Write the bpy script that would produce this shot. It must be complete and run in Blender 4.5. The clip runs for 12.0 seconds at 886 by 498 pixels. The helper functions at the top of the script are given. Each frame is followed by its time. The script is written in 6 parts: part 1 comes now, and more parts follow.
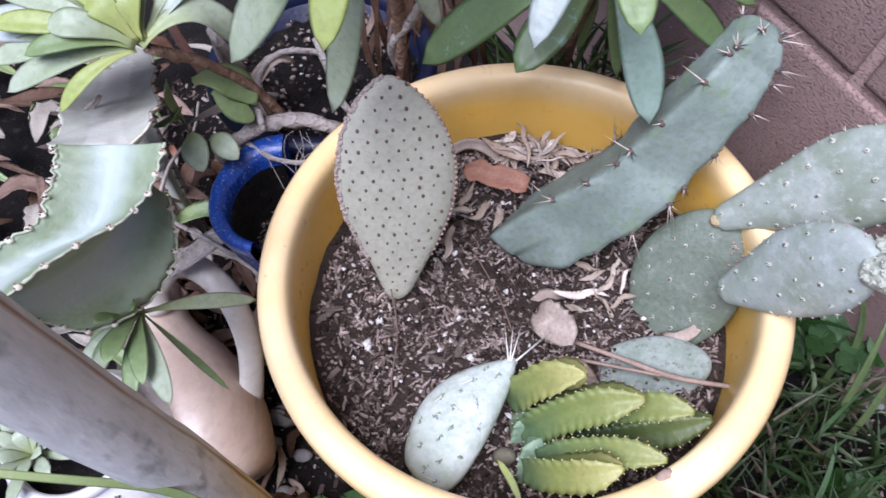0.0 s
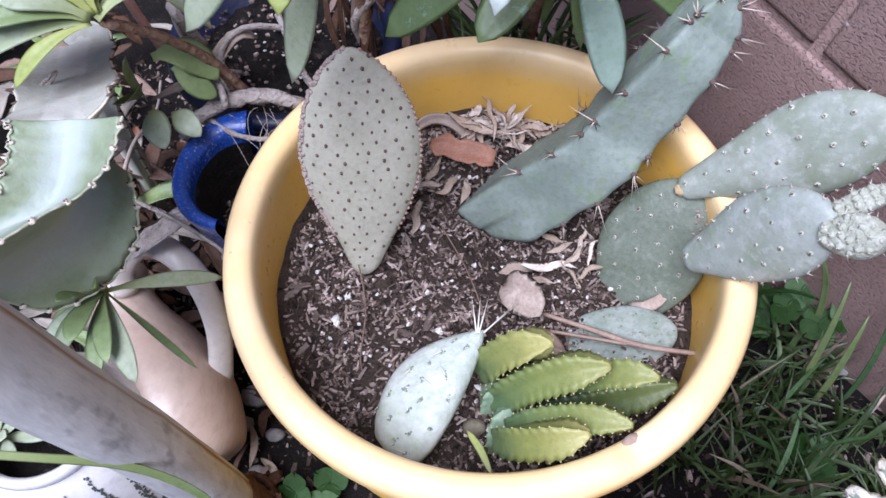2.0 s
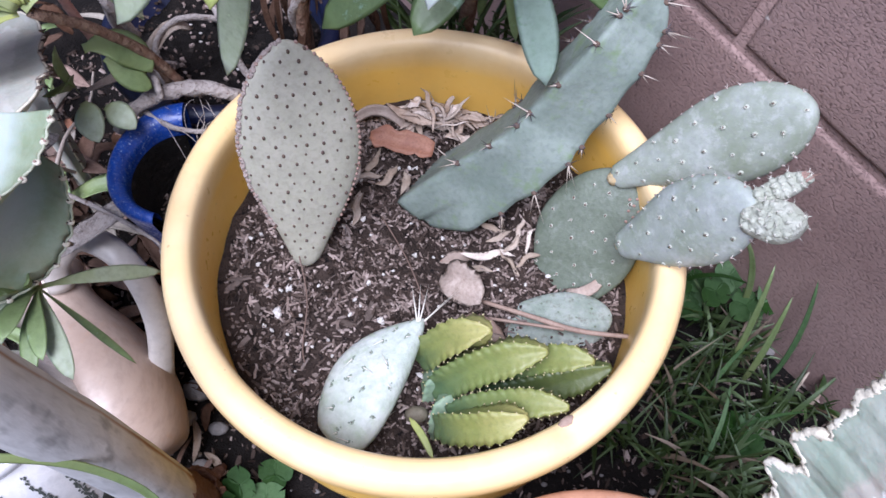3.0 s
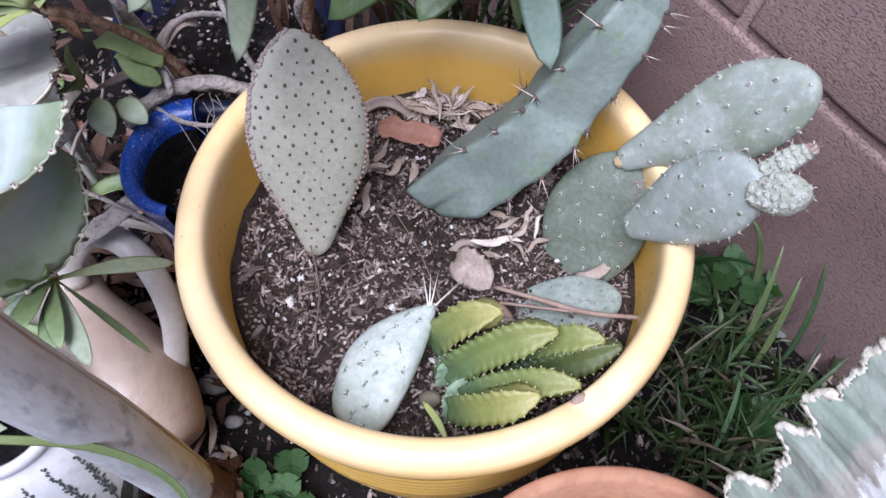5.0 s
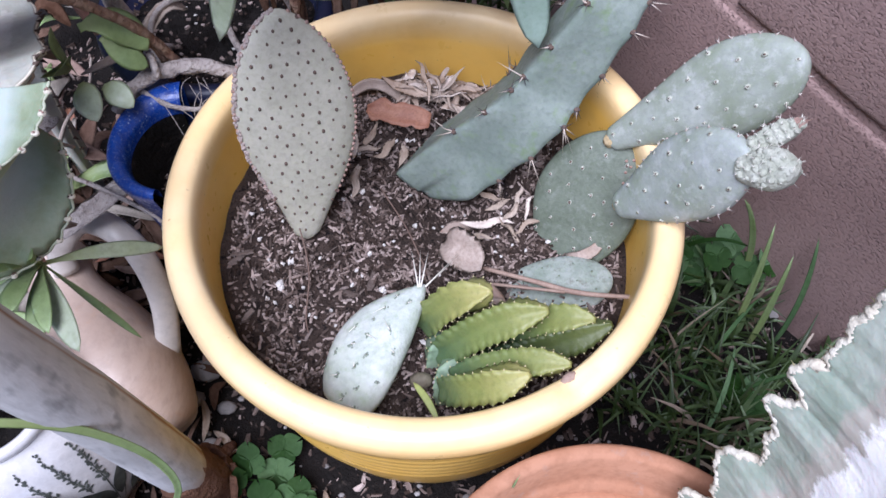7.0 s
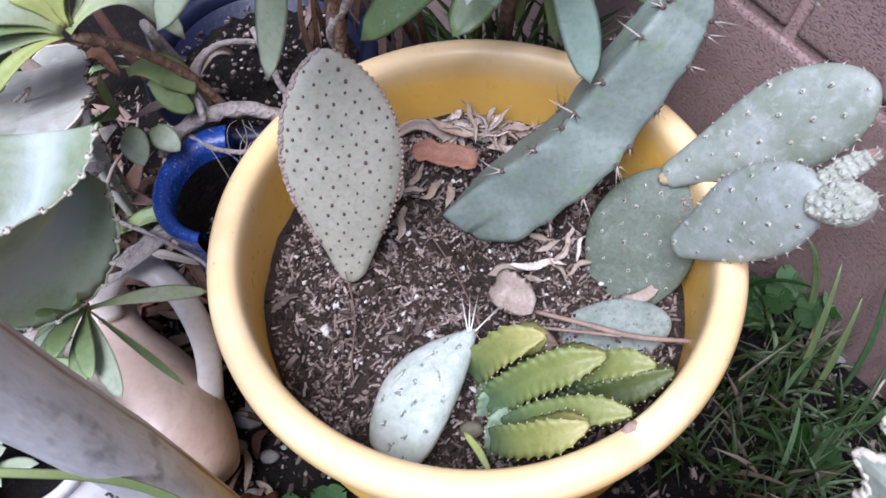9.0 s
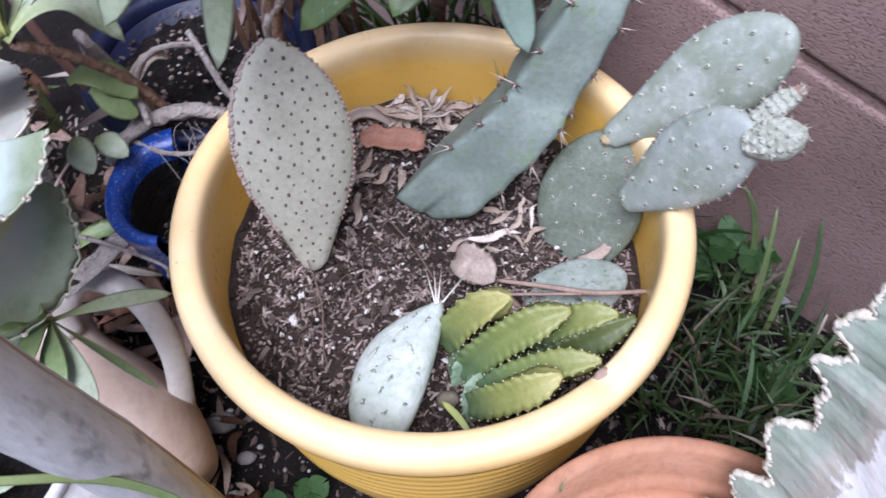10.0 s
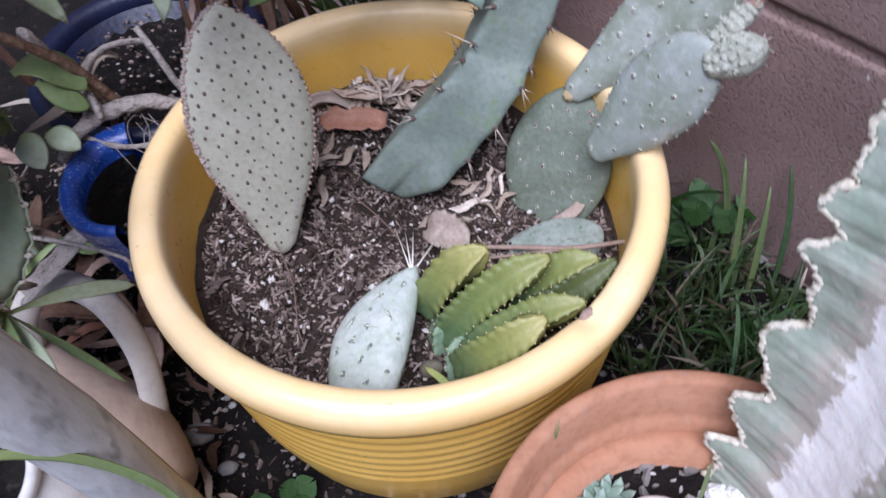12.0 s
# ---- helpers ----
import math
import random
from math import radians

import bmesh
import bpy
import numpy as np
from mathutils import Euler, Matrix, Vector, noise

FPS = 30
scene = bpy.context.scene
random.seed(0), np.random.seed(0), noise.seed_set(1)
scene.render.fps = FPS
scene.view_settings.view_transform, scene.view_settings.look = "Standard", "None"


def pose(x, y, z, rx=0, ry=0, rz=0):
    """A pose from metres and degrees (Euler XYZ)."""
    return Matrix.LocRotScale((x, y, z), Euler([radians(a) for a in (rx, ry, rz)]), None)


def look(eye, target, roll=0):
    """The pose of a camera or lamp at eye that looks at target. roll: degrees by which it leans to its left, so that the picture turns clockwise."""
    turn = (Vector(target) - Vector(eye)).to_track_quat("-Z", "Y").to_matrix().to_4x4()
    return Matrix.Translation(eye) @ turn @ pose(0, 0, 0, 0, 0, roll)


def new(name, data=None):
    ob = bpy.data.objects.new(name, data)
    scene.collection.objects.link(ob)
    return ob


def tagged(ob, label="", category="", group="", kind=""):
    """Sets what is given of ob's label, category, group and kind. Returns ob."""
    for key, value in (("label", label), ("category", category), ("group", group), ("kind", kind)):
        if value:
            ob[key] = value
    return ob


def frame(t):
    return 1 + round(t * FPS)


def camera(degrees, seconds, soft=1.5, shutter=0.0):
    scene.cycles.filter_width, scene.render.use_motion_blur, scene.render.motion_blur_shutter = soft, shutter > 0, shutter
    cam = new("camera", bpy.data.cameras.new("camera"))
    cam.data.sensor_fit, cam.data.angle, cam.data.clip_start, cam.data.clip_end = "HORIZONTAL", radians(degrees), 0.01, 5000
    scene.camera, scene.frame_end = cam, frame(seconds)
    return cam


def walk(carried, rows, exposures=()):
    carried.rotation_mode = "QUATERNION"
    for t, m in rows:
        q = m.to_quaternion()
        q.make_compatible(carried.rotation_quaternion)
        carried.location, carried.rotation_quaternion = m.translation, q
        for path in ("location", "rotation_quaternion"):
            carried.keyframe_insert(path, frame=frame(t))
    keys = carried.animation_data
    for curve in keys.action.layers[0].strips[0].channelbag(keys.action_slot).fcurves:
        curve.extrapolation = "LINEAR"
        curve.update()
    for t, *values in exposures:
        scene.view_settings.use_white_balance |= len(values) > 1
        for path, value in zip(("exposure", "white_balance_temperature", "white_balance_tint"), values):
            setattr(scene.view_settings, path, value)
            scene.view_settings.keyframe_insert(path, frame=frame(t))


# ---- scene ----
cam = camera(59.38, 12.0, 1.5, 0.5)
PATH = [
    (0, -0.0212, -0.2643, 0.7063, 31.09, 2.29, 2.96),
    (0.5, -0.0173, -0.2673, 0.7055, 30.92, 1.30, 1.92),
    (1, -0.0160, -0.2710, 0.7037, 30.31, 1.53, 1.81),
    (1.5, -0.0151, -0.2726, 0.7014, 29.94, 1.64, 1.50),
    (2, -0.0142, -0.2714, 0.7014, 29.98, 1.32, 1.19),
    (2.5, -0.0127, -0.2730, 0.7042, 29.53, -0.12, 0.00),
    (3, -0.0093, -0.2753, 0.7082, 29.26, -1.67, -1.49),
    (3.2, -0.0100, -0.2758, 0.7102, 28.84, -1.92, -1.61),
    (4.8, -0.0095, -0.2946, 0.7048, 29.65, -0.25, -2.87),
    (5, -0.0102, -0.2911, 0.7058, 29.73, -0.46, -2.30),
    (5.5, -0.0057, -0.3005, 0.7042, 28.60, -0.41, -3.11),
    (6, -0.0031, -0.3044, 0.6995, 27.90, -0.06, -3.62),
    (6.5, -0.0051, -0.2995, 0.7000, 28.83, -0.22, -3.01),
    (6.7, -0.0050, -0.2984, 0.7005, 28.79, -0.26, -2.82),
    (8.5, 0.0002, -0.2854, 0.6965, 32.65, -0.38, -4.06),
    (9, -0.0119, -0.2882, 0.6840, 32.37, 2.35, -1.81),
    (9.5, -0.0250, -0.3005, 0.6802, 31.97, 2.38, -4.76),
    (10, -0.0264, -0.3109, 0.6843, 32.45, 1.90, -9.01),
    (10.5, -0.0391, -0.3190, 0.6923, 32.96, 1.33, -14.12),
    (11, -0.0480, -0.3250, 0.6909, 33.65, 1.22, -14.71),
    (11.5, -0.0449, -0.3373, 0.6800, 34.94, 0.46, -11.32),
    (12, -0.0344, -0.3501, 0.6388, 35.81, 3.17, -14.17),
]
EXPOSURE, KELVIN, TINT = 0.69, 5310, 21
walk(cam, [(t, pose(x, y, z, rx, ry, rz)) for t, x, y, z, rx, ry, rz in PATH], [
    (t, EXPOSURE + e, KELVIN, TINT) for t, e in ((0, 0.03), (3, 0.05), (6, -0.1), (8.5, 0.03), (10, -0.02), (11, -0.05), (11.5, -0.07), (12, -0.29))])

# ---- world, sun, exposure ----
world = bpy.data.worlds.new("world")
scene.world = world
world.use_nodes = True
wn, wl = world.node_tree.nodes, world.node_tree.links
sky = wn.new("ShaderNodeTexSky")
sky.sky_type = "NISHITA"
sky.sun_disc = False
SUN_ELEVATION, SUN_AZIMUTH = 66.0, 206.0  # degrees; azimuth clockwise from +y
sky.sun_elevation = radians(SUN_ELEVATION)
sky.sun_rotation = radians(SUN_AZIMUTH)
sky.air_density, sky.dust_density = 1.0, 3.0
wl.new(sky.outputs[0], wn["Background"].inputs[0])
wn["Background"].inputs[1].default_value = 0.046
sun = new("sun", bpy.data.lights.new("sun", "SUN"))
sun.data.energy, sun.data.angle, sun.data.color = 3.65, radians(40), (1.0, 0.96, 0.9)
se, sa = radians(SUN_ELEVATION), radians(SUN_AZIMUTH)
sun.matrix_world = look((2 * math.sin(sa) * math.cos(se), 2 * math.cos(sa) * math.cos(se), 2 * math.sin(se)), (0, 0, 0))

# ---- materials ----
def nodes_of(name):
    m = bpy.data.materials.new(name)
    m.use_nodes = True
    t = m.node_tree
    return m, t, t.nodes["Principled BSDF"]


def mixed(t, fac, a, b):
    n = t.nodes.new("ShaderNodeMix")
    n.data_type = "RGBA"
    for k, v in ((0, fac), (6, a), (7, b)):
        if hasattr(v, "is_output"):
            t.links.new(v, n.inputs[k])
        elif k == 0:
            n.inputs[0].default_value = v
        else:
            n.inputs[k].default_value = (*v, 1)
    return n.outputs[2]


def noise_out(t, scale, detail=4, rough=0.6, stretch=None):
    co = t.nodes.new("ShaderNodeTexCoord").outputs["Object"]
    if stretch:
        mp = t.nodes.new("ShaderNodeMapping")
        mp.inputs["Scale"].default_value = stretch
        t.links.new(co, mp.inputs[0])
        co = mp.outputs[0]
    n = t.nodes.new("ShaderNodeTexNoise")
    n.inputs["Scale"].default_value, n.inputs["Detail"].default_value, n.inputs["Roughness"].default_value = scale, detail, rough
    t.links.new(co, n.inputs[0])
    return n.outputs["Fac"]


def ramp(t, fac, lo, hi, a=0.0, b=1.0):
    n = t.nodes.new("ShaderNodeMapRange")
    n.inputs[1].default_value, n.inputs[2].default_value, n.inputs[3].default_value, n.inputs[4].default_value = lo, hi, a, b
    t.links.new(fac, n.inputs[0])
    return n.outputs[0]


def bumped(t, bsdf, height, dist, strength=1.0):
    n = t.nodes.new("ShaderNodeBump")
    n.inputs["Distance"].default_value, n.inputs["Strength"].default_value = dist, strength
    t.links.new(height, n.inputs["Height"])
    if bsdf.inputs["Normal"].is_linked:
        t.links.new(bsdf.inputs["Normal"].links[0].from_socket, n.inputs["Normal"])
    t.links.new(n.outputs[0], bsdf.inputs["Normal"])


def material(name, c1, c2, big=25, fine=180, rough=0.6, bump=0.0006, c3=None, spots=0.62, sss=0.0, coat=0.0, island=None, stretch=None, spread=(0.45, 1.7), soft=0.08, foot=None, grit=0.55):
    """Two base colours mixed at a large and a fine scale, an optional third in stains or patches, and fine relief."""
    m, t, b = nodes_of(name)
    nb, nf = noise_out(t, big, 5, 0.6, stretch), noise_out(t, fine, 3, 0.6, stretch)
    col = mixed(t, ramp(t, nb, 0.35, 0.65), c1, c2)
    dark = tuple(x * 0.72 for x in c1)
    col = mixed(t, ramp(t, nf, 0.45, 0.75, 0, grit), col, dark)
    if c3:
        ns = noise_out(t, big * 2.7, 4, 0.7)
        col = mixed(t, ramp(t, ns, spots, spots + soft), col, c3)
    if island:
        g = t.nodes.new("ShaderNodeNewGeometry").outputs["Random Per Island"] if island == "island" else t.nodes.new("ShaderNodeObjectInfo").outputs["Random"]
        hsv = t.nodes.new("ShaderNodeHueSaturation")
        curve = t.nodes.new("ShaderNodeMath")
        curve.operation = "POWER"
        curve.inputs[1].default_value = 2.2
        t.links.new(g, curve.inputs[0])
        t.links.new(ramp(t, curve.outputs[0], 0, 1, *spread), hsv.inputs["Value"])
        t.links.new(ramp(t, g, 0, 1, 1.2, 0.7), hsv.inputs["Saturation"])
        t.links.new(col, hsv.inputs["Color"])
        col = hsv.outputs[0]
    if foot:
        sep = t.nodes.new("ShaderNodeSeparateXYZ")
        t.links.new(t.nodes.new("ShaderNodeUVMap").outputs[0], sep.inputs[0])
        add = t.nodes.new("ShaderNodeMath")
        add.operation = "MULTIPLY_ADD"
        t.links.new(nb, add.inputs[0])
        add.inputs[1].default_value = 0.3
        t.links.new(sep.outputs[1], add.inputs[2])
        col = mixed(t, ramp(t, add.outputs[0], 0.2, 0.62, 0.8, 0), col, foot)
        col = mixed(t, ramp(t, add.outputs[0], 1.02, 1.14, 0, 0.6), col, tuple(x * 1.25 for x in c2))
    t.links.new(col, b.inputs["Base Color"])
    t.links.new(ramp(t, nf, 0.3, 0.7, rough - 0.08, rough + 0.08), b.inputs["Roughness"])
    b.inputs["Subsurface Weight"].default_value = sss
    b.inputs["Subsurface Radius"].default_value = (0.4, 0.6, 0.2)
    b.inputs["Subsurface Scale"].default_value = 0.004
    b.inputs["Coat Weight"].default_value, b.inputs["Coat Roughness"].default_value = coat, 0.3
    if rough > 0.7:
        b.inputs["Specular IOR Level"].default_value = 0.2
    if bump:
        bumped(t, b, nf, bump)
        bumped(t, b, nb, bump * 2.5)
    return m




def pot_glaze():
    """Warm yellow glaze, grading to cream over the rolled lip, with faint brown freckles."""
    m, t, b = nodes_of("yellow_glaze")
    sep = t.nodes.new("ShaderNodeSeparateXYZ")
    t.links.new(t.nodes.new("ShaderNodeTexCoord").outputs["Object"], sep.inputs[0])
    big, fine, freckle = noise_out(t, 10, 5, 0.6), noise_out(t, 70, 3, 0.6), noise_out(t, 160, 2, 0.5)
    deep = mixed(t, ramp(t, big, 0.35, 0.65), (0.92, 0.535, 0.09), (0.93, 0.595, 0.14))
    pale = mixed(t, ramp(t, big, 0.35, 0.65), (0.92, 0.65, 0.3), (0.94, 0.72, 0.41))
    # height plus noise blends the deep yellow into the pale lip colour
    thin = t.nodes.new("ShaderNodeMath")
    thin.operation = "MULTIPLY_ADD"
    t.links.new(big, thin.inputs[0])
    thin.inputs[1].default_value = 0.012
    t.links.new(sep.outputs[2], thin.inputs[2])
    col = mixed(t, ramp(t, thin.outputs[0], 0.226, 0.25), deep, pale)
    col = mixed(t, ramp(t, freckle, 0.72, 0.76, 0, 0.45), col, (0.45, 0.25, 0.08))
    col = mixed(t, ramp(t, fine, 0.5, 0.75, 0, 0.14), col, (0.62, 0.36, 0.09))
    t.links.new(col, b.inputs["Base Color"])
    t.links.new(ramp(t, fine, 0.3, 0.7, 0.26, 0.4), b.inputs["Roughness"])
    b.inputs["Coat Weight"].default_value, b.inputs["Coat Roughness"].default_value = 0.25, 0.3
    bumped(t, b, fine, 0.0002)
    bumped(t, b, big, 0.0005)
    return m


M_YELLOW = pot_glaze()
M_TERRA = material("terracotta", (0.37, 0.178, 0.1), (0.44, 0.23, 0.14), 18, 140, 0.78, 0.0005, (0.36, 0.25, 0.2), 0.6, 0, 0, None, None, (0.45, 1.7), 0.2)
M_SOIL = material("potting_soil", (0.034, 0.024, 0.019), (0.06, 0.042, 0.034), 45, 420, 0.95, 0.0025, (0.009, 0.007, 0.007), 0.56)
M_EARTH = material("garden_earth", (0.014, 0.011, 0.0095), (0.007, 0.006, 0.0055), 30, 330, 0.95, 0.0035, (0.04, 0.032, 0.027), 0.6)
M_CHIP = material("bark_chip", (0.12, 0.088, 0.074), (0.2, 0.155, 0.13), 60, 500, 0.85, 0.0008, None, 0.6, 0, 0, "random", None, (0.35, 2.3))
M_CHIPS = material("bark_mulch", (0.135, 0.094, 0.075), (0.235, 0.175, 0.145), 60, 500, 0.85, 0.0008, None, 0.6, 0, 0, "island", None, (0.25, 2.5))
M_CRUMB = material("soil_crumb", (0.1, 0.073, 0.06), (0.17, 0.13, 0.11), 60, 500, 0.9, 0.0008, None, 0.6, 0, 0, "island", None, (0.2, 3.6))
M_PERLITE = material("perlite", (0.74, 0.71, 0.67), (0.6, 0.55, 0.5), 200, 900, 0.9, 0.0006)
M_PEBBLE = material("olive_brown_pebble", (0.13, 0.11, 0.075), (0.2, 0.175, 0.12), 60, 300, 0.7, 0.0008)
M_STONE = material("grey_stone", (0.3, 0.28, 0.27), (0.42, 0.39, 0.36), 60, 300, 0.85, 0.001, None, 0.6, 0, 0, "island")
M_STRAW = material("dry_leaf_straw", (0.43, 0.34, 0.265), (0.56, 0.465, 0.38), 70, 400, 0.85, 0.0006, (0.26, 0.17, 0.13), 0.62, 0, 0, "random", None, (0.7, 1.4))
M_LITTER = material("pale_leaf_litter", (0.52, 0.4, 0.315), (0.68, 0.56, 0.465), 60, 400, 0.8, 0.0005, (0.3, 0.19, 0.14), 0.6, 0, 0, "random", None, (0.75, 1.3))
M_DRYLEAF = material("dry_leaf_grey", (0.26, 0.23, 0.19), (0.36, 0.32, 0.27), 60, 500, 0.85, 0.0006)
M_REDLEAF = material("dry_leaf_red", (0.24, 0.1, 0.06), (0.34, 0.16, 0.095), 60, 500, 0.6, 0.0004, (0.2, 0.08, 0.05), 0.62)
M_PINKLEAF = material("dry_leaf_pink", (0.29, 0.22, 0.175), (0.39, 0.31, 0.255), 60, 500, 0.7, 0.0004, (0.35, 0.2, 0.15), 0.62)
M_ROUNDLEAF = material("dry_leaf_tan", (0.25, 0.185, 0.145), (0.42, 0.345, 0.29), 45, 400, 0.7, 0.0008, (0.2, 0.13, 0.1), 0.58, 0, 0, None, None, (0.45, 1.7), 0.2)
M_STICK = material("dry_stalk", (0.25, 0.165, 0.125), (0.36, 0.258, 0.2), 60, 400, 0.7, 0.0003)
M_TWIG = material("thin_twig", (0.13, 0.085, 0.07), (0.2, 0.14, 0.11), 90, 500, 0.85, 0.0003)
M_COLUMN = material("blue_green_cactus", (0.17, 0.212, 0.175), (0.24, 0.282, 0.245), 26, 240, 0.62, 0.0005, (0.17, 0.24, 0.12), 0.54, 0.12, 0, None, None, (0.45, 1.7), 0.2)
M_SPINE = material("spine", (0.5, 0.41, 0.33), (0.64, 0.56, 0.47), 300, 900, 0.6, 0)
M_DARKSPINE = material("dark_spine", (0.05, 0.042, 0.046), (0.11, 0.09, 0.095), 300, 900, 0.7, 0)
M_SPINEW = material("pale_spine", (0.72, 0.68, 0.58), (0.8, 0.77, 0.7), 300, 900, 0.5, 0)
M_AREOLE = material("areole_brown", (0.1, 0.07, 0.06), (0.17, 0.12, 0.09), 500, 1500, 0.95, 0.0003)
M_AREOLEG = material("areole_green", (0.13, 0.17, 0.12), (0.2, 0.22, 0.15), 500, 1500, 0.95, 0.0003)
M_POLKA = material("grey_green_pad", (0.375, 0.365, 0.285), (0.445, 0.43, 0.345), 30, 260, 0.75, 0.0003, (0.36, 0.35, 0.28), 0.58, 0.1, 0, None, None, (0.45, 1.7), 0.25)
M_WOOL = material("pinkish_wool", (0.38, 0.31, 0.27), (0.5, 0.42, 0.38), 300, 900, 0.95, 0.0008)
M_RED_EDGE = material("reddish_edge_wool", (0.33, 0.21, 0.17), (0.42, 0.3, 0.25), 200, 700, 0.9, 0.0006)
# lower pad: its weaker sky light is put into a darker base colour
M_PADC = material("dull_green_pad", (0.1, 0.122, 0.083), (0.15, 0.175, 0.132), 45, 300, 0.6, 0.0005, (0.21, 0.235, 0.2), 0.54, 0.1, 0, None, None, (0.45, 1.7), 0.3)
# pale patches: waxy mottling plus bluish sky sheen painted into the colour
M_PADA = material("glaucous_pad", (0.34, 0.37, 0.325), (0.215, 0.25, 0.175), 34, 260, 0.58, 0.0004, (0.47, 0.485, 0.46), 0.51, 0.1, 0, None, None, (0.45, 1.7), 0.3)
M_PADB = material("glaucous_blue_pad", (0.38, 0.415, 0.385), (0.25, 0.295, 0.215), 34, 260, 0.58, 0.0004, (0.5, 0.53, 0.51), 0.51, 0.1, 0, None, None, (0.45, 1.7), 0.3)
M_PADD = material("dusty_pad", (0.21, 0.25, 0.205), (0.32, 0.345, 0.31), 55, 300, 0.75, 0.0008, (0.15, 0.14, 0.11), 0.56, 0.1, 0, None, None, (0.45, 1.7), 0.2)
M_PADW = material("whitish_pad", (0.4, 0.45, 0.39), (0.52, 0.55, 0.51), 40, 200, 0.6, 0.0009, (0.33, 0.4, 0.28), 0.53, 0.1, 0, None, None, (0.45, 1.7), 0.2)
M_SMUDGE = material("grey_green_smudge", (0.19, 0.235, 0.18), (0.29, 0.33, 0.27), 200, 700, 0.8, 0.0003)
M_JOINT = material("corky_joint", (0.42, 0.31, 0.16), (0.5, 0.4, 0.24), 120, 500, 0.85, 0.001)
M_BUD = material("woolly_bud", (0.42, 0.44, 0.35), (0.55, 0.56, 0.48), 120, 600, 0.9, 0.0012)


def stem_material(name, low, mid, tip):
    """Fleshy stem, deep green at the foot and yellowing towards its tip."""
    m, t, b = nodes_of(name)
    sep = t.nodes.new("ShaderNodeSeparateXYZ")
    t.links.new(t.nodes.new("ShaderNodeUVMap").outputs[0], sep.inputs[0])
    big, fine = noise_out(t, 60, 4, 0.6), noise_out(t, 320, 3, 0.6)
    add = t.nodes.new("ShaderNodeMath")
    add.operation = "MULTIPLY_ADD"
    t.links.new(big, add.inputs[0])
    add.inputs[1].default_value = 0.6
    t.links.new(sep.outputs[1], add.inputs[2])
    col = mixed(t, ramp(t, add.outputs[0], 0.35, 0.75), low, mid)
    col = mixed(t, ramp(t, add.outputs[0], 0.8, 1.35), col, tip)
    col = mixed(t, ramp(t, fine, 0.5, 0.75, 0, 0.4), col, tuple(x * 0.6 for x in mid))
    t.links.new(col, b.inputs["Base Color"])
    t.links.new(ramp(t, fine, 0.3, 0.7, 0.42, 0.6), b.inputs["Roughness"])
    b.inputs["Subsurface Weight"].default_value = 0.15
    b.inputs["Subsurface Radius"].default_value = (0.4, 0.6, 0.2)
    b.inputs["Subsurface Scale"].default_value = 0.004
    bumped(t, b, big, 0.0012)
    bumped(t, b, fine, 0.0003)
    return m


M_STAP = stem_material("yellow_green_stem", (0.075, 0.125, 0.055), (0.16, 0.2, 0.055), (0.28, 0.28, 0.085))
M_STAPY = stem_material("yellow_stem", (0.085, 0.13, 0.055), (0.21, 0.235, 0.065), (0.38, 0.35, 0.12))
M_STAPD = stem_material("deep_green_stem", (0.04, 0.07, 0.03), (0.055, 0.075, 0.02), (0.11, 0.13, 0.035))
M_STAPG = material("grey_green_stem", (0.2, 0.29, 0.19), (0.26, 0.34, 0.22), 35, 300, 0.55, 0.0003, None, 0.6, 0.15)
M_TOOTH = material("tooth_tip", (0.46, 0.41, 0.2), (0.56, 0.5, 0.3), 300, 900, 0.7, 0.0002)
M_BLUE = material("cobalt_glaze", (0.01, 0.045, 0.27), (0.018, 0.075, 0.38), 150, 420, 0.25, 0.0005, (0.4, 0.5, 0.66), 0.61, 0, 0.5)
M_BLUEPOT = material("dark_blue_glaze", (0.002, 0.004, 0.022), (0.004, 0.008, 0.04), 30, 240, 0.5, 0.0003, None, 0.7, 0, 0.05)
M_ROOT = material("pale_root", (0.36, 0.31, 0.28), (0.48, 0.43, 0.39), 90, 350, 0.85, 0.002, (0.16, 0.11, 0.09), 0.6)
M_REDSTEM = material("reddish_stem", (0.2, 0.11, 0.075), (0.33, 0.23, 0.16), 120, 350, 0.75, 0.002)
M_PINKSTEM = material("pink_stem", (0.48, 0.25, 0.2), (0.55, 0.34, 0.27), 50, 350, 0.6, 0.0005)
M_PALELEAF = material("silvery_leaf", (0.28, 0.33, 0.2), (0.37, 0.41, 0.3), 26, 240, 0.5, 0.0002, (0.4, 0.5, 0.3), 0.64, 0.15, foot=(0.3, 0.34, 0.13))
M_LIMELEAF = material("lime_leaf", (0.27, 0.32, 0.075), (0.33, 0.37, 0.12), 26, 240, 0.5, 0.0002, (0.34, 0.42, 0.12), 0.64, 0.15, foot=(0.36, 0.38, 0.12))
M_GREYLEAF = material("pale_blue_leaf", (0.33, 0.38, 0.34), (0.41, 0.45, 0.42), 26, 240, 0.5, 0.0002, (0.4, 0.5, 0.42), 0.66, 0.15, foot=(0.28, 0.34, 0.2))
M_DARKLEAF = material("dark_strap_leaf", (0.085, 0.13, 0.045), (0.12, 0.17, 0.065), 22, 240, 0.42, 0.0002, (0.2, 0.3, 0.2), 0.6, 0.1, foot=(0.13, 0.18, 0.05))
M_BLUELEAF = material("blue_green_leaf", (0.19, 0.265, 0.2), (0.25, 0.325, 0.27), 22, 240, 0.45, 0.0002, (0.14, 0.25, 0.14), 0.6, 0.1, foot=(0.18, 0.24, 0.11))
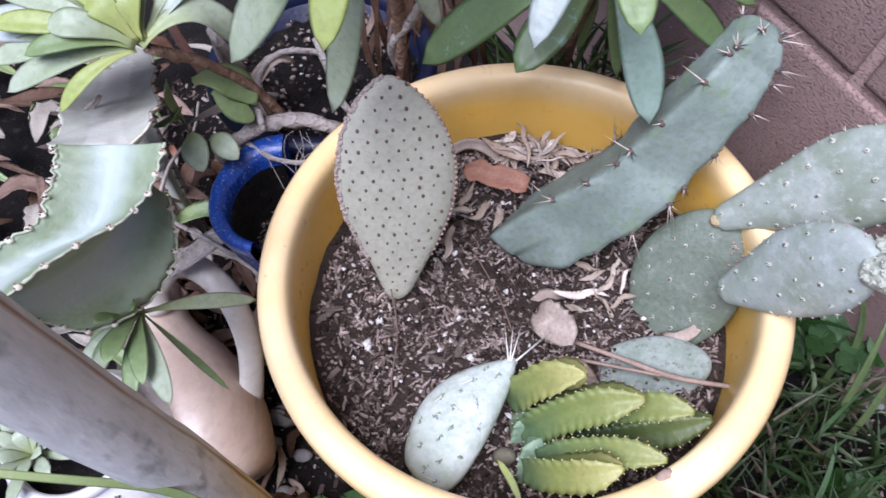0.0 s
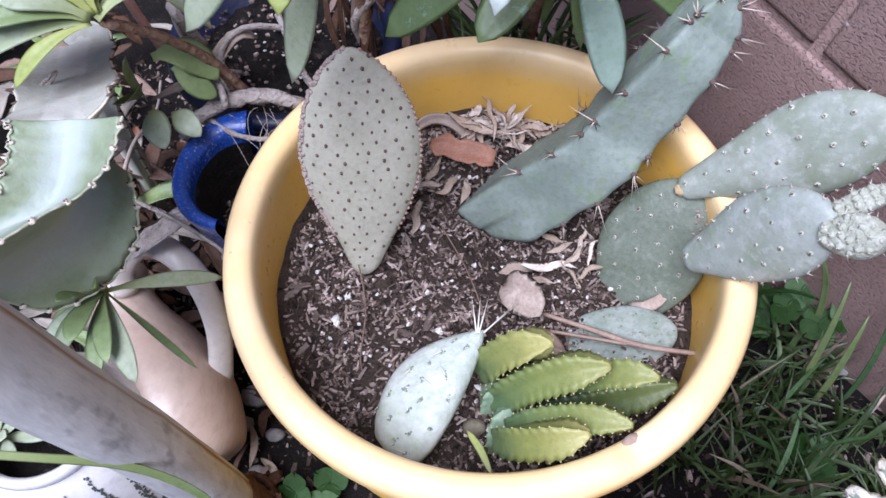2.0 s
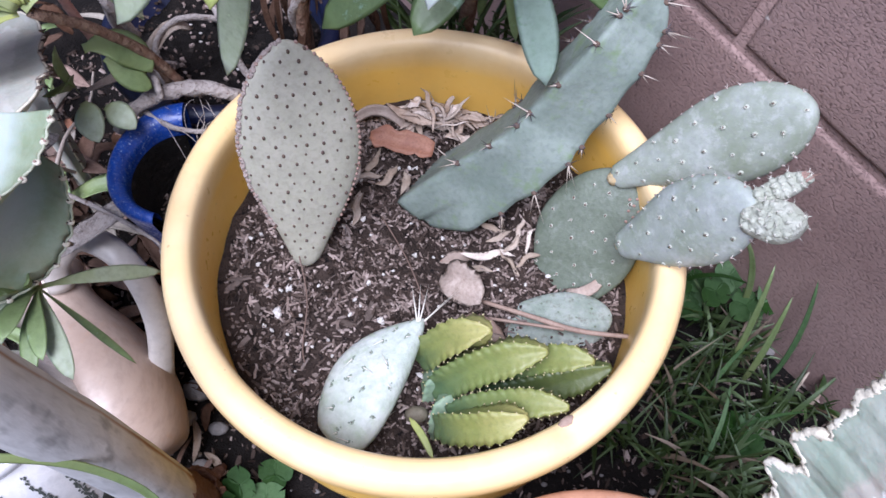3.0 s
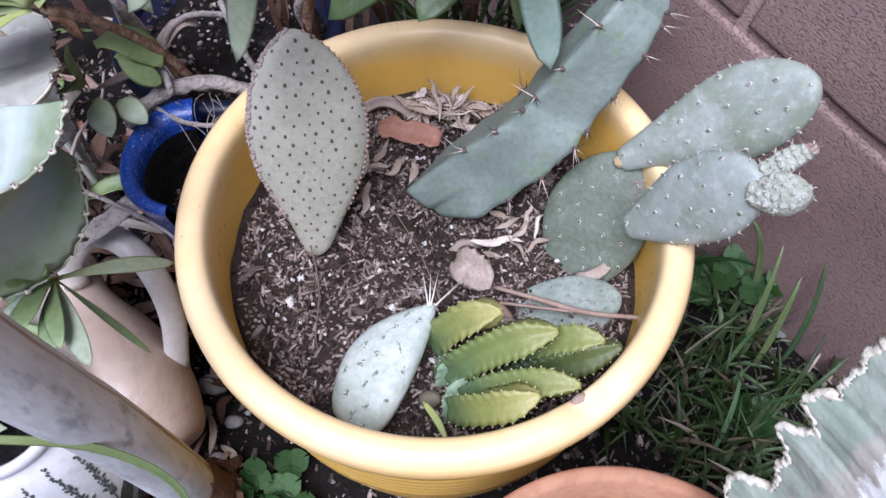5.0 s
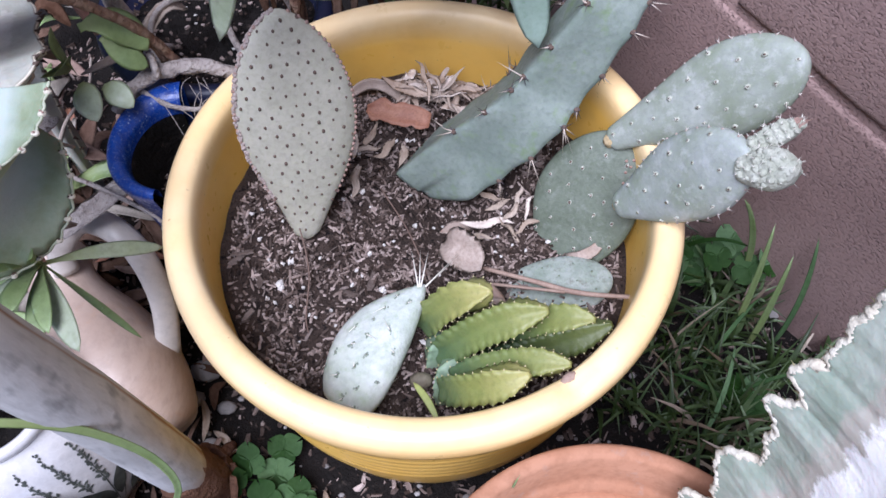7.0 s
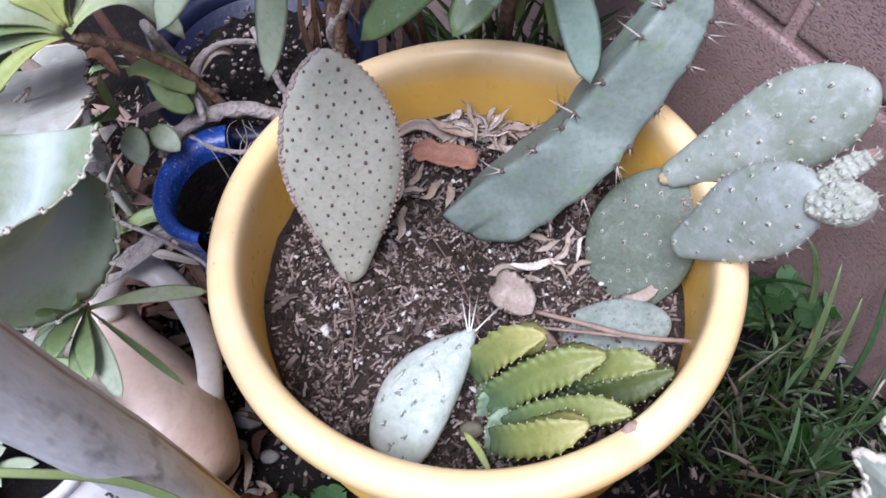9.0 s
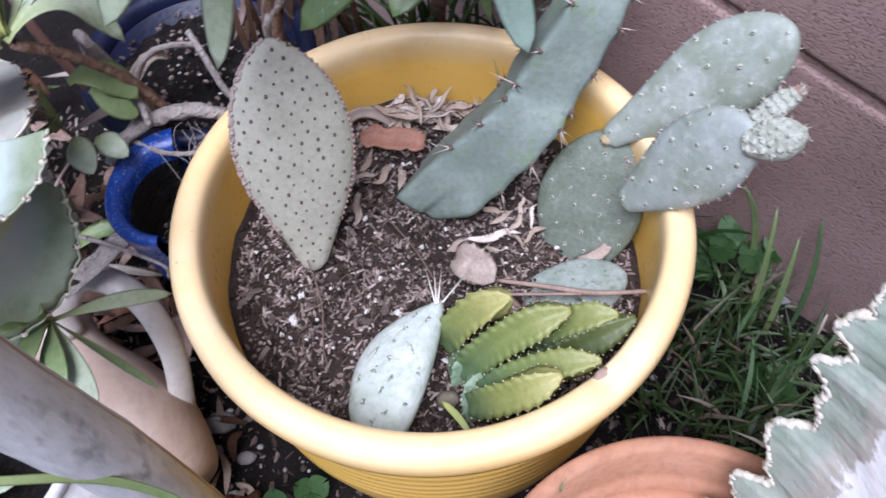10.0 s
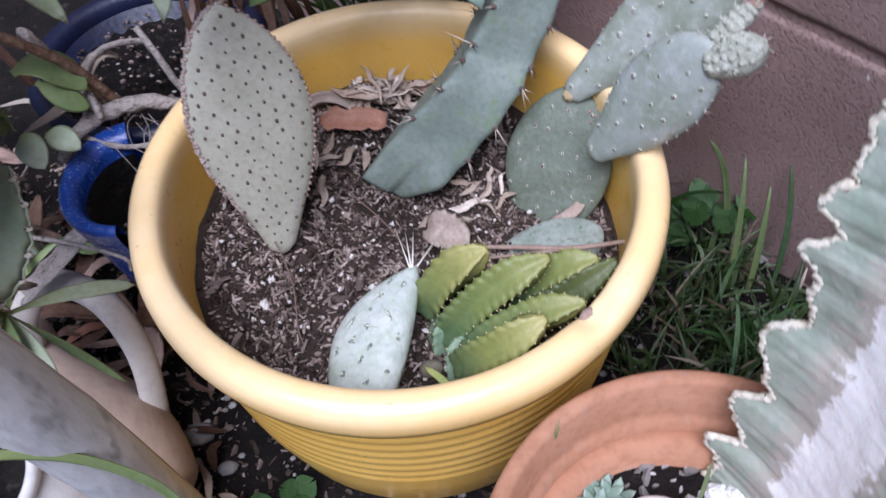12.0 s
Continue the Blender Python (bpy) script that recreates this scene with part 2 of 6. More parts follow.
M_GREENLEAF = material("fresh_green_leaf", (0.16, 0.22, 0.08), (0.21, 0.28, 0.12), 25, 240, 0.5, 0.0002, (0.3, 0.4, 0.25), 0.63, 0.15, foot=(0.24, 0.28, 0.1))
M_GRASS = material("grass", (0.034, 0.066, 0.012), (0.066, 0.112, 0.025), 20, 200, 0.55, 0, None, 0.6, 0.1, 0, "island")
M_DRYGRASS = material("dry_grass", (0.2, 0.155, 0.1), (0.26, 0.2, 0.14), 20, 200, 0.8, 0, None, 0.6, 0, 0, "island")
M_CLOVER = material("clover_leaf", (0.033, 0.085, 0.018), (0.052, 0.115, 0.028), 40, 300, 0.72, 0.0002, None, 0.6, 0.1, 0, "random")
M_JUG = material("tan_glaze", (0.42, 0.31, 0.24), (0.49, 0.385, 0.315), 14, 90, 0.42, 0.0002, (0.46, 0.29, 0.18), 0.56, 0, 0.25, None, (1, 1, 3), (0.45, 1.7), 0.3)
M_HANDLE = material("pale_grey_glaze", (0.54, 0.49, 0.43), (0.61, 0.56, 0.5), 25, 150, 0.45, 0.0002, None, 0.6, 0, 0.2)
M_WHITEPOT = material("white_ceramic", (0.6, 0.58, 0.565), (0.68, 0.665, 0.65), 15, 120, 0.3, 0.0001, None, 0.6, 0, 0.4)
M_PRINT = material("herb_print", (0.05, 0.055, 0.05), (0.12, 0.13, 0.11), 100, 400, 0.4, 0)
M_GREENPOT = material("dark_green_glaze", (0.012, 0.045, 0.04), (0.02, 0.06, 0.05), 30, 200, 0.35, 0.0002, None, 0.6, 0, 0.3)
M_BLUERIM = material("sky_blue_glaze", (0.015, 0.085, 0.25), (0.025, 0.12, 0.32), 30, 200, 0.3, 0.0002, None, 0.6, 0, 0.4)
M_CRYSTAL = material("pale_quartz", (0.68, 0.68, 0.66), (0.78, 0.78, 0.76), 90, 400, 0.4, 0.0012)
M_DEADLEAF = material("dead_leaf_brown", (0.12, 0.066, 0.043), (0.19, 0.115, 0.08), 50, 300, 0.85, 0.0008, None, 0.6, 0, 0, "random", None, (0.5, 1.8))


def wall_material():
    m, t, b = nodes_of("mauve_wall_paint")
    big, fine = noise_out(t, 7, 5, 0.6), noise_out(t, 260, 4, 0.7)
    pits = noise_out(t, 330, 3, 0.55, (1, 1, 1.6))
    col = mixed(t, ramp(t, big, 0.35, 0.65), (0.285, 0.19, 0.168), (0.36, 0.25, 0.222))
    col = mixed(t, ramp(t, pits, 0.56, 0.72, 0, 0.45), col, (0.2, 0.12, 0.113))
    chips = noise_out(t, 55, 2, 0.5)
    col = mixed(t, ramp(t, chips, 0.755, 0.77), col, (0.66, 0.6, 0.56))
    t.links.new(col, b.inputs["Base Color"])
    b.inputs["Roughness"].default_value = 0.8
    bumped(t, b, ramp(t, pits, 0.5, 0.72, 1, 0), 0.002, 0.8)
    bumped(t, b, fine, 0.0008)
    return m


def banded_material(name, edge, mid, core, spread, rough=0.55, jag=0.25, ring=None, inner=None, blend=0.03, grain=(120, 3)):
    """Colour by the first coordinate of the surface map: core inside, edge colour outside, with a jagged border."""
    m, t, b = nodes_of(name)
    uv = t.nodes.new("ShaderNodeUVMap").outputs[0]
    sep = t.nodes.new("ShaderNodeSeparateXYZ")
    t.links.new(uv, sep.inputs[0])
    n = noise_out(t, grain[0], 4, 0.65, (1, 1, grain[1]))
    big = noise_out(t, 35, 4, 0.6)
    add = t.nodes.new("ShaderNodeMath")
    add.operation = "MULTIPLY_ADD"
    t.links.new(n, add.inputs[0])
    add.inputs[1].default_value = jag
    t.links.new(sep.outputs[0], add.inputs[2])
    col = mixed(t, ramp(t, big, 0.38, 0.62), edge, mid)
    if ring:
        col = mixed(t, ramp(t, add.outputs[0], spread + jag * 0.5 + 0.1, spread + jag * 0.5 + 0.22, 0.8, 0), col, ring)
    col = mixed(t, ramp(t, add.outputs[0], spread + jag * 0.5 - blend, spread + jag * 0.5 + blend, 1, 0), col, core)
    if inner:
        col = mixed(t, ramp(t, add.outputs[0], inner + jag * 0.5 - 0.03, inner + jag * 0.5 + 0.03, 1, 0), col, mixed(t, ramp(t, big, 0.38, 0.62), edge, mid))
    t.links.new(col, b.inputs["Base Color"])
    b.inputs["Roughness"].default_value = rough
    b.inputs["Subsurface Weight"].default_value = 0.1
    b.inputs["Subsurface Scale"].default_value = 0.004
    bumped(t, b, big, 0.002)
    bumped(t, b, n, 0.0005)
    return m


M_WALL = wall_material()
M_EUPH_WHITE = banded_material("variegated_stem", (0.28, 0.335, 0.26), (0.42, 0.455, 0.38), (0.84, 0.82, 0.79), 0.46, 0.6, 0.5, (0.48, 0.43, 0.37), 0.08, 0.03, (75, 1.5))
M_EUPH_GREEN = banded_material("grey_green_winged_stem", (0.235, 0.285, 0.17), (0.325, 0.38, 0.27), (0.42, 0.475, 0.43), 0.42, 0.55, 0.2, None, None, 0.2)
M_EUPH_GREY = banded_material("grey_old_winged_stem", (0.33, 0.33, 0.27), (0.42, 0.42, 0.36), (0.46, 0.455, 0.4), 0.4, 0.65, 0.3)
M_MARGIN = material("corky_margin", (0.62, 0.56, 0.44), (0.7, 0.66, 0.55), 90, 400, 0.85, 0.0008, (0.3, 0.2, 0.15), 0.66)
M_SOFTEDGE = material("pale_green_margin", (0.4, 0.43, 0.3), (0.5, 0.52, 0.4), 90, 400, 0.75, 0.0005, (0.6, 0.56, 0.45), 0.6)
M_DARKTOOTH = material("dark_tooth", (0.08, 0.06, 0.05), (0.14, 0.1, 0.08), 90, 400, 0.8, 0.0005)


def bark_material():
    m, t, b = nodes_of("grey_bark")
    uv = t.nodes.new("ShaderNodeUVMap").outputs[0]
    sep = t.nodes.new("ShaderNodeSeparateXYZ")
    t.links.new(uv, sep.inputs[0])
    big, fine = noise_out(t, 42, 5, 0.6, (1, 1, 0.3)), noise_out(t, 260, 3, 0.5, (1, 1, 0.25))
    wave = t.nodes.new("ShaderNodeTexWave")
    wave.wave_type, wave.bands_direction = "BANDS", "Z"
    wave.inputs["Scale"].default_value, wave.inputs["Distortion"].default_value, wave.inputs["Detail"].default_value, wave.inputs["Detail Scale"].default_value = 3.2, 2.2, 1.0, 1.0
    t.links.new(t.nodes.new("ShaderNodeTexCoord").outputs["Object"], wave.inputs[0])
    rings = wave.outputs["Fac"]
    col = mixed(t, ramp(t, big, 0.35, 0.65), (0.44, 0.43, 0.415), (0.64, 0.625, 0.605))
    col = mixed(t, ramp(t, fine, 0.5, 0.75, 0, 0.35), col, (0.24, 0.23, 0.22))
    dark = noise_out(t, 60, 3, 0.6, (1, 1, 0.35))
    col = mixed(t, ramp(t, dark, 0.6, 0.7, 0, 0.55), col, (0.16, 0.155, 0.15))
    col = mixed(t, ramp(t, rings, 0.965, 0.995, 0, 0.3), col, (0.66, 0.64, 0.62))
    add = t.nodes.new("ShaderNodeMath")
    add.operation = "MULTIPLY_ADD"
    t.links.new(big, add.inputs[0])
    add.inputs[1].default_value = 0.35
    t.links.new(sep.outputs[0], add.inputs[2])
    col = mixed(t, ramp(t, add.outputs[0], 0.95, 1.1), col, (0.27, 0.15, 0.085))
    t.links.new(col, b.inputs["Base Color"])
    b.inputs["Roughness"].default_value = 0.85
    bumped(t, b, big, 0.0008)
    bumped(t, b, fine, 0.0004)
    return m


M_BARK = bark_material()
M_RUST = material("rusty_bark_scale", (0.1, 0.05, 0.032), (0.17, 0.09, 0.055), 60, 300, 0.9, 0.002)


# ---- geometry helpers ----
class Geo:
    def __init__(self):
        self.v, self.f, self.uv = [], [], []

    def vert(self, p, uv=(0.0, 0.0)):
        self.v.append(Vector(p))
        self.uv.append(uv)
        return len(self.v) - 1

    def grid(self, rows, closed=False, cap=False, uvs=None):
        """Rows of points, joined by quads; closed: each row is a ring."""
        n, base = len(rows[0]), len(self.v)
        for i, row in enumerate(rows):
            for j, p in enumerate(row):
                self.vert(p, uvs[i][j] if uvs else (j / max(1, n - 1), i / max(1, len(rows) - 1)))
        for i in range(len(rows) - 1):
            for j in range(n if closed else n - 1):
                a, b = base + i * n + j, base + i * n + (j + 1) % n
                self.f.append((a, b, b + n, a + n))
        if cap and closed:
            self.f.append(tuple(base + j for j in reversed(range(n))))
            self.f.append(tuple(base + (len(rows) - 1) * n + j for j in range(n)))


def V(*a):
    return Vector(a)


def basis(d, hint):
    z = Vector(d).normalized()
    x = Vector(hint) - z * z.dot(Vector(hint))
    if x.length < 1e-6:
        x = z.orthogonal()
    x.normalize()
    return x, z.cross(x), z


def bez(p0, p1, p2, n):
    p0, p1, p2 = Vector(p0), Vector(p1), Vector(p2)
    return [p0 * (1 - s) ** 2 + p1 * 2 * s * (1 - s) + p2 * s * s for s in (i / (n - 1) for i in range(n))]


def spline(pts, n):
    """Catmull-Rom curve through points."""
    p = [Vector(q) for q in pts]
    p = [p[0] * 2 - p[1]] + p + [p[-1] * 2 - p[-2]]
    out, segs = [], len(p) - 3
    for i in range(n):
        s = i / (n - 1) * segs
        k = min(int(s), segs - 1)
        u = s - k
        a, b, c, d = p[k:k + 4]
        out.append(0.5 * (2 * b + (c - a) * u + (2 * a - 5 * b + 4 * c - d) * u * u + (3 * b - a - 3 * c + d) * u ** 3))
    return out


def tangents(pts):
    return [(pts[min(i + 1, len(pts) - 1)] - pts[max(i - 1, 0)]).normalized() for i in range(len(pts))]


def tube(g, pts, radii, n=8, hint=(0.3, 0.2, 1), wob=0.0, rnd=random):
    pts = [Vector(p) for p in pts]
    rows, x = [], Vector(hint)
    uvs = []
    for i, (p, t) in enumerate(zip(pts, tangents(pts))):
        x, y, _ = basis(t, x)
        r = radii[i] if hasattr(radii, "__len__") else radii
        rows.append([p + (x * math.cos(2 * math.pi * j / n) + y * math.sin(2 * math.pi * j / n)) * r * (1 + wob * rnd.uniform(-1, 1)) for j in range(n)])
        uvs.append([(i / (len(pts) - 1), j / n) for j in range(n)])
    g.grid(rows, True, True, uvs)


def cone(g, p, d, length, r, n=4):
    x, y, z = basis(d, (0.31, 0.57, 0.21))
    b = [g.vert(Vector(p) + (x * math.cos(2 * math.pi * j / n) + y * math.sin(2 * math.pi * j / n)) * r) for j in range(n)]
    tip = g.vert(Vector(p) + z * length)
    for j in range(n):
        g.f.append((b[j], b[(j + 1) % n], tip))


def blob(g, c, rx, ry, rz, n=8, m=5, frame3=None, jag=0.0, rnd=random):
    x, y, z = frame3 or (V(1, 0, 0), V(0, 1, 0), V(0, 0, 1))
    rows = []
    for i in range(m + 1):
        a = math.pi * (0.04 + 0.92 * i / m)
        rows.append([Vector(c) + (x * rx * math.sin(a) * math.cos(2 * math.pi * j / n) + y * ry * math.sin(a) * math.sin(2 * math.pi * j / n)
                     - z * rz * math.cos(a)) * (1 + rnd.uniform(-jag, jag)) for j in range(n)])
    g.grid(rows, True, True)


def lathe(g, profile, c=(0, 0, 0), n=96, axis=None, a0=0.0, a1=360.0):
    x, y, z = axis or (V(1, 0, 0), V(0, 1, 0), V(0, 0, 1))
    full = a1 - a0 >= 359.9
    k = n if full else n + 1
    rows = []
    for r, h in profile:
        rows.append([Vector(c) + z * h + (x * math.cos(radians(a0 + (a1 - a0) * j / n)) + y * math.sin(radians(a0 + (a1 - a0) * j / n))) * r for j in range(k)])
    g.grid(rows, full)


def smooth_profile(pts, n):
    return [(max(p.x, 0.0003), p.z) for p in spline([(r, 0, z) for r, z in pts], n)]


def leaf(g, pts, width, thick, hint, fold=0.12, a=1.3, b=0.7, keel=0.0, wavy=0.0, nu=4, w0=0.15):
    """A fleshy blade along a curve: half-width profile sin(pi v^a)^b, with a channel fold and thickness; hint is its upper side."""
    pts = [Vector(p) for p in pts]
    rows, n = [], len(pts)
    for i, (p, t) in enumerate(zip(pts, tangents(pts))):
        s = i / (n - 1)
        up = Vector(hint) - t * t.dot(Vector(hint))
        up.normalize()
        side = t.cross(up)
        prof = math.sin(math.pi * min(max(s, 0.0), 1.0) ** a) ** b if 0 < s < 1 else 0.0
        w = width * max(prof, w0 * (1 - s) ** 0.6 if s < 0.5 else 0.02)
        row = []
        us = [-1 + 2 * k / (2 * nu) for k in range(2 * nu + 1)]
        for u in us:
            wz = wavy * width * math.sin(9 * s + 3 * u) * abs(u)
            row.append(p + side * (u * w) + up * (fold * abs(u) * w + thick * (1 - u * u) * max(prof, 0.25) + wz))
        for u in reversed(us[1:-1]):
            wz = wavy * width * math.sin(9 * s + 3 * u) * abs(u)
            row.append(p + side * (u * w) + up * (fold * abs(u) * w - (thick + keel * (1 - abs(u))) * (1 - u * u) * max(prof, 0.25) + wz))
        rows.append(row)
    g.grid(rows, True, True)


ROOTS = {}


def thing(name, base, label, category, group="", kind=""):
    ob = new(name)
    ob.location = base
    ob.empty_display_size = 0.02
    ROOTS[ob.name] = Vector(base)
    return tagged(ob, label, category, group, kind)


def root_of(ob):
    while ob.parent:
        ob = ob.parent
    return ROOTS.get(ob.name, Vector((0, 0, 0)))


def to_mesh(name, g, mat, base, smooth=True):
    me = bpy.data.meshes.new(name)
    me.from_pydata([v - base for v in g.v], [], g.f)
    lay = me.uv_layers.new(name="map")
    idx = np.empty(len(me.loops), dtype=np.int32)
    me.loops.foreach_get("vertex_index", idx)
    lay.data.foreach_set("uv", np.array(g.uv, dtype=np.float32)[idx].ravel())
    if smooth:
        me.polygons.foreach_set("use_smooth", [True] * len(me.polygons))
    me.materials.append(mat)
    me.update()
    return me


def part(name, g, mat, parent, label="", smooth=True, kind=""):
    ob = new(name, to_mesh(name, g, mat, root_of(parent), smooth))
    ob.parent = parent
    return tagged(ob, label, "", "", kind)


def solo(name, g, mat, base, label, category, group="", kind="", smooth=True):
    """A thing that is one mesh."""
    base = Vector(base)
    ob = new(name, to_mesh(name, g, mat, base, smooth))
    ob.location = base
    ROOTS[ob.name] = base
    return tagged(ob, label, category, group, kind)


CAMERA_SIDE = V(-0.05, -0.40, 0.92)  # the open, lit side that the plants face


# ---- structure: ground and wall ----
def height(x, y):
    return 0.006 * noise.noise((x * 14, y * 14, 0.3)) + 0.003 * noise.noise((x * 45, y * 45, 2.3))


g = Geo()
ticks = [-400, -60, -12, -4, -1.6, -0.9] + [-0.65 + 0.0145 * i for i in range(91)] + [0.9, 1.6, 4, 12, 60, 400]
rows = []
for y in ticks:
    rows.append([V(x, y, height(x, y) if abs(x) < 1 and abs(y) < 1 else 0.0) for x in ticks])
g.grid(rows)
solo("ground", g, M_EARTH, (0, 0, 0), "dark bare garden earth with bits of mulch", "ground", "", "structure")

# painted block wall: along direction WD, facing the pot
WN, WD = V(-0.8, -0.6, 0), V(0.6, -0.8, 0)
WO = V(0.8, 0.6, 0) * 0.272
wall = thing("wall_1", (WO.x, WO.y, 0), "mauve-brown painted concrete block wall", "wall", "", "structure")
g = Geo()
for s0, s1 in ((-2.1, 2.1),):
    a, b = WO + WD * s0 - WN * 0.0035, WO + WD * s1 - WN * 0.0035
    c, d = a - WN * 0.15, b - WN * 0.15
    base = len(g.v)
    for p in (a, b, d, c):
        g.vert(p + V(0, 0, -0.1))
        g.vert(p + V(0, 0, 1.87))
    for i in range(4):
        j = (i + 1) % 4
        g.f.append((base + 2 * i, base + 2 * j, base + 2 * j + 1, base + 2 * i + 1))
    g.f.append((base + 1, base + 3, base + 5, base + 7))
part("mortar", g, M_WALL, wall, "painted-over mortar joints")


def block_mesh(w, h, d, seed):
    """A block with softened edges and a slightly uneven face, centred on its front face."""
    g = Geo()
    def ticks_of(n, size):
        inside = [(-0.5 + i / (n - 4)) * (size - 0.012) for i in range(n - 3)]
        return [-size / 2, -size / 2 + 0.003] + inside + [size / 2 - 0.003, size / 2]

    nx, nz = 18, 11
    xs, zs = ticks_of(nx, w), ticks_of(nz, h)
    rows = []
    for z in zs:
        row = []
        for x in xs:
            e = min(w / 2 - abs(x), h / 2 - abs(z))
            y = 0.0022 * max(0.0, 1 - e / 0.0035)
            y += 0.0012 * noise.noise((x * 30 + seed, z * 30, seed))
            row.append(WD * x + V(0, 0, z) - WN * y)
        rows.append(row)
    g.grid(rows)
    ring = list(range(nx + 1))
    for k in range(1, nz + 1):
        ring.append(k * (nx + 1) + nx)
    for i in range(nx - 1, -1, -1):
        ring.append(nz * (nx + 1) + i)
    for k in range(nz - 1, 0, -1):
        ring.append(k * (nx + 1))
    back = [g.vert(g.v[i] - WN * d) for i in ring]
    for i in range(len(ring)):
        j = (i + 1) % len(ring)
        g.f.append((ring[i], back[i], back[j], ring[j]))
    return to_mesh("block", g, M_WALL, V(0, 0, 0))


BLOCKS = [block_mesh(0.39, 0.19, 0.03, s * 3.7) for s in range(4)]
FOOT = block_mesh(0.39, 0.33, 0.03, 9.1)
TURN = Matrix.Rotation(radians(-6.5), 4, WN)  # the courses run a little downhill
PIVOT = WO + WD * 0.0305 + V(0, 0, 0.278)  # foot of a vertical joint on the bed joint
for k in range(0, 8):
    for i in range(-4, 4):
        s = 0.2 + 0.4 * i + (0.3 if k % 2 == 0 else 0.0)
        ob = new("block", BLOCKS[(i * 3 + k) % 4] if k else FOOT)
        ob.parent = wall
        up = (0.1 + 0.2 * (k - 1)) if k else -0.17
        ob.matrix_basis = Matrix.Translation(PIVOT - WO) @ TURN @ Matrix.Translation(WD * s + V(0, 0, up) + WN * random.uniform(0, 0.0015))

# ---- the yellow pot and what grows in it ----


def out_of_round(g):
    """The hand-thrown pot is a little longer towards the back."""
    for v in g.v:
        v.x, v.y = v.x * 1.014, v.y * 1.03 + 0.0055


pot = thing("flower_pot", (0, 0, 0), "large round yellow glazed flower pot with a rolled rim", "flower pot")
g = Geo()
outer = [(0.001, 0.012), (0.128, 0.012), (0.132, 0.0), (0.139, 0.004), (0.151, 0.03), (0.1605, 0.085)]
z = 0.1
while z < 0.205:
    r = 0.1605 + (z - 0.085) * 0.084
    outer += [(r, z), (r + 0.0007, z + 0.004), (r + 0.0007, z + 0.008), (r, z + 0.0115)]
    z += 0.015
outer += [(0.1715, 0.216), (0.1715, 0.222), (0.166, 0.2235), (0.1605, 0.233), (0.1592, 0.231)]
inner = [(0.1581, 0.228), (0.1577, 0.2236), (0.15755, 0.216), (0.1574, 0.2), (0.1563, 0.175), (0.154, 0.14), (0.147, 0.1), (0.12, 0.06), (0.001, 0.058)]
lathe(g, outer + inner, n=128)
out_of_round(g)
part("body", g, M_YELLOW, pot, "ribbed yellow glazed wall")
g = Geo()
lip = [(0.1712, 0.2215), (0.1755, 0.221), (0.179, 0.2245), (0.1802, 0.232), (0.1798, 0.2395), (0.178, 0.2455), (0.1745, 0.2492), (0.1695, 0.2507), (0.1645, 0.2502),
       (0.1608, 0.2482), (0.1588, 0.2445), (0.158, 0.239), (0.1578, 0.232), (0.1577, 0.2232)]
rows = []
for r, h in lip:
    row = []
    for j in range(160):
        a = 2 * math.pi * j / 160
        chip = math.exp(-((math.degrees(a) - 300.5) / 3.4) ** 2) + 0.5 * math.exp(-((math.degrees(a) - 307) / 2.4) ** 2)
        k = max(0, min(1, (h - 0.236) / 0.0145)) * (1 if r < 0.172 else 0.4)
        row.append(V(r * math.cos(a), r * math.sin(a), h - 0.0075 * chip * k + 0.0006 * noise.noise((r * math.cos(a) * 12, r * math.sin(a) * 12, 4))))
    rows.append(row)
g.grid(rows, True)
out_of_round(g)
rim = part("rim", g, M_YELLOW, pot, "thick rounded cream-yellow rim, nicked at one place")
# brown lump that darkens the nick
g = Geo()
blob(g, (0.0838, -0.1372, 0.2425), 0.0075, 0.0032, 0.0022, 10, 5, (V(0.86, 0.51, 0), V(-0.51, 0.86, 0), V(0, 0, 1)), 0.14, random.Random(6))
part("chip", g, M_STICK, rim, "brown lump in the nick of the rim")


def soil_z(x, y):
    z = 0.172 - 0.05 * (x * 0.9) * (1 if x > 0 else 0.15) + 0.012 * noise.noise((x * 16, y * 16, 7.7)) + 0.004 * noise.noise((x * 60, y * 60, 1.7))
    z += 0.012 * max(0.0, (y - 0.06) / 0.1) - 0.012 * math.exp(-((x - 0.01) ** 2 + (y + 0.13) ** 2) / 0.0022)
    z -= 0.027 * math.exp(-((x - 0.018) ** 2 + (y - 0.046) ** 2) / 0.0013)
    z += 0.012 * math.exp(-((x + 0.09) ** 2 + (y - 0.012) ** 2) / 0.0008)
    return z


soil = thing("potting_soil", (0, 0, 0.15), "dark potting soil with bark chips and white perlite", "soil")
g = Geo()
rows = []
for i in range(42):
    r = 0.1568 * i / 41 + 0.0004
    rows.append([V(r * math.cos(2 * math.pi * j / 110), r * math.sin(2 * math.pi * j / 110), soil_z(r * math.cos(2 * math.pi * j / 110), r * math.sin(2 * math.pi * j / 110))
                   + 0.0016 * noise.noise((r * math.cos(2 * math.pi * j / 110) * 260, r * math.sin(2 * math.pi * j / 110) * 260, 0))) for j in range(110)])
g.grid(rows, True)
out_of_round(g)
part("soil_surface", g, M_SOIL, soil)
rnd = random.Random(5)


CHIP_RND = random.Random(99)


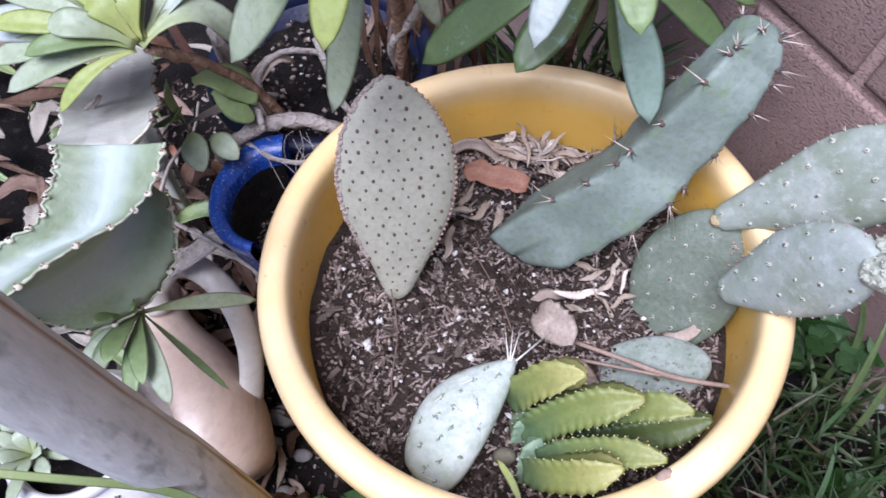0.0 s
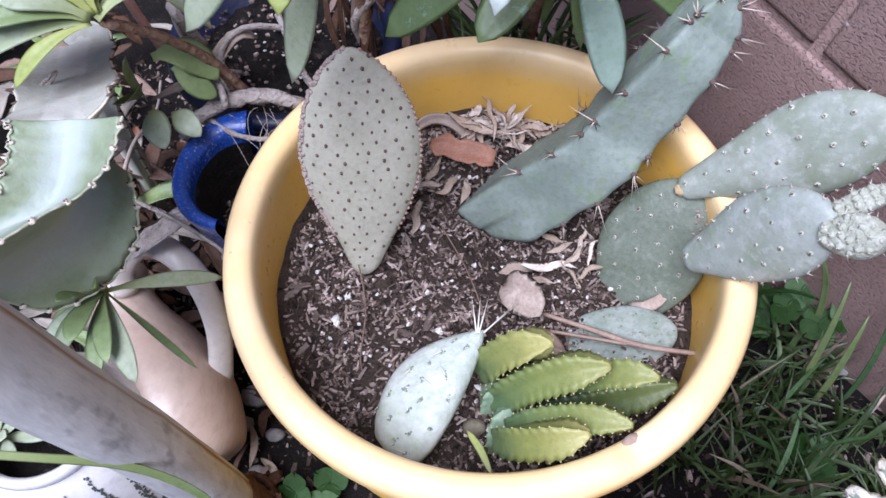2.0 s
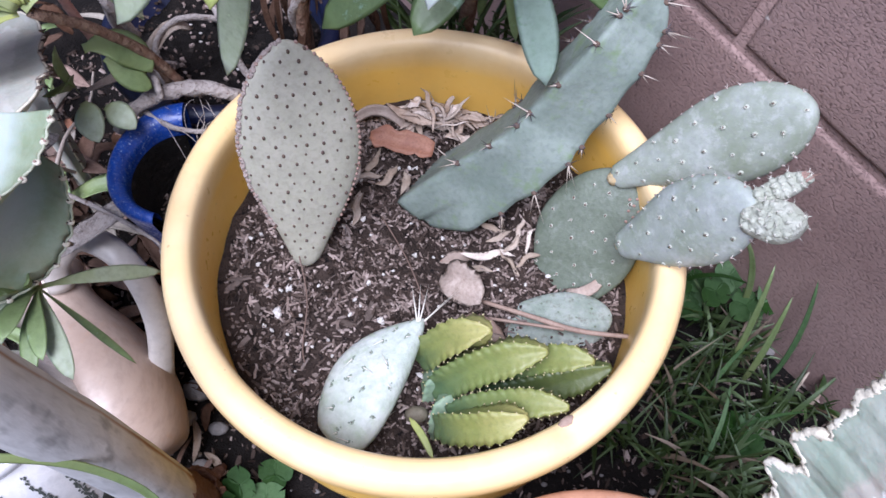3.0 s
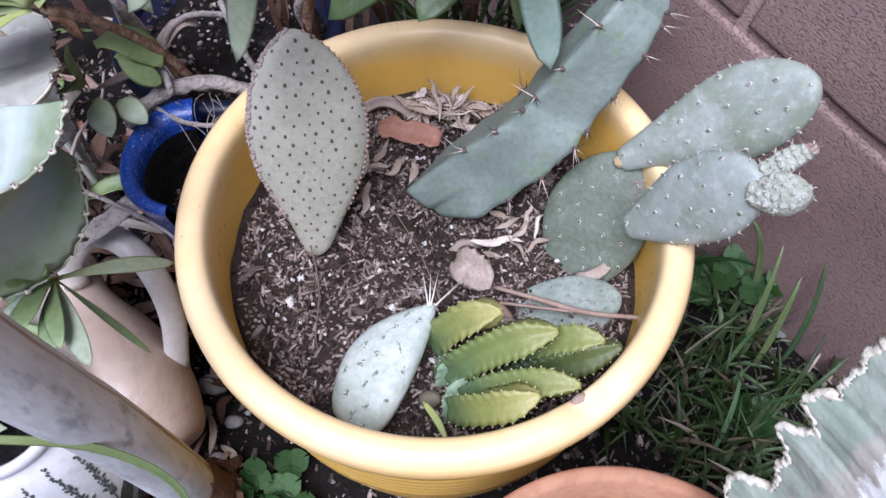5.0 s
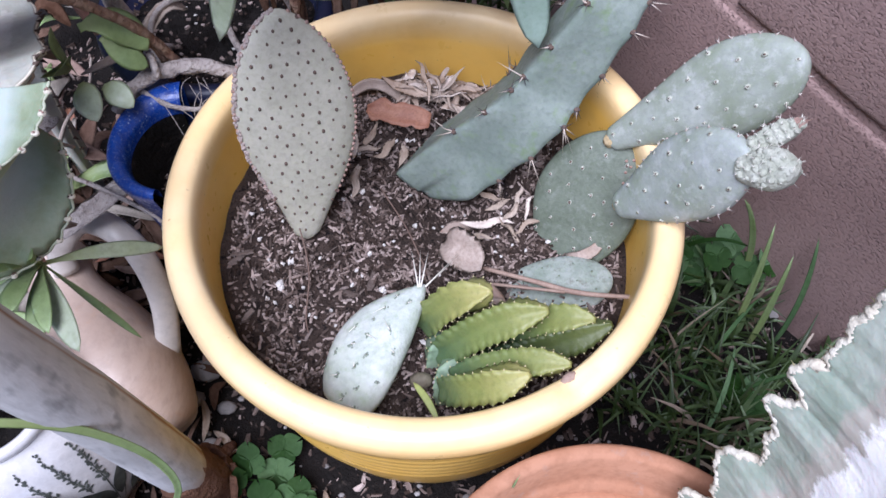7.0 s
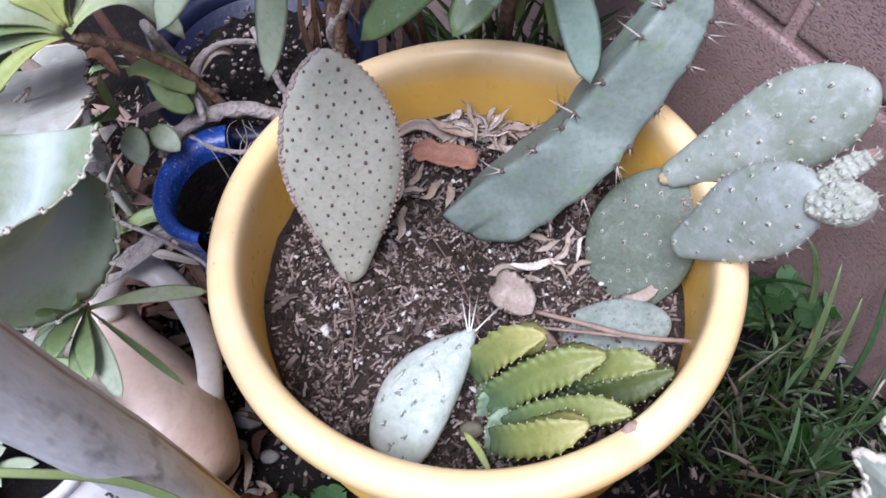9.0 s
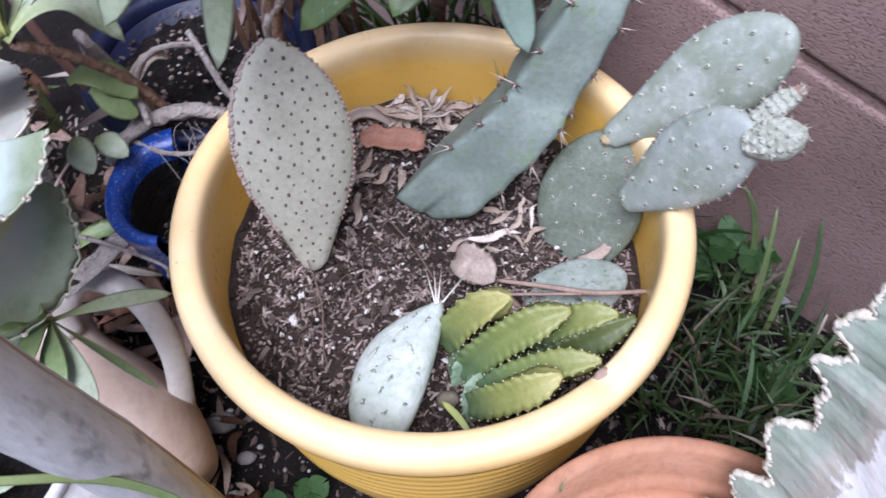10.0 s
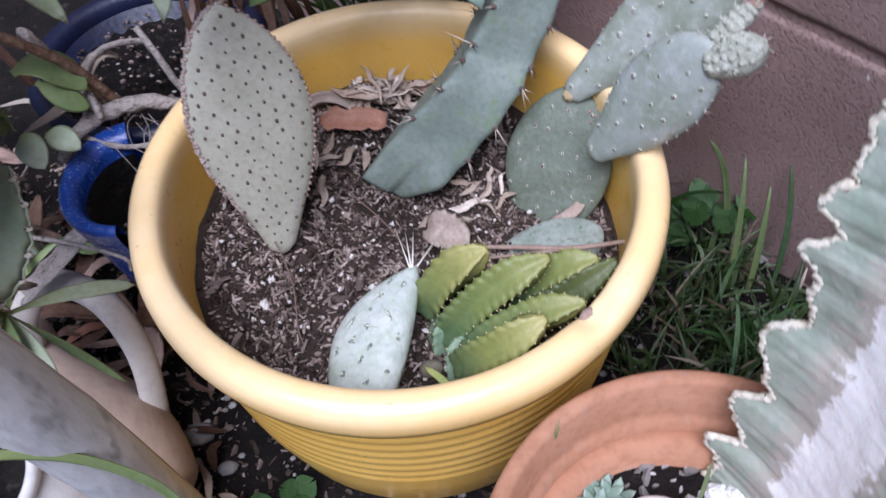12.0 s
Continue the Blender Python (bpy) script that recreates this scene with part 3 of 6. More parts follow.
def chip_geo(g, p, length, w, h, yaw, tilt, bend=0.0):
    """A splinter or flake of bark with uneven ends."""
    d = V(math.cos(yaw) * math.cos(tilt), math.sin(yaw) * math.cos(tilt), math.sin(tilt))
    x, y, z = basis(d, (CHIP_RND.uniform(-0.6, 0.6), CHIP_RND.uniform(-0.6, 0.6), 1))
    rows = []
    for s in (-0.5, CHIP_RND.uniform(-0.25, 0.25), 0.5):
        k = CHIP_RND.uniform(0.3, 0.95) if abs(s) == 0.5 else CHIP_RND.uniform(0.85, 1.25)
        c = Vector(p) + z * (s * length) + x * bend * length * (0.25 - s * s) + y * (w * CHIP_RND.uniform(-0.3, 0.3))
        rows.append([c + y * (w * k * a) + x * (h * b) + z * (length * CHIP_RND.uniform(-0.1, 0.1)) for a, b in ((-0.5, -0.5), (0.5, -0.4), (0.42, 0.5), (-0.45, 0.42))])
    g.grid(rows, True, True)


def in_pot(rnd, rmax=0.151):
    while True:
        x, y = rnd.uniform(-rmax, rmax), rnd.uniform(-rmax, rmax)
        if x * x + y * y < rmax * rmax:
            return x, y


g, gf = Geo(), Geo()
for i in range(13000):
    x, y = in_pot(rnd)
    bare = noise.noise((x * 34, y * 34, 5.1))
    if bare > 0.2 and rnd.random() < 0.72:
        continue
    L = rnd.choice((0.0016, 0.002, 0.0025, 0.003, 0.004, 0.005, 0.006, 0.008, 0.010))
    chip_geo(g, (x, y, soil_z(x, y) + rnd.uniform(-0.0005, 0.0024)), L, min(L * rnd.uniform(0.16, 0.6), 0.002), min(L * rnd.uniform(0.15, 0.5), 0.0014), rnd.uniform(0, 6.3), rnd.gauss(0, 0.75), rnd.uniform(-0.4, 0.4))
edge = random.Random(8)
for i in range(900):
    a, r, L = edge.uniform(0, 6.283) if i % 3 == 0 else edge.uniform(0.8, 2.3), edge.uniform(0.146, 0.1548), edge.choice((0.002, 0.003, 0.004, 0.006, 0.009))
    x, y = r * math.cos(a), r * math.sin(a)
    chip_geo(g, (x, y, soil_z(x, y) + edge.uniform(0, 0.002)), L, min(L * edge.uniform(0.2, 0.6), 0.002), min(L * 0.3, 0.0014), a + 1.57 + edge.gauss(0, 0.5), edge.gauss(0, 0.4), edge.uniform(-0.4, 0.4))
part("bark_mulch", g, M_CHIPS, soil, "fine shredded bark", False, "stuff")
for i in range(2600):
    x, y = in_pot(rnd)
    r = rnd.uniform(0.0006, 0.0019)
    blob(gf, (x, y, soil_z(x, y) + r * 0.5), r * 1.2, r, r * 0.8, 5, 3, None, 0.3, rnd)
part("soil_crumb_layer", gf, M_CRUMB, soil, "dark soil crumbs and pale grit", False, "stuff")
CHIPS = []
for i in range(10):
    g = Geo()
    L = (0.006, 0.008, 0.01, 0.013, 0.007, 0.009, 0.017, 0.006, 0.008, 0.01)[i]
    chip_geo(g, (0, 0, 0), L, L * (0.14 + 0.07 * (i % 4)), L * 0.09, 0, 0, 0.12 * (i % 3))
    CHIPS.append(to_mesh("bark_chip", g, M_CHIP, V(0, 0, 0), False))
for i in range(290):
    x, y = in_pot(rnd, 0.148)
    ob = new("bark_chip", CHIPS[rnd.randrange(10)])
    ob.parent = soil
    ob.matrix_basis = pose(x, y, soil_z(x, y) + 0.0022 - 0.15, math.degrees(rnd.gauss(0, 0.4)), math.degrees(rnd.gauss(0, 0.3)), rnd.uniform(0, 360))
PERL = []
for i in range(6):
    g = Geo()
    r = (0.0015, 0.0019, 0.0023, 0.0028, 0.0033, 0.0042)[i]
    rq = random.Random(i)
    blob(g, (0, 0, 0), r * 1.1, r * 0.8, r * 0.6, 5, 3, None, 0.4, rq)
    PERL.append(to_mesh("perlite_grain", g, M_PERLITE, V(0, 0, 0), False))
for i in range(130):
    x, y = in_pot(rnd, 0.15)
    ob = new("perlite_grain", PERL[min(5, int(abs(rnd.gauss(0, 1.9))))])
    ob.parent = soil
    ob.matrix_basis = pose(x, y, soil_z(x, y) + 0.0028 - 0.15, rnd.uniform(0, 90), rnd.uniform(0, 90), rnd.uniform(0, 360))
for x, y, k in ((-0.112, -0.028, 5), (-0.034, -0.038, 4), (-0.135, 0.033, 4), (-0.049, 0.051, 4), (-0.11, -0.032, 4)):
    ob = new("perlite_grain", PERL[k])
    ob.parent = soil
    ob.matrix_basis = pose(x, y, soil_z(x, y) + 0.0035 - 0.15, 20, 40, 70)


# pads
class Pad:
    def __init__(self, base, tip, wdir, half_width, thick, a=1.45, b=0.75, bend=0.0, w0=0.1, skew=0.0):
        self.o = Vector(base)
        self.L = (Vector(tip) - self.o).length
        if isinstance(wdir, (int, float)):
            toward = V(-0.015, -0.28, 0.7) - (self.o + Vector(tip)) * 0.5
            wdir = Matrix.Rotation(radians(wdir), 3, Vector(tip) - self.o) @ (Vector(tip) - self.o).cross(toward)
        self.x, self.n, self.z = basis(Vector(tip) - self.o, wdir)
        if self.n.dot(CAMERA_SIDE) < 0:
            self.n = -self.n
        self.w, self.t, self.a, self.b, self.bend, self.w0, self.skew = half_width, thick, a, b, bend, w0, skew

    def half(self, v):
        prof = math.sin(math.pi * min(max(v, 0), 1) ** self.a) ** self.b if 0 < v < 1 else 0.0
        return self.w * max(0.02, prof + self.w0 * max(0.0, 1 - v) ** 6 * min(1, (v + 0.004) / 0.03) ** 0.5)

    def at(self, u, v, side):
        h = self.half(v)
        t = self.t * (h / self.w) ** 0.6 * max(0.0, 1 - abs(u) ** 2.6) ** 0.5
        bump = 0.0012 * noise.noise((u * 3 + self.o.x * 90, v * 5, side)) + 0.0005 * noise.noise((u * 9 + self.o.x * 90, v * 14, side))
        wob = self.w * 0.05 * noise.noise((v * 3.1, self.o.y * 80, (1 if u > 0 else 7) * 1.3)) * abs(u)
        return self.o + self.z * (v * self.L) + self.x * (u * h + (wob if u > 0 else -wob) + self.skew * self.w * math.sin(math.pi * v)) + self.n * (side * (t + bump * (1 - abs(u))) + self.bend * self.L * ((v - 0.5) ** 2 * 4 - u * u * 0.5))

    def normal(self, u, v, side):
        e = 0.03
        du = self.at(min(u + e, 1), v, side) - self.at(max(u - e, -1), v, side)
        dv = self.at(u, min(v + e, 0.99), side) - self.at(u, max(v - e, 0.01), side)
        n = du.cross(dv).normalized()
        return n if n.dot(self.n) * side > 0 else -n

    def geo(self, nv=30, nu=12):
        g = Geo()
        rows = []
        for i in range(nv + 1):
            v = 0.5 - 0.5 * math.cos(math.pi * i / nv)
            us = [-math.cos(math.pi * k / nu) for k in range(nu + 1)]
            rows.append([self.at(u, v, 1) for u in us] + [self.at(u, v, -1) for u in reversed(us[1:-1])])
        g.grid(rows, True, True)
        return g


def areoles(pad, nrow, du, r, sides=(1, -1), jitter=0.12, vmin=0.06, vmax=0.97, seed=1, height=0.5):
    """Small raised dots in staggered rows over a pad."""
    rq, g, spots = random.Random(seed), Geo(), []
    for side in sides:
        for i in range(nrow):
            v = vmin + (vmax - vmin) * (i + 0.5 * rq.uniform(-jitter, jitter)) / (nrow - 1)
            h = pad.half(v)
            k = int(h / du) + 1
            for j in range(-k, k + 1):
                u = (j + (0.5 if i % 2 else 0.0) + rq.uniform(-jitter, jitter)) * du / h
                if abs(u) < 0.97:
                    p, n = pad.at(u, v, side), pad.normal(u, v, side)
                    f3 = basis(n, pad.z)
                    s = r * rq.uniform(0.75, 1.2)
                    blob(g, p, s, s * 0.8, s * height, 6, 3, (f3[0], f3[1], f3[2]))
                    spots.append((p, n))
    return g, spots


def edge_dots(pad, count, r, v0=0.05, v1=1.0):
    g, spots = Geo(), []
    for sgn in (-1, 1):
        for i in range(count):
            v = v0 + (v1 - v0) * (i + 0.5) / count
            p = pad.at(sgn * 0.985, v, 1)
            blob(g, p, r, r, r, 6, 4)
            spots.append((p, (pad.x * sgn * (1.2 - v) + pad.z * (v - 0.3)).normalized()))
    return g, spots


def spines(spots, lengths, radius, per=2, spread=0.6, seed=3, chance=1.0):
    rq, g = random.Random(seed), Geo()
    for p, n in spots:
        if rq.random() > chance:
            continue
        for _ in range(per):
            d = (n + V(rq.uniform(-1, 1), rq.uniform(-1, 1), rq.uniform(-1, 1)) * spread).normalized()
            cone(g, p, d, rq.uniform(*lengths), radius)
    return g


# polka-dot prickly pear pad
polka = thing("polka_dot_cactus", (-0.091, 0.008, 0.165), "single grey-green prickly pear pad with dark dots, standing in the soil", "cactus")
P = Pad((-0.0905, 0.008, 0.182), (-0.0885, 0.078, 0.347), (1, 0.22, 0.0), 0.0415, 0.0085, 1.34, 0.64, 0.012, 0.19, 0.1)
body = part("pad", P.geo(36, 14), M_POLKA, polka)
g, spots = areoles(P, 23, 0.0116, 0.00145, (1, -1), 0.2, seed=4, height=0.6)
part("areole_pattern", g, M_AREOLE, body, "tufts of dark brown glochids", True, "stuff")
g, spots = edge_dots(P, 34, 0.0015, 0.2, 1.0)
part("edge_areole_pattern", g, M_RED_EDGE, body, "reddish woolly edge tufts", True, "stuff")


g, rq = Geo(), random.Random(44)
for i in range(150):
    v = 0.22 + 0.8 * i / 150
    r = rq.uniform(0.0011, 0.002)
    blob(g, P.at(-rq.uniform(0.95, 1.0), min(v, 0.995), rq.choice((1, 1, -1))), r, r, r, 6, 4, None, 0.2, rq)
part("woolly_margin", g, M_WOOL, body, "pinkish woolly margin", True, "stuff")

# columnar cactus
CD = V(0.60, 0.18, 0.78).normalized()
AX = spline([(0.0035, 0.0755, 0.1485), (0.0469, 0.0801, 0.1934), (0.0814, 0.0796, 0.2364), (0.0987, 0.0891, 0.2609), (0.1251, 0.098, 0.31), (0.1416, 0.113, 0.3311), (0.1525, 0.1165, 0.353)], 91)
FACE = spline([(-0.332, -0.836, 0.437), (-0.309, -0.851, 0.425), (-0.263, -0.878, 0.4), (-0.196, -0.911, 0.362), (-0.113, -0.943, 0.313), (-0.089, -0.95, 0.299), (-0.078, -0.953, 0.292)], 91)
WIDE = [p.x for p in spline([(0.056, 0, 0), (0.056, 0, 0), (0.0515, 0, 0), (0.0485, 0, 0), (0.042, 0, 0), (0.036, 0, 0), (0.030, 0, 0)], 91)]
TX = tangents(AX)
CL = sum((b - a).length for a, b in zip(AX, AX[1:]))
AREOLE_STEP = 0.0262


def column_point(s, ang):
    """A point of the four-ribbed stem at s metres from its foot, and the way outwards there."""
    q = min(max(s / CL, 0.0), 1.0) * 90
    i = min(89, int(q))
    f = q - i
    at, t, n, w = AX[i].lerp(AX[i + 1], f), TX[i].lerp(TX[i + 1], f), FACE[i].lerp(FACE[i + 1], f), WIDE[i] * (1 - f) + WIDE[i + 1] * f
    x, y, z = basis(t, n)
    y = y if y.x > 0 else -y
    th = ((ang / (math.pi / 2) + 0.5) % 1.0 - 0.5) * math.pi / 2
    e = abs(th) / (math.pi / 4)
    r = w / 2 / math.cos(th) * (0.95 + 0.05 * e * e) * (1 - 0.05 * max(0, e - 0.82) / 0.18)
    # the rib edge dips between the areoles
    r *= 1 + (0.028 * math.cos(2 * math.pi * (s - 0.05) / AREOLE_STEP) - 0.01) * e ** 5
    r *= 1 + 0.02 * noise.noise((math.cos(ang) * 2, math.sin(ang) * 2, s * 30)) + 0.008 * noise.noise((math.cos(ang) * 6, math.sin(ang) * 6, s * 90))
    out = x * math.cos(ang) + y * math.sin(ang)
    # the callused foot is cut aslant: it tapers to the upper left rib and is nicked below it
    right = max(0.0, math.sin(ang) + 0.7) / 1.7
    if s < 0.034:
        u = s / 0.034
        r *= 1 - (1 - u) ** 2 * (0.04 + 0.66 * right)
        r *= 1 - 0.16 * (1 - u) * math.exp(-((ang - 0.1) / 0.3) ** 2)
    if s > CL - 0.03:
        u = (s - CL + 0.03) / 0.03
        r *= max(0.05, 1 - u ** 2.4) ** 0.55
    return at + out * r, out


column = thing("columnar_cactus", (0.0, 0.06, 0.15), "leaning blue-green ribbed columnar cactus with clustered spines", "cactus")
g = Geo()
g.grid([[column_point(CL * i / 130, 2 * math.pi * j / 64)[0] for j in range(64)] for i in range(131)], True, True)
body = part("stem", g, M_COLUMN, column)
ga, gs, gd, rq = Geo(), Geo(), Geo(), random.Random(11)
for k, ang in enumerate((45, 135, 225, 315)):
    s = 0.05 + (0.0 if k in (0, 3) else 0.009)
    while s < CL + 0.004:
        q = min(s, CL - 0.004)
        p, n = column_point(q, radians(ang))
        p = p - n * 0.0008
        blob(ga, p, 0.0026, 0.0026, 0.002, 7, 4)
        top = s > CL - 0.03
        for _ in range(rq.randint(5, 7) if not top else 11):
            d = n * 0.7 + V(rq.uniform(-1, 1), rq.uniform(-1, 1), rq.uniform(-1, 1)) + CD * (0.8 if top else 0)
            cone(gd, p, d, rq.uniform(0.005, 0.0095), 0.0006)
        for _ in range(rq.choice((1, 2, 2)) if not top else 4):
            d = n + V(rq.uniform(-1, 1), rq.uniform(-1, 1), rq.uniform(-1, 1)) * 0.55 + CD * (0.6 if top else -0.15)
            cone(gs, p, d, rq.choice((0.010, 0.013, 0.017, 0.026)), 0.00066)
        if k in (0, 1) and s < 0.11:
            for _ in range(2):
                cone(gs, p, n * 0.6 + V(rq.uniform(-0.5, 0.3), -0.35, rq.uniform(-0.9, -0.3)), rq.uniform(0.014, 0.03), 0.00055)
        s += AREOLE_STEP
part("radial_spine_cover", gd, M_DARKSPINE, body, "dark grey-purple radial spines", True, "stuff")
part("areole_pattern", ga, M_AREOLE, body, "dark felted areoles", True, "stuff")
part("spine_cover", gs, M_SPINE, body, "stiff tan spines", True, "stuff")

# prickly pear of three pads and two buds
pear = thing("prickly_pear", (0.105, -0.005, 0.155), "prickly pear with three glaucous pads leaning over the rim", "cactus")
PC = Pad((0.101, -0.012, 0.15), (0.148, 0.055, 0.236), (0.8, -0.55, 0.1), 0.0412, 0.0065, 1.1, 0.6, 0.0, 0.3)
lower = part("pad", PC.geo(), M_PADC, pear, "dull green lower pad")
g, spots = areoles(PC, 8, 0.017, 0.0013, (1, -1), 0.22, seed=6)
part("areole_pattern", g, M_AREOLE, lower, "", True, "stuff")
g, _ = areoles(PC, 8, 0.017, 0.0019, (1, -1), 0.22, seed=6, height=0.22)
part("areole_wool_pattern", g, M_BUD, lower, "", True, "stuff")
part("spine_cover", spines(spots, (0.002, 0.004), 0.0003, 2, 0.8, 4, 0.6), M_SPINEW, lower, "", True, "stuff")
PA = Pad((0.14, 0.05, 0.233), (0.237, 0.024, 0.346), 0, 0.0312, 0.0088, 1.72, 0.52, 0.008, 0.26)
upper = part("pad", PA.geo(), M_PADA, pear, "large pale green upper pad")
g, spots = areoles(PA, 9, 0.0165, 0.0013, (1, -1), 0.22, seed=8)
part("areole_pattern", g, M_AREOLE, upper, "", True, "stuff")
g, _ = areoles(PA, 9, 0.0165, 0.0023, (1, -1), 0.22, seed=8, height=0.22)
part("areole_wool_pattern", g, M_BUD, upper, "", True, "stuff")
ge, sp2 = edge_dots(PA, 12, 0.0009, 0.3, 1.0)
part("edge_areole_pattern", ge, M_WOOL, upper, "", True, "stuff")
part("spine_cover", spines(sp2 + spots, (0.002, 0.0045), 0.00028, 2, 0.8, 5, 0.6), M_SPINEW, upper, "", True, "stuff")
PB = Pad((0.139, -0.004, 0.226), (0.189, -0.040, 0.338), 0, 0.0292, 0.0092, 1.5, 0.52, 0.01, 0.26)
mid = part("pad", PB.geo(), M_PADB, pear, "blue-grey middle pad")
g, spots = areoles(PB, 8, 0.0165, 0.0013, (1, -1), 0.22, seed=9)
part("areole_pattern", g, M_AREOLE, mid, "", True, "stuff")
g, _ = areoles(PB, 8, 0.0165, 0.0023, (1, -1), 0.22, seed=9, height=0.22)
part("areole_wool_pattern", g, M_BUD, mid, "", True, "stuff")
ge, sp2 = edge_dots(PB, 10, 0.0009, 0.3, 1.0)
part("edge_areole_pattern", ge, M_WOOL, mid, "", True, "stuff")
part("spine_cover", spines(sp2 + spots, (0.002, 0.0045), 0.00028, 2, 0.8, 6, 0.6), M_SPINEW, mid, "", True, "stuff")


def knobbly_bud(base, tip, w, knob, label, seed):
    """A young pad beset with woolly knobs, each with a few bristles."""
    rq = random.Random(seed)
    PX = Pad(base, tip, 0, w, w * 0.72, 1.15, 0.5, 0.0, 0.5)
    g = PX.geo(24, 14)
    bud = part("bud", g, M_BUD, pear, label)
    gk, gd, spots = Geo(), Geo(), []
    for i in range(7):
        v = 0.12 + 0.84 * i / 6
        n = max(2, int(PX.half(v) / w * 4.4))
        for j in range(n):
            for sd in (1, -1):
                u = -0.95 + 1.9 * (j + (0.5 if i % 2 else 0.15) + rq.uniform(-0.15, 0.15)) / n
                if abs(u) > 0.98:
                    continue
                p, nn = PX.at(u, v, sd), PX.normal(u, v, sd)
                r = knob * rq.uniform(0.7, 1.3)
                blob(gk, p - nn * r * 0.55, r * 1.25, r * 1.25, r * 1.15, 9, 6, None, 0.07, rq)
                blob(gd, p + nn * r * 0.35, r * 0.28, r * 0.28, r * 0.28, 5, 3)
                spots.append((p + nn * r * 0.8, nn))
    part("knob_cover", gk, M_BUD, bud, "pale woolly knobs", True, "stuff")
    part("areole_pattern", gd, M_AREOLE, bud, "", True, "stuff")
    part("spine_cover", spines(spots, (0.002, 0.0045), 0.00024, 2, 0.8, seed + 1), M_SPINEW, bud, "", True, "stuff")
    return PX, bud


knobbly_bud((0.184, -0.043, 0.327), (0.2055, -0.0615, 0.349), 0.0126, 0.0019, "round knobbly woolly new bud", 31)
PX, bud = knobbly_bud((0.187, -0.036, 0.336), (0.213, -0.034, 0.357), 0.0068, 0.0018, "narrow knobbly new bud with a reddish-brown tip", 32)
g, rq = Geo(), random.Random(9)
for i in range(26):
    cone(g, PX.at(rq.uniform(-0.8, 0.8), rq.uniform(0.86, 0.98), rq.choice((1, -1))), PX.z + V(rq.uniform(-1, 1), rq.uniform(-1, 1), rq.uniform(-1, 1)) * 0.8, rq.uniform(0.003, 0.007), 0.0007)
part("bristle_tuft", g, M_RED_EDGE, bud, "reddish-brown bristles at the tip", True, "stuff")

for p, r in (((0.1405, 0.049, 0.234), 0.0062), ((0.1405, -0.0035, 0.2275), 0.0062)):
    g, rq = Geo(), random.Random(7)
    blob(g, p, r, r * 0.9, r * 0.9, 10, 6, None, 0.1, rq)
    part("joint", g, M_JOINT, pear, "corky yellow-brown joint between pads")
g, rq = Geo(), random.Random(19)
for i in range(13):
    p = PC.at(0.8 - 0.12 * (i % 3), 0.62 + 0.022 * i, 1)
    blob(g, p, 0.0014, 0.0012, 0.0012, 6, 4, None, 0.1, rq)
part("areole_row", g, M_RED_EDGE, lower, "crowded reddish new areoles by the joint", True, "stuff")

# whitish pad leaning on the front of the pot
white = thing("spotted_cactus_pad", (-0.05, -0.12, 0.165), "whitish prickly pear pad with grey spots, stuck in the soil", "cactus")
PW = Pad((-0.0635, -0.1315, 0.181), (-0.0025, -0.053, 0.2115), -22, 0.0268, 0.0125, 0.74, 0.78, 0.0, 0.36, -0.3)
body = part("pad", PW.geo(30, 14), M_PADW, white)
g, gt, spots, rq = Geo(), Geo(), [], random.Random(15)
for i in range(9):
    v = 0.08 + 0.86 * i / 8
    k = int(PW.half(v) / 0.0165) + 1
    for j in range(-k, k + 1):
        u = (j + (0.5 if i % 2 else 0.0) + rq.uniform(-0.3, 0.3)) * 0.0165 / PW.half(v)
        if abs(u) > 0.93:
            continue
        for sd in (1, -1):
            p, n = PW.at(u, v, sd), PW.normal(u, v, sd)
            f3 = basis(n, PW.z + PW.x * rq.uniform(-1, 1))
            for _ in range(9):
                r = rq.uniform(0.0004, 0.001)
                blob(g, p + f3[0] * rq.gauss(0, 0.0013) + f3[1] * rq.gauss(0, 0.0008), r * 1.2, r * 0.9, r * 0.45, 6, 3, f3)
            blob(gt, p, 0.0006, 0.0005, 0.0008, 5, 3, f3)
            spots.append((p + n * 0.0008, (f3[0] * rq.uniform(-1, 1) + f3[1] * rq.uniform(-1, 1) + n * 0.25).normalized()))
part("areole_pattern", g, M_SMUDGE, body, "grey-green sunken spots", True, "stuff")
part("tuft_pattern", gt, M_AREOLE, body, "tiny dark tufts in the spots", True, "stuff")
part("spine_cover", spines(spots, (0.004, 0.012), 0.00042, 1, 0.3, 9, 0.6), M_SPINEW, body, "", True, "stuff")
g, rq = Geo(), random.Random(3)
tipc = PW.at(0.1, 0.96, 1)
for dx, dy, dz, L in ((-0.1, 0.55, 0.55, 0.028), (0.05, 0.6, 0.5, 0.027), (0.2, 0.62, 0.5, 0.027), (0.75, 0.6, 0.35, 0.033), (0.7, 0.55, 0.2, 0.034)):
    cone(g, tipc + V(dx * 0.006, 0, 0.001), V(dx, dy, dz), L, 0.0007, 5)
part("tip_spine_cluster", g, M_SPINEW, body, "long white spines at the tip", True, "stuff")

# pad lying on the soil
flat = thing("fallen_cactus_pad", (0.1, -0.04, 0.16), "grey-green cactus pad lying half buried in the soil", "cactus")
PD = Pad((0.060, -0.044, 0.166), (0.140, -0.036, 0.176), (-0.3, 0.9, 0.15), 0.024, 0.0055, 1.0, 0.5, 0.0, 0.4)
body = part("pad", PD.geo(), M_PADD, flat)
g, spots = areoles(PD, 7, 0.0165, 0.001, seed=16)
part("areole_pattern", g, M_AREOLEG, body, "", True, "stuff")


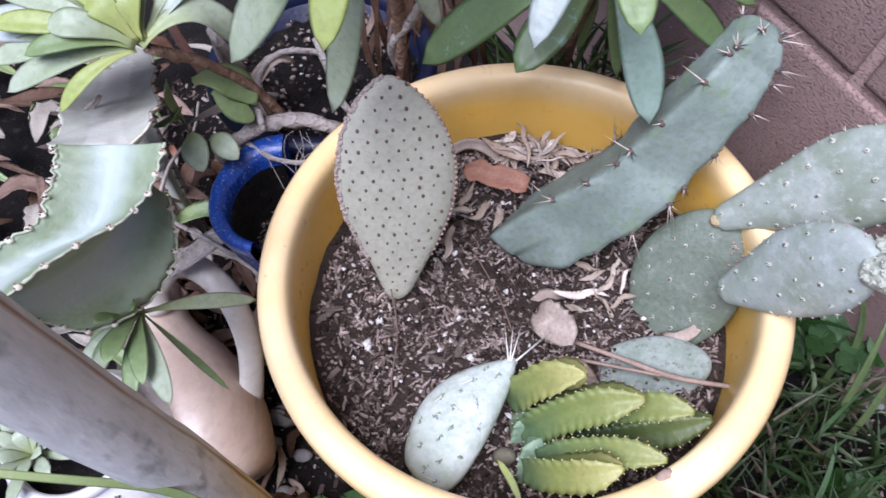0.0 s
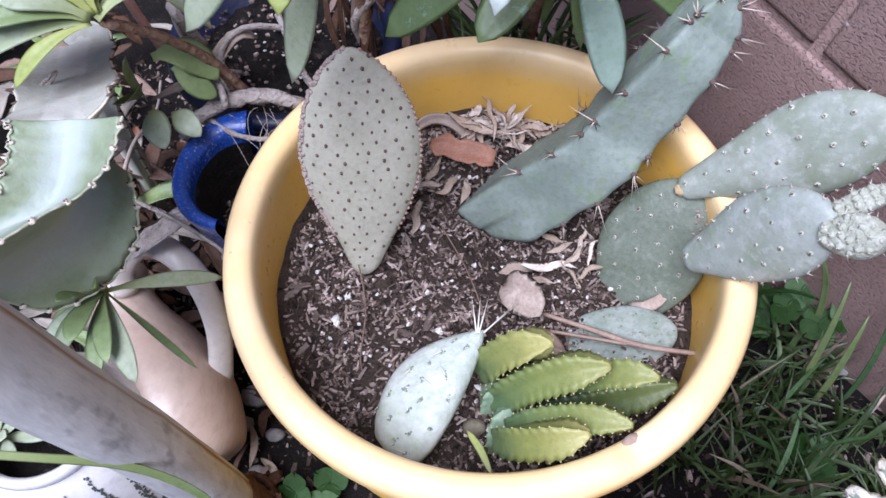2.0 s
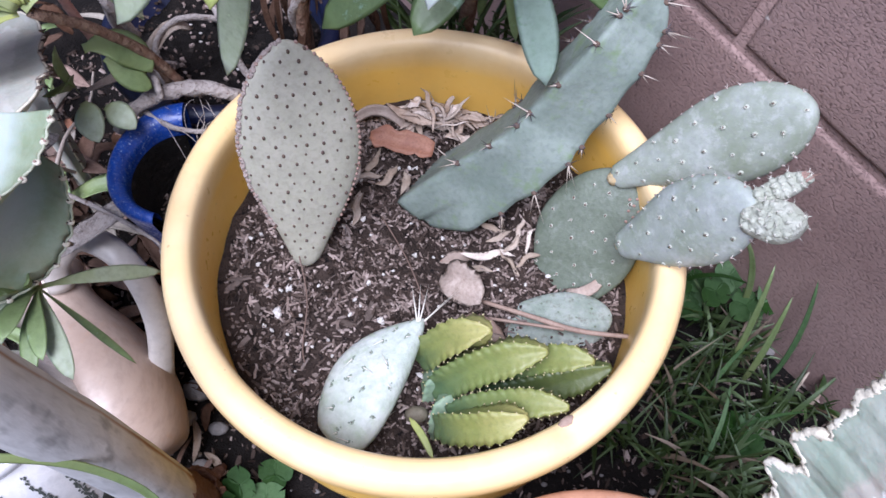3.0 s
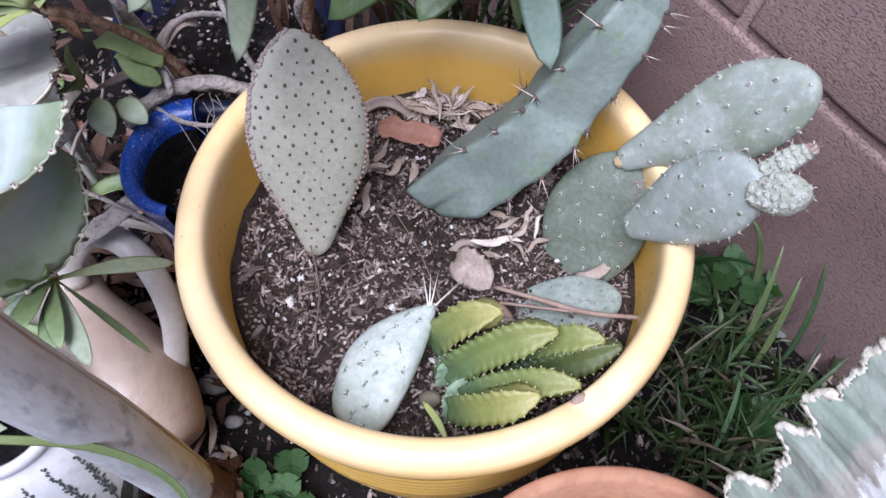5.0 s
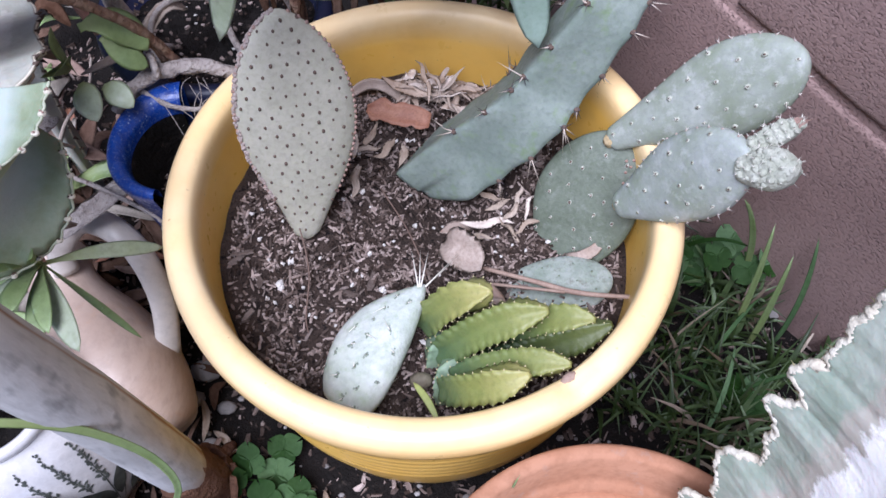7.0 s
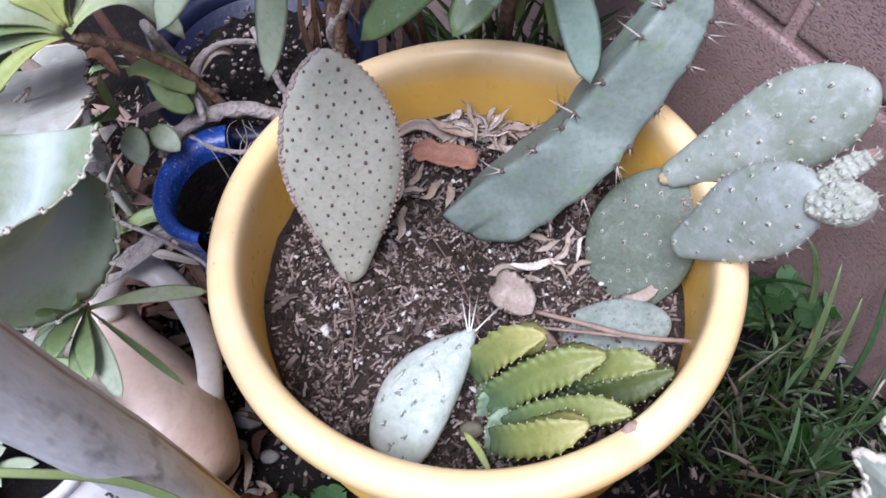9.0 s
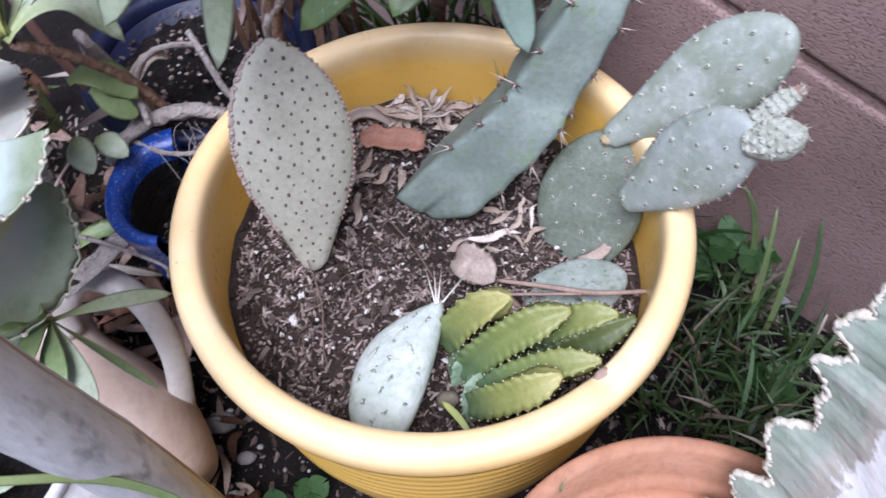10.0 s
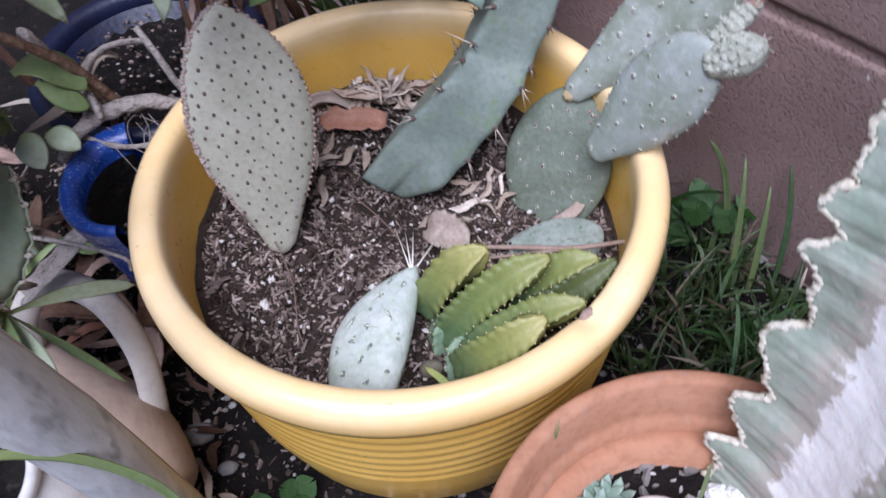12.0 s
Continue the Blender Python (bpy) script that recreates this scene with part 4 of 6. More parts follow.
# toothed carrion-flower stems
def toothed_stem(base, tip, bow, rib, valley, mat, teeth, roll, parent, seed):
    rq = random.Random(seed)
    b, t = Vector(base), Vector(tip)
    pts = bez(b, (b + t) * 0.5 + Vector(bow), t, teeth * 6 + 1)
    rows, uvs = [], []
    gt = Geo()
    n = len(pts)
    for i, (p, d) in enumerate(zip(pts, tangents(pts))):
        s = i / (n - 1)
        x, y, z = basis(d, CAMERA_SIDE)
        taper = min(1, 0.7 + s * 1.5) * (1 if s < 0.72 else max(0.16, 1 - ((s - 0.72) / 0.28) ** 1.6 * 0.8))
        ph = (s * teeth) % 1.0
        tooth = 0.14 * (1 - abs(2 * ph - 1)) ** 0.8 + 0.05 * noise.noise((s * teeth, seed, 3))
        row = []
        for j in range(32):
            a = 2 * math.pi * j / 32
            q = abs((a / (math.pi / 2) + 0.5) % 1.0 - 0.5) * 2
            r = (valley * 0.8 + (rib * 0.9 - valley * 0.8) * q ** 2.2 + rib * (tooth - 0.04) * q ** 9) * taper
            ang = a + radians(roll)
            row.append(p + (x * math.cos(ang) + y * math.sin(ang)) * r)
        rows.append(row)
        if i % 6 == 3:
            for k in range(4):
                ang = radians(45 + 90 * k + roll)
                nn = x * math.cos(ang) + y * math.sin(ang)
                c = p + nn * rib * 0.97 * taper
                f3 = basis(nn + z * 0.5, z)
                blob(gt, c + nn * rib * 0.02 * taper, 0.00055, 0.00055, 0.0009, 6, 4, f3)
    g = Geo()
    g.grid(rows, True, True)
    st = part("stem", g, mat, parent)
    part("tooth_fringe", gt, M_TOOTH, st, "pale tooth tips", True, "stuff")


stap = thing("toothed_succulent", (0.02, -0.1, 0.165), "yellow-green succulent with toothed angular stems in the soil", "succulent")
toothed_stem((-0.0035, -0.0715, 0.184), (0.0405, -0.0762, 0.2435), (-0.004, 0.008, 0.006), 0.0172, 0.0097, M_STAPY, 8, 0, stap, 1)
toothed_stem((0.0055, -0.0895, 0.1706), (0.0775, -0.0887, 0.2375), (-0.005, 0.006, 0.01), 0.0180, 0.0101, M_STAP, 14, 4, stap, 2)
toothed_stem((0.0573, -0.0828, 0.1865), (0.1088, -0.0938, 0.2301), (0.0, 0.008, 0.006), 0.0142, 0.0088, M_STAP, 9, -5, stap, 3)
toothed_stem((0.0376, -0.0971, 0.1736), (0.1198, -0.097, 0.2288), (0.004, -0.002, -0.002), 0.0150, 0.0092, M_STAPD, 15, 8, stap, 4)
toothed_stem((0.0161, -0.1147, 0.1905), (0.0870, -0.1272, 0.2391), (0.0, 0.008, 0.006), 0.0142, 0.0088, M_STAP, 13, -6, stap, 5)
toothed_stem((0.0085, -0.1217, 0.190), (0.0595, -0.1344, 0.2460), (-0.002, -0.008, 0.006), 0.0158, 0.0097, M_STAPY, 10, 3, stap, 6)
toothed_stem((0.0095, -0.1196, 0.158), (0.0175, -0.1008, 0.1878), (-0.006, 0, 0.004), 0.0125, 0.0092, M_STAPG, 6, 0, stap, 7)
toothed_stem((0.003, -0.0909, 0.151), (0.0113, -0.0823, 0.1887), (-0.004, 0, 0.004), 0.0125, 0.0092, M_STAPG, 5, 20, stap, 8)


# dry leaves and litter in the pot
def ribbon(pts, width, mat, name, label, category, group="", thick=0.0006, hint=(0, -0.2, 1), fold=0.25, a=1.0, b=0.6, base=None, w0=0.15):
    g = Geo()
    leaf(g, pts, width, thick, hint, fold, a, b, 0, 0.16, 3, w0)
    return solo(name, g, mat, base or pts[0], label, category, group)


def on_soil(x, y, dz=0.0):
    return V(x, y, soil_z(x, y) + dz)


def torn_leaf(a, b, width, mat, label, cup=0.25, seed=1, hint=(0, -0.5, 1)):
    """A flat dry leaf with torn, uneven edges and blunt ends, cupped along its middle."""
    rq, g, rows = random.Random(seed), Geo(), []
    a, b = Vector(a), Vector(b)
    x, y, z = basis(b - a, hint)
    for i in range(17):
        s = i / 16
        end = min(1.0, 0.3 + 5.5 * s, 0.62 + 4.5 * (1 - s))
        lo, hi = (width * end * (1 + 0.3 * noise.noise((s * 6, seed, q)) + rq.uniform(-0.08, 0.08)) for q in (1, 5))
        mid = a.lerp(b, s) + x * (0.003 * math.sin(math.pi * s) + 0.0012 * noise.noise((s * 5, seed, 9)))
        row = [mid + y * (lo * u if u < 0 else hi * u) + x * (cup * width * u * u + 0.0007 * noise.noise((s * 9, u * 2, seed))) for u in (-1, -0.6, -0.2, 0.2, 0.6, 1)]
        rows.append(row + [p - x * 0.0005 for p in reversed(row)])
    g.grid(rows, True, True)
    return solo("fallen_leaf", g, mat, a, label, "leaf")


torn_leaf((-0.044, 0.122, 0.192), (0.008, 0.108, 0.19), 0.0092, M_REDLEAF, "brick-red torn dry leaf lying on the soil", 0.35, 4)
ribbon(spline([(-0.06, 0.138, 0.19), (-0.044, 0.145, 0.196), (-0.028, 0.144, 0.194), (-0.014, 0.132, 0.189), (-0.006, 0.118, 0.188)], 14), 0.0052, M_PINKLEAF, "fallen_leaf", "pale pinkish dry leaf against the pot wall", "leaf", "", 0.0005, (0.1, -0.9, 0.6), 0.3, 0.6, 0.5)
rq = random.Random(21)


def litter_strip(p, a, L, w, lift, label, group, mat=None):
    """A thin, irregularly curled dry leaf strip lying on the potting soil."""
    d, n = V(math.cos(a), math.sin(a), 0), V(-math.sin(a), math.cos(a), 0)
    curl, q = rq.uniform(-0.35, 0.35), []
    for k in range(5):
        s = k / 4 - 0.5
        e = Vector(p) + d * (L * s) + n * (curl * L * (0.25 - s * s) + rq.uniform(-0.06, 0.06) * L) + V(0, 0, lift * (0.5 + s * rq.uniform(-1, 1)) + rq.uniform(0, 0.0035))
        r = math.hypot(e.x, e.y)
        if r > 0.155:
            e.x, e.y = e.x * 0.155 / r, e.y * 0.155 / r
        e.z = max(e.z, soil_z(e.x, e.y) + 0.0018)
        q.append(e)
    g = Geo()
    leaf(g, spline(q, 14), w * 1.35, 0.00018, (rq.uniform(-0.6, 0.6), rq.uniform(-0.9, 0.2), 1), rq.uniform(0.1, 1.5), rq.uniform(0.65, 1.4), 0.8, 0, 0.35, 2, 0.05)
    return solo("dry_leaf_strip", g, mat or M_STRAW, p, label, "leaf", group)


for i in range(104):
    bold = i % 2  # broad cream strips on top of thin stalks
    a0 = rq.uniform(0.85, 1.74)
    r = rq.uniform(0.108, 0.152) if a0 < 1.45 else rq.uniform(0.134, 0.152)
    x, y = r * math.cos(a0) + 0.008, r * math.sin(a0)
    if x * x + y * y > 0.0235:
        x, y = x * 0.96, y * 0.96
    rise = rq.uniform(0, 0.03) * min(1.0, max(0.2, (r - 0.1) / 0.03))
    litter_strip((x, y, soil_z(x, y) + rq.uniform(0.002, 0.012)), rq.gauss(0.35, 0.8), rq.uniform(0.024, 0.05) if bold else rq.uniform(0.018, 0.055),
                 rq.choice((0.0018, 0.0024, 0.003, 0.0036)) if bold else rq.choice((0.0005, 0.0008, 0.0012)), rise, "narrow curled straw-coloured dry leaf", "dry leaf litter at the back of the pot", M_LITTER if bold or i % 4 == 0 else None)
for x, y, a, L, w in ((-0.04, 0.1, 1.2, 0.034, 0.0022), (-0.03, 0.09, 0.9, 0.028, 0.0026), (-0.018, 0.086, 1.4, 0.024, 0.003), (-0.045, 0.085, 0.3, 0.024, 0.0018), (-0.052, 0.06, 1.35, 0.038, 0.0026),
                     (0.05, 0.02, -0.1, 0.044, 0.0026), (0.035, 0.005, 0.1, 0.036, 0.0024), (0.03, 0.026, 0.15, 0.04, 0.0042), (0.06, 0.04, 0.5, 0.024, 0.002), (0.07, 0.03, 0.9, 0.024, 0.002),
                     (0.065, 0.01, 2.2, 0.026, 0.002), (0.08, 0.012, 0.4, 0.028, 0.0018), (0.055, 0.05, -0.4, 0.024, 0.002), (0.075, 0.045, 1.1, 0.03, 0.0016), (0.085, 0.03, 1.3, 0.032, 0.0015),
                     (-0.01, 0.075, 0.2, 0.022, 0.002), (-0.055, 0.09, 1.5, 0.03, 0.0022)):
    litter_strip((x, y, soil_z(x, y) + 0.003), a, L, w, 0.004, "curled dry leaf scrap on the soil", "dry leaf scraps on the soil", M_PINKLEAF if abs(x - 0.03) < 0.001 else None)
ribbon(spline([(0.014, -0.003, 0.182), (0.022, -0.012, 0.192), (0.031, -0.018, 0.186), (0.04, -0.03, 0.186)], 12), 0.0145, M_ROUNDLEAF, "fallen_leaf", "round pinkish-tan dry leaf on the soil", "leaf", "", 0.0006, (-0.25, -0.3, 1), 0.5, 0.9, 0.35)
ribbon(spline([(0.02, -0.046, 0.178), (0.036, -0.05, 0.186), (0.058, -0.06, 0.18)], 9), 0.011, M_STICK, "fallen_leaf", "brown dry leaf tucked under the toothed stems", "leaf", "", 0.0006, (0.1, -0.4, 1), 0.3, 1.0, 0.5)
ribbon(spline([(0.034, -0.062, 0.178), (0.046, -0.066, 0.19), (0.064, -0.066, 0.18)], 9), 0.01, M_PINKLEAF, "fallen_leaf", "mauve-grey dry leaf under the toothed stems", "leaf", "", 0.0006, (0.1, -0.4, 1), 0.3, 1.0, 0.5)
ribbon(spline([(0.108, -0.012, 0.172), (0.117, -0.018, 0.178), (0.13, -0.012, 0.178), (0.142, 0.0, 0.182)], 9), 0.0045, M_PINKLEAF, "fallen_leaf", "pink-brown dry leaf below the lower pad", "leaf", "", 0.0006, (0.1, -0.4, 1), 0.3, 1.0, 0.5)
g = Geo()
tube(g, spline([(0.042, -0.022, 0.174), (0.075, -0.038, 0.182), (0.11, -0.053, 0.187), (0.15, -0.06, 0.19)], 16), [0.0022 - 0.0006 * abs(i - 8) / 8 for i in range(16)], 7, wob=0.08)
tube(g, spline([(0.046, -0.04, 0.182), (0.075, -0.046, 0.184), (0.1, -0.052, 0.187)], 10), 0.0013, 6)
solo("dry_stalk", g, M_STICK, (0.042, -0.022, 0.174), "long flattened reddish-brown dry stalk across the soil", "stick")
g = Geo()
tube(g, spline([(-0.094, 0.004, 0.2), (-0.09, -0.012, 0.192), (-0.088, -0.03, 0.185), (-0.09, -0.06, 0.18), (-0.088, -0.072, 0.174)], 18), 0.0006, 5)
solo("thin_twig", g, M_TWIG, (-0.09, -0.03, 0.18), "thin dark twig lying below the dotted pad", "twig")
g = Geo()
tube(g, spline([(-0.034, 0.05, 0.18), (-0.015, 0.01, 0.186), (-0.004, -0.02, 0.186), (0.0, -0.03, 0.18)], 14), 0.0006, 5)
solo("thin_twig", g, M_TWIG, (-0.015, 0.01, 0.18), "thin dark twig across the middle of the soil", "twig")
g = Geo()
leaf(g, spline([(-0.013, -0.116, 0.188), (-0.004, -0.13, 0.19), (0.003, -0.146, 0.19)], 8), 0.0026, 0.0005, (0, -0.3, 1), 0.1, 0.9, 0.4)
solo("grass_scrap", g, M_LIMELEAF, (-0.012, -0.117, 0.18), "short pale green grass blade inside the pot", "grass")
rq = random.Random(2)
for x, y, r in ((-0.008, -0.107, 0.009),):
    g = Geo()
    blob(g, on_soil(x, y, 0.004), r, r * 0.7, r * 0.8, 10, 7, None, 0.06, rq)
    solo("pebble", g, M_PEBBLE, (x, y, soil_z(x, y)), "small greenish-brown pebble in the pot", "stone")

# ---- terracotta pot with a variegated euphorbia, beside the yellow pot ----
TC = V(0.094, -0.293, 0)
terra = thing("terracotta_pot", TC, "round terracotta pot with a wide plain rim", "flower pot")
g = Geo()
lathe(g, [(0.001, 0.01), (0.07, 0.01), (0.073, 0.0), (0.077, 0.003), (0.102, 0.186), (0.1, 0.19), (0.085, 0.19), (0.078, 0.1), (0.001, 0.09)], TC, 96)
part("body", g, M_TERRA, terra)
g = Geo()
lathe(g, [(0.1, 0.187), (0.111, 0.187), (0.1145, 0.19), (0.1185, 0.226), (0.1178, 0.2302), (0.1155, 0.232), (0.1105, 0.2318), (0.108, 0.2295), (0.104, 0.203), (0.1015, 0.1985), (0.099, 0.197), (0.0965, 0.187)], TC, 112)
part("rim", g, M_TERRA, terra, "thick terracotta rim")
tsoil = thing("pot_soil", TC + V(0, 0, 0.165), "pale gritty soil with moss and scraps in the terracotta pot", "soil")


def tz(x, y):
    return 0.172 + 0.006 * noise.noise((x * 30, y * 30, 3)) + 0.003 * noise.noise((x * 90, y * 90, 5))


g = Geo()
g.grid([[TC + V(r * math.cos(2 * math.pi * j / 72), r * math.sin(2 * math.pi * j / 72), tz(TC.x + r * math.cos(2 * math.pi * j / 72), TC.y + r * math.sin(2 * math.pi * j / 72))) for j in range(72)]
        for r in [0.0005 + 0.0985 * i / 24 for i in range(25)]], True)
part("soil_surface", g, M_EARTH, tsoil)
g, rq = Geo(), random.Random(31)
for i in range(650):
    a, r = rq.uniform(0, 6.283), 0.096 * math.sqrt(rq.random())
    x, y = TC.x + r * math.cos(a), TC.y + r * math.sin(a)
    L = rq.choice((0.004, 0.006, 0.009))
    chip_geo(g, (x, y, tz(x, y) + 0.001), L, L * 0.5, L * 0.35, rq.uniform(0, 6.3), rq.gauss(0, 0.4))
part("grit", g, M_STONE, tsoil, "grey grit and scraps", False, "stuff")
for k, (x, y, r) in enumerate(((0.148, -0.243, 0.012), (0.134, -0.238, 0.009), (0.152, -0.262, 0.01), (0.128, -0.25, 0.007), (0.14, -0.256, 0.008))):
    g = Geo()
    rq = random.Random(40 + k)
    blob(g, (x, y, tz(x, y) + r * 0.5), r, r * 0.8, r * 0.75, 7, 5, None, 0.14, rq)
    solo("quartz_stone", g, M_CRYSTAL, (x, y, tz(x, y)), "rough pale quartz lump on the pot soil", "stone", "pale stones in the terracotta pot", "", False)
g = Geo()
lathe(g, smooth_profile([(0.001, 0.0), (0.02, 0.001), (0.029, 0.008), (0.03, 0.016), (0.026, 0.021), (0.001, 0.024)], 18), (0.085, -0.262, 0.176), 40)
solo("white_disc", g, M_WHITEPOT, (0.085, -0.262, 0.176), "smooth white ceramic disc lying on the pot soil", "ornament")
for k, (x, y) in enumerate(((0.068, -0.222), (0.074, -0.226), (0.062, -0.229))):
    rq = random.Random(60 + k)
    sc = thing("small_succulent", (x, y, 0.17), "tiny grey-green succulent sprig in the terracotta pot", "succulent", "sprigs in the terracotta pot")
    for i in range(7):
        a = i * 2.4
        d = V(math.cos(a) * 0.6, math.sin(a) * 0.6, 0.75).normalized()
        g = Geo()
        leaf(g, bez((x, y, 0.172), V(x, y, 0.172) + d * 0.009, V(x, y, 0.172) + d * 0.016 + V(math.cos(a), math.sin(a), 0) * 0.003, 6), 0.0035, 0.0009, (0, 0, 1), 0.1, 1.2, 0.6)
        part("leaf", g, M_BLUELEAF, sc)
for p0, p1, p2, m in (((0.045, -0.2, 0.02), (0.036, -0.203, 0.14), (0.047, -0.196, 0.25), M_GREENLEAF), ((0.115, -0.245, 0.175), (0.118, -0.24, 0.2), (0.117, -0.236, 0.236), M_GREENLEAF)):
    ribbon(bez(p0, p1, p2, 10), 0.0022, m, "tall_grass", "single upright green grass blade by the terracotta pot", "grass", "", 0.0004, (0.2, -1, 0.2), 0.2, 0.8, 0.4)


def winged_stem(axis_pts, R, r0, angles, mat, parent, waves, hint, seed, n=90, tooth_mat=None, margin=0.0022, teeth=3, pinch=(), lobes=0.0, pleat=0.11):
    """A stem of thin wings with a wavy corky edge; the map runs from the axis (0) to the edge (1)."""
    rq = random.Random(seed)
    pts = spline(axis_pts, n)
    tan = tangents(pts)
    rows, uvs, edges = [], [], [[] for _ in angles]
    rho = [0.0, 0.12, 0.3, 0.5, 0.7, 0.85, 0.95, 1.0]
    x = Vector(hint)
    for i in range(n):
        s = i / (n - 1)
        x, y, z = basis(tan[i], Vector(hint))
        row, uv = [], []
        squeeze = 1.0
        for at, width, depth in pinch:
            squeeze -= depth * math.exp(-((s - at) / width) ** 2)
        if s > 0.96:
            squeeze *= max(0.1, 1 - ((s - 0.96) / 0.04) ** 2 * 0.9)
        for k, a in enumerate(angles):
            ph = (waves * s + k * 0.37 + seed * 0.2) % 1.0
            wave = 1.6 * (ph if ph < 0.75 else 3 * (1 - ph)) - 0.6
            fine = noise.noise((s * waves * 2.6, k * 3.3, seed))
            Rk = (R if not hasattr(R, "__len__") else R[k]) * squeeze * (1 + (0.1 + 0.09 * noise.noise((s * waves * 0.7, k * 5.1, seed + 9))) * wave + 0.1 * fine + 0.03 * noise.noise((s * waves * 9, k, seed + 4)))
            if lobes:
                cell = waves * (s ** 0.85) + k * 0.4 + 1.1 * noise.noise((s * 6, k, seed))
                ph = cell % 1.0
                step = math.sin(math.pi * ph ** 1.5) ** 0.8
                Rk *= 1 + lobes * (0.6 + 0.9 * s) * (step - 0.55) + 0.1 * noise.noise((s * 13, k, seed + 2)) + 0.06 * noise.noise((s * 60, k, seed)) + 0.03 * noise.noise((s * 160, k, seed))
            lat = pleat * (math.sin(2 * math.pi * waves * 0.7 * s + k + 1.3 * seed) if not lobes else 2 * noise.noise((s * 7, k, seed)))
            ca = radians(a)
            out = x * math.cos(ca) + y * math.sin(ca)
            sid = -x * math.sin(ca) + y * math.cos(ca)
            pr = []
            for q in rho:
                t = r0 * (1 - q) ** 1.4 * 0.75 + 0.0018
                pr.append((r0 * 0.6 + (Rk - r0 * 0.6) * q, t, lat * Rk * q * q))
            for q, (d, t, l) in zip(rho, pr):
                row.append(pts[i] + out * d + sid * (l - t))
                uv.append((min(1.0, d / (R if not hasattr(R, "__len__") else R[k])), s))
            for q, (d, t, l) in reversed(list(zip(rho, pr))):
                row.append(pts[i] + out * d + sid * (l + t))
                uv.append((min(1.0, d / (R if not hasattr(R, "__len__") else R[k])), s))
            edges[k].append(pts[i] + out * Rk + sid * (lat * Rk))
        rows.append(row)
        uvs.append(uv)
    g = Geo()
    g.grid(rows, True, True, uvs)
    st = part("stem", g, mat, parent)
    for e in edges:
        g = Geo()
        tube(g, e, [margin * (0.75 + 0.5 * abs(noise.noise((i * 0.31, seed, 0)))) for i in range(n)], 8, wob=0.32, rnd=rq)
        mg = part("margin", g, M_MARGIN, st, "pale corky wing edge")
        if tooth_mat:
            gt = Geo()
            for i in range(3, n - 3, teeth):
                d = (e[i] - pts[i]).normalized() + tan[i] * rq.uniform(-0.3, 0.3)
                if tooth_mat is M_DARKTOOTH:
                    blob(gt, e[i], 0.0022, 0.0016, 0.0016, 7, 5, None, 0.2, rq)
                for w in (-0.35, 0.35):
                    cone(gt, e[i], d + tan[i] * w, rq.uniform(0.003, 0.006), 0.0018 if tooth_mat is M_DARKTOOTH else 0.0009)
            part("thorn_fringe", gt, tooth_mat, mg, "", True, "stuff")
    return st


eup = thing("variegated_euphorbia", (0.16, -0.275, 0.165), "three-winged euphorbia with white marbling, growing in the terracotta pot", "succulent")
winged_stem([(0.168, -0.272, 0.16), (0.176, -0.262, 0.24), (0.19, -0.245, 0.34), (0.205, -0.222, 0.43), (0.218, -0.2, 0.52), (0.228, -0.185, 0.6)], 0.056, 0.02, (0, 120, 240), M_EUPH_WHITE, eup, 10.0, (-0.6, 0.8, 0), 2.0, 420, M_TOOTH, 0.0028, 9, (), 0.18, 0.04)

# ---- left side: winged euphorbia ----
eul = thing("winged_euphorbia", (-0.285, 0.13, 0.0), "grey-green winged euphorbia stem with toothed wavy edges, leaning out", "succulent")
winged_stem([(-0.335, 0.17, 0.0), (-0.33, 0.165, 0.12), (-0.316, 0.15, 0.22), (-0.306, 0.144, 0.270), (-0.277, 0.072, 0.310), (-0.252, 0.013, 0.340)], (0.034, 0.034, 0.018), 0.01, (-75, 65, 180), M_EUPH_GREY, eul, 7.0, (0.2, -0.5, 0.8), 3.0, 120, M_DARKTOOTH, 0.0012, 4, ((0.15, 0.4, 0.8),))


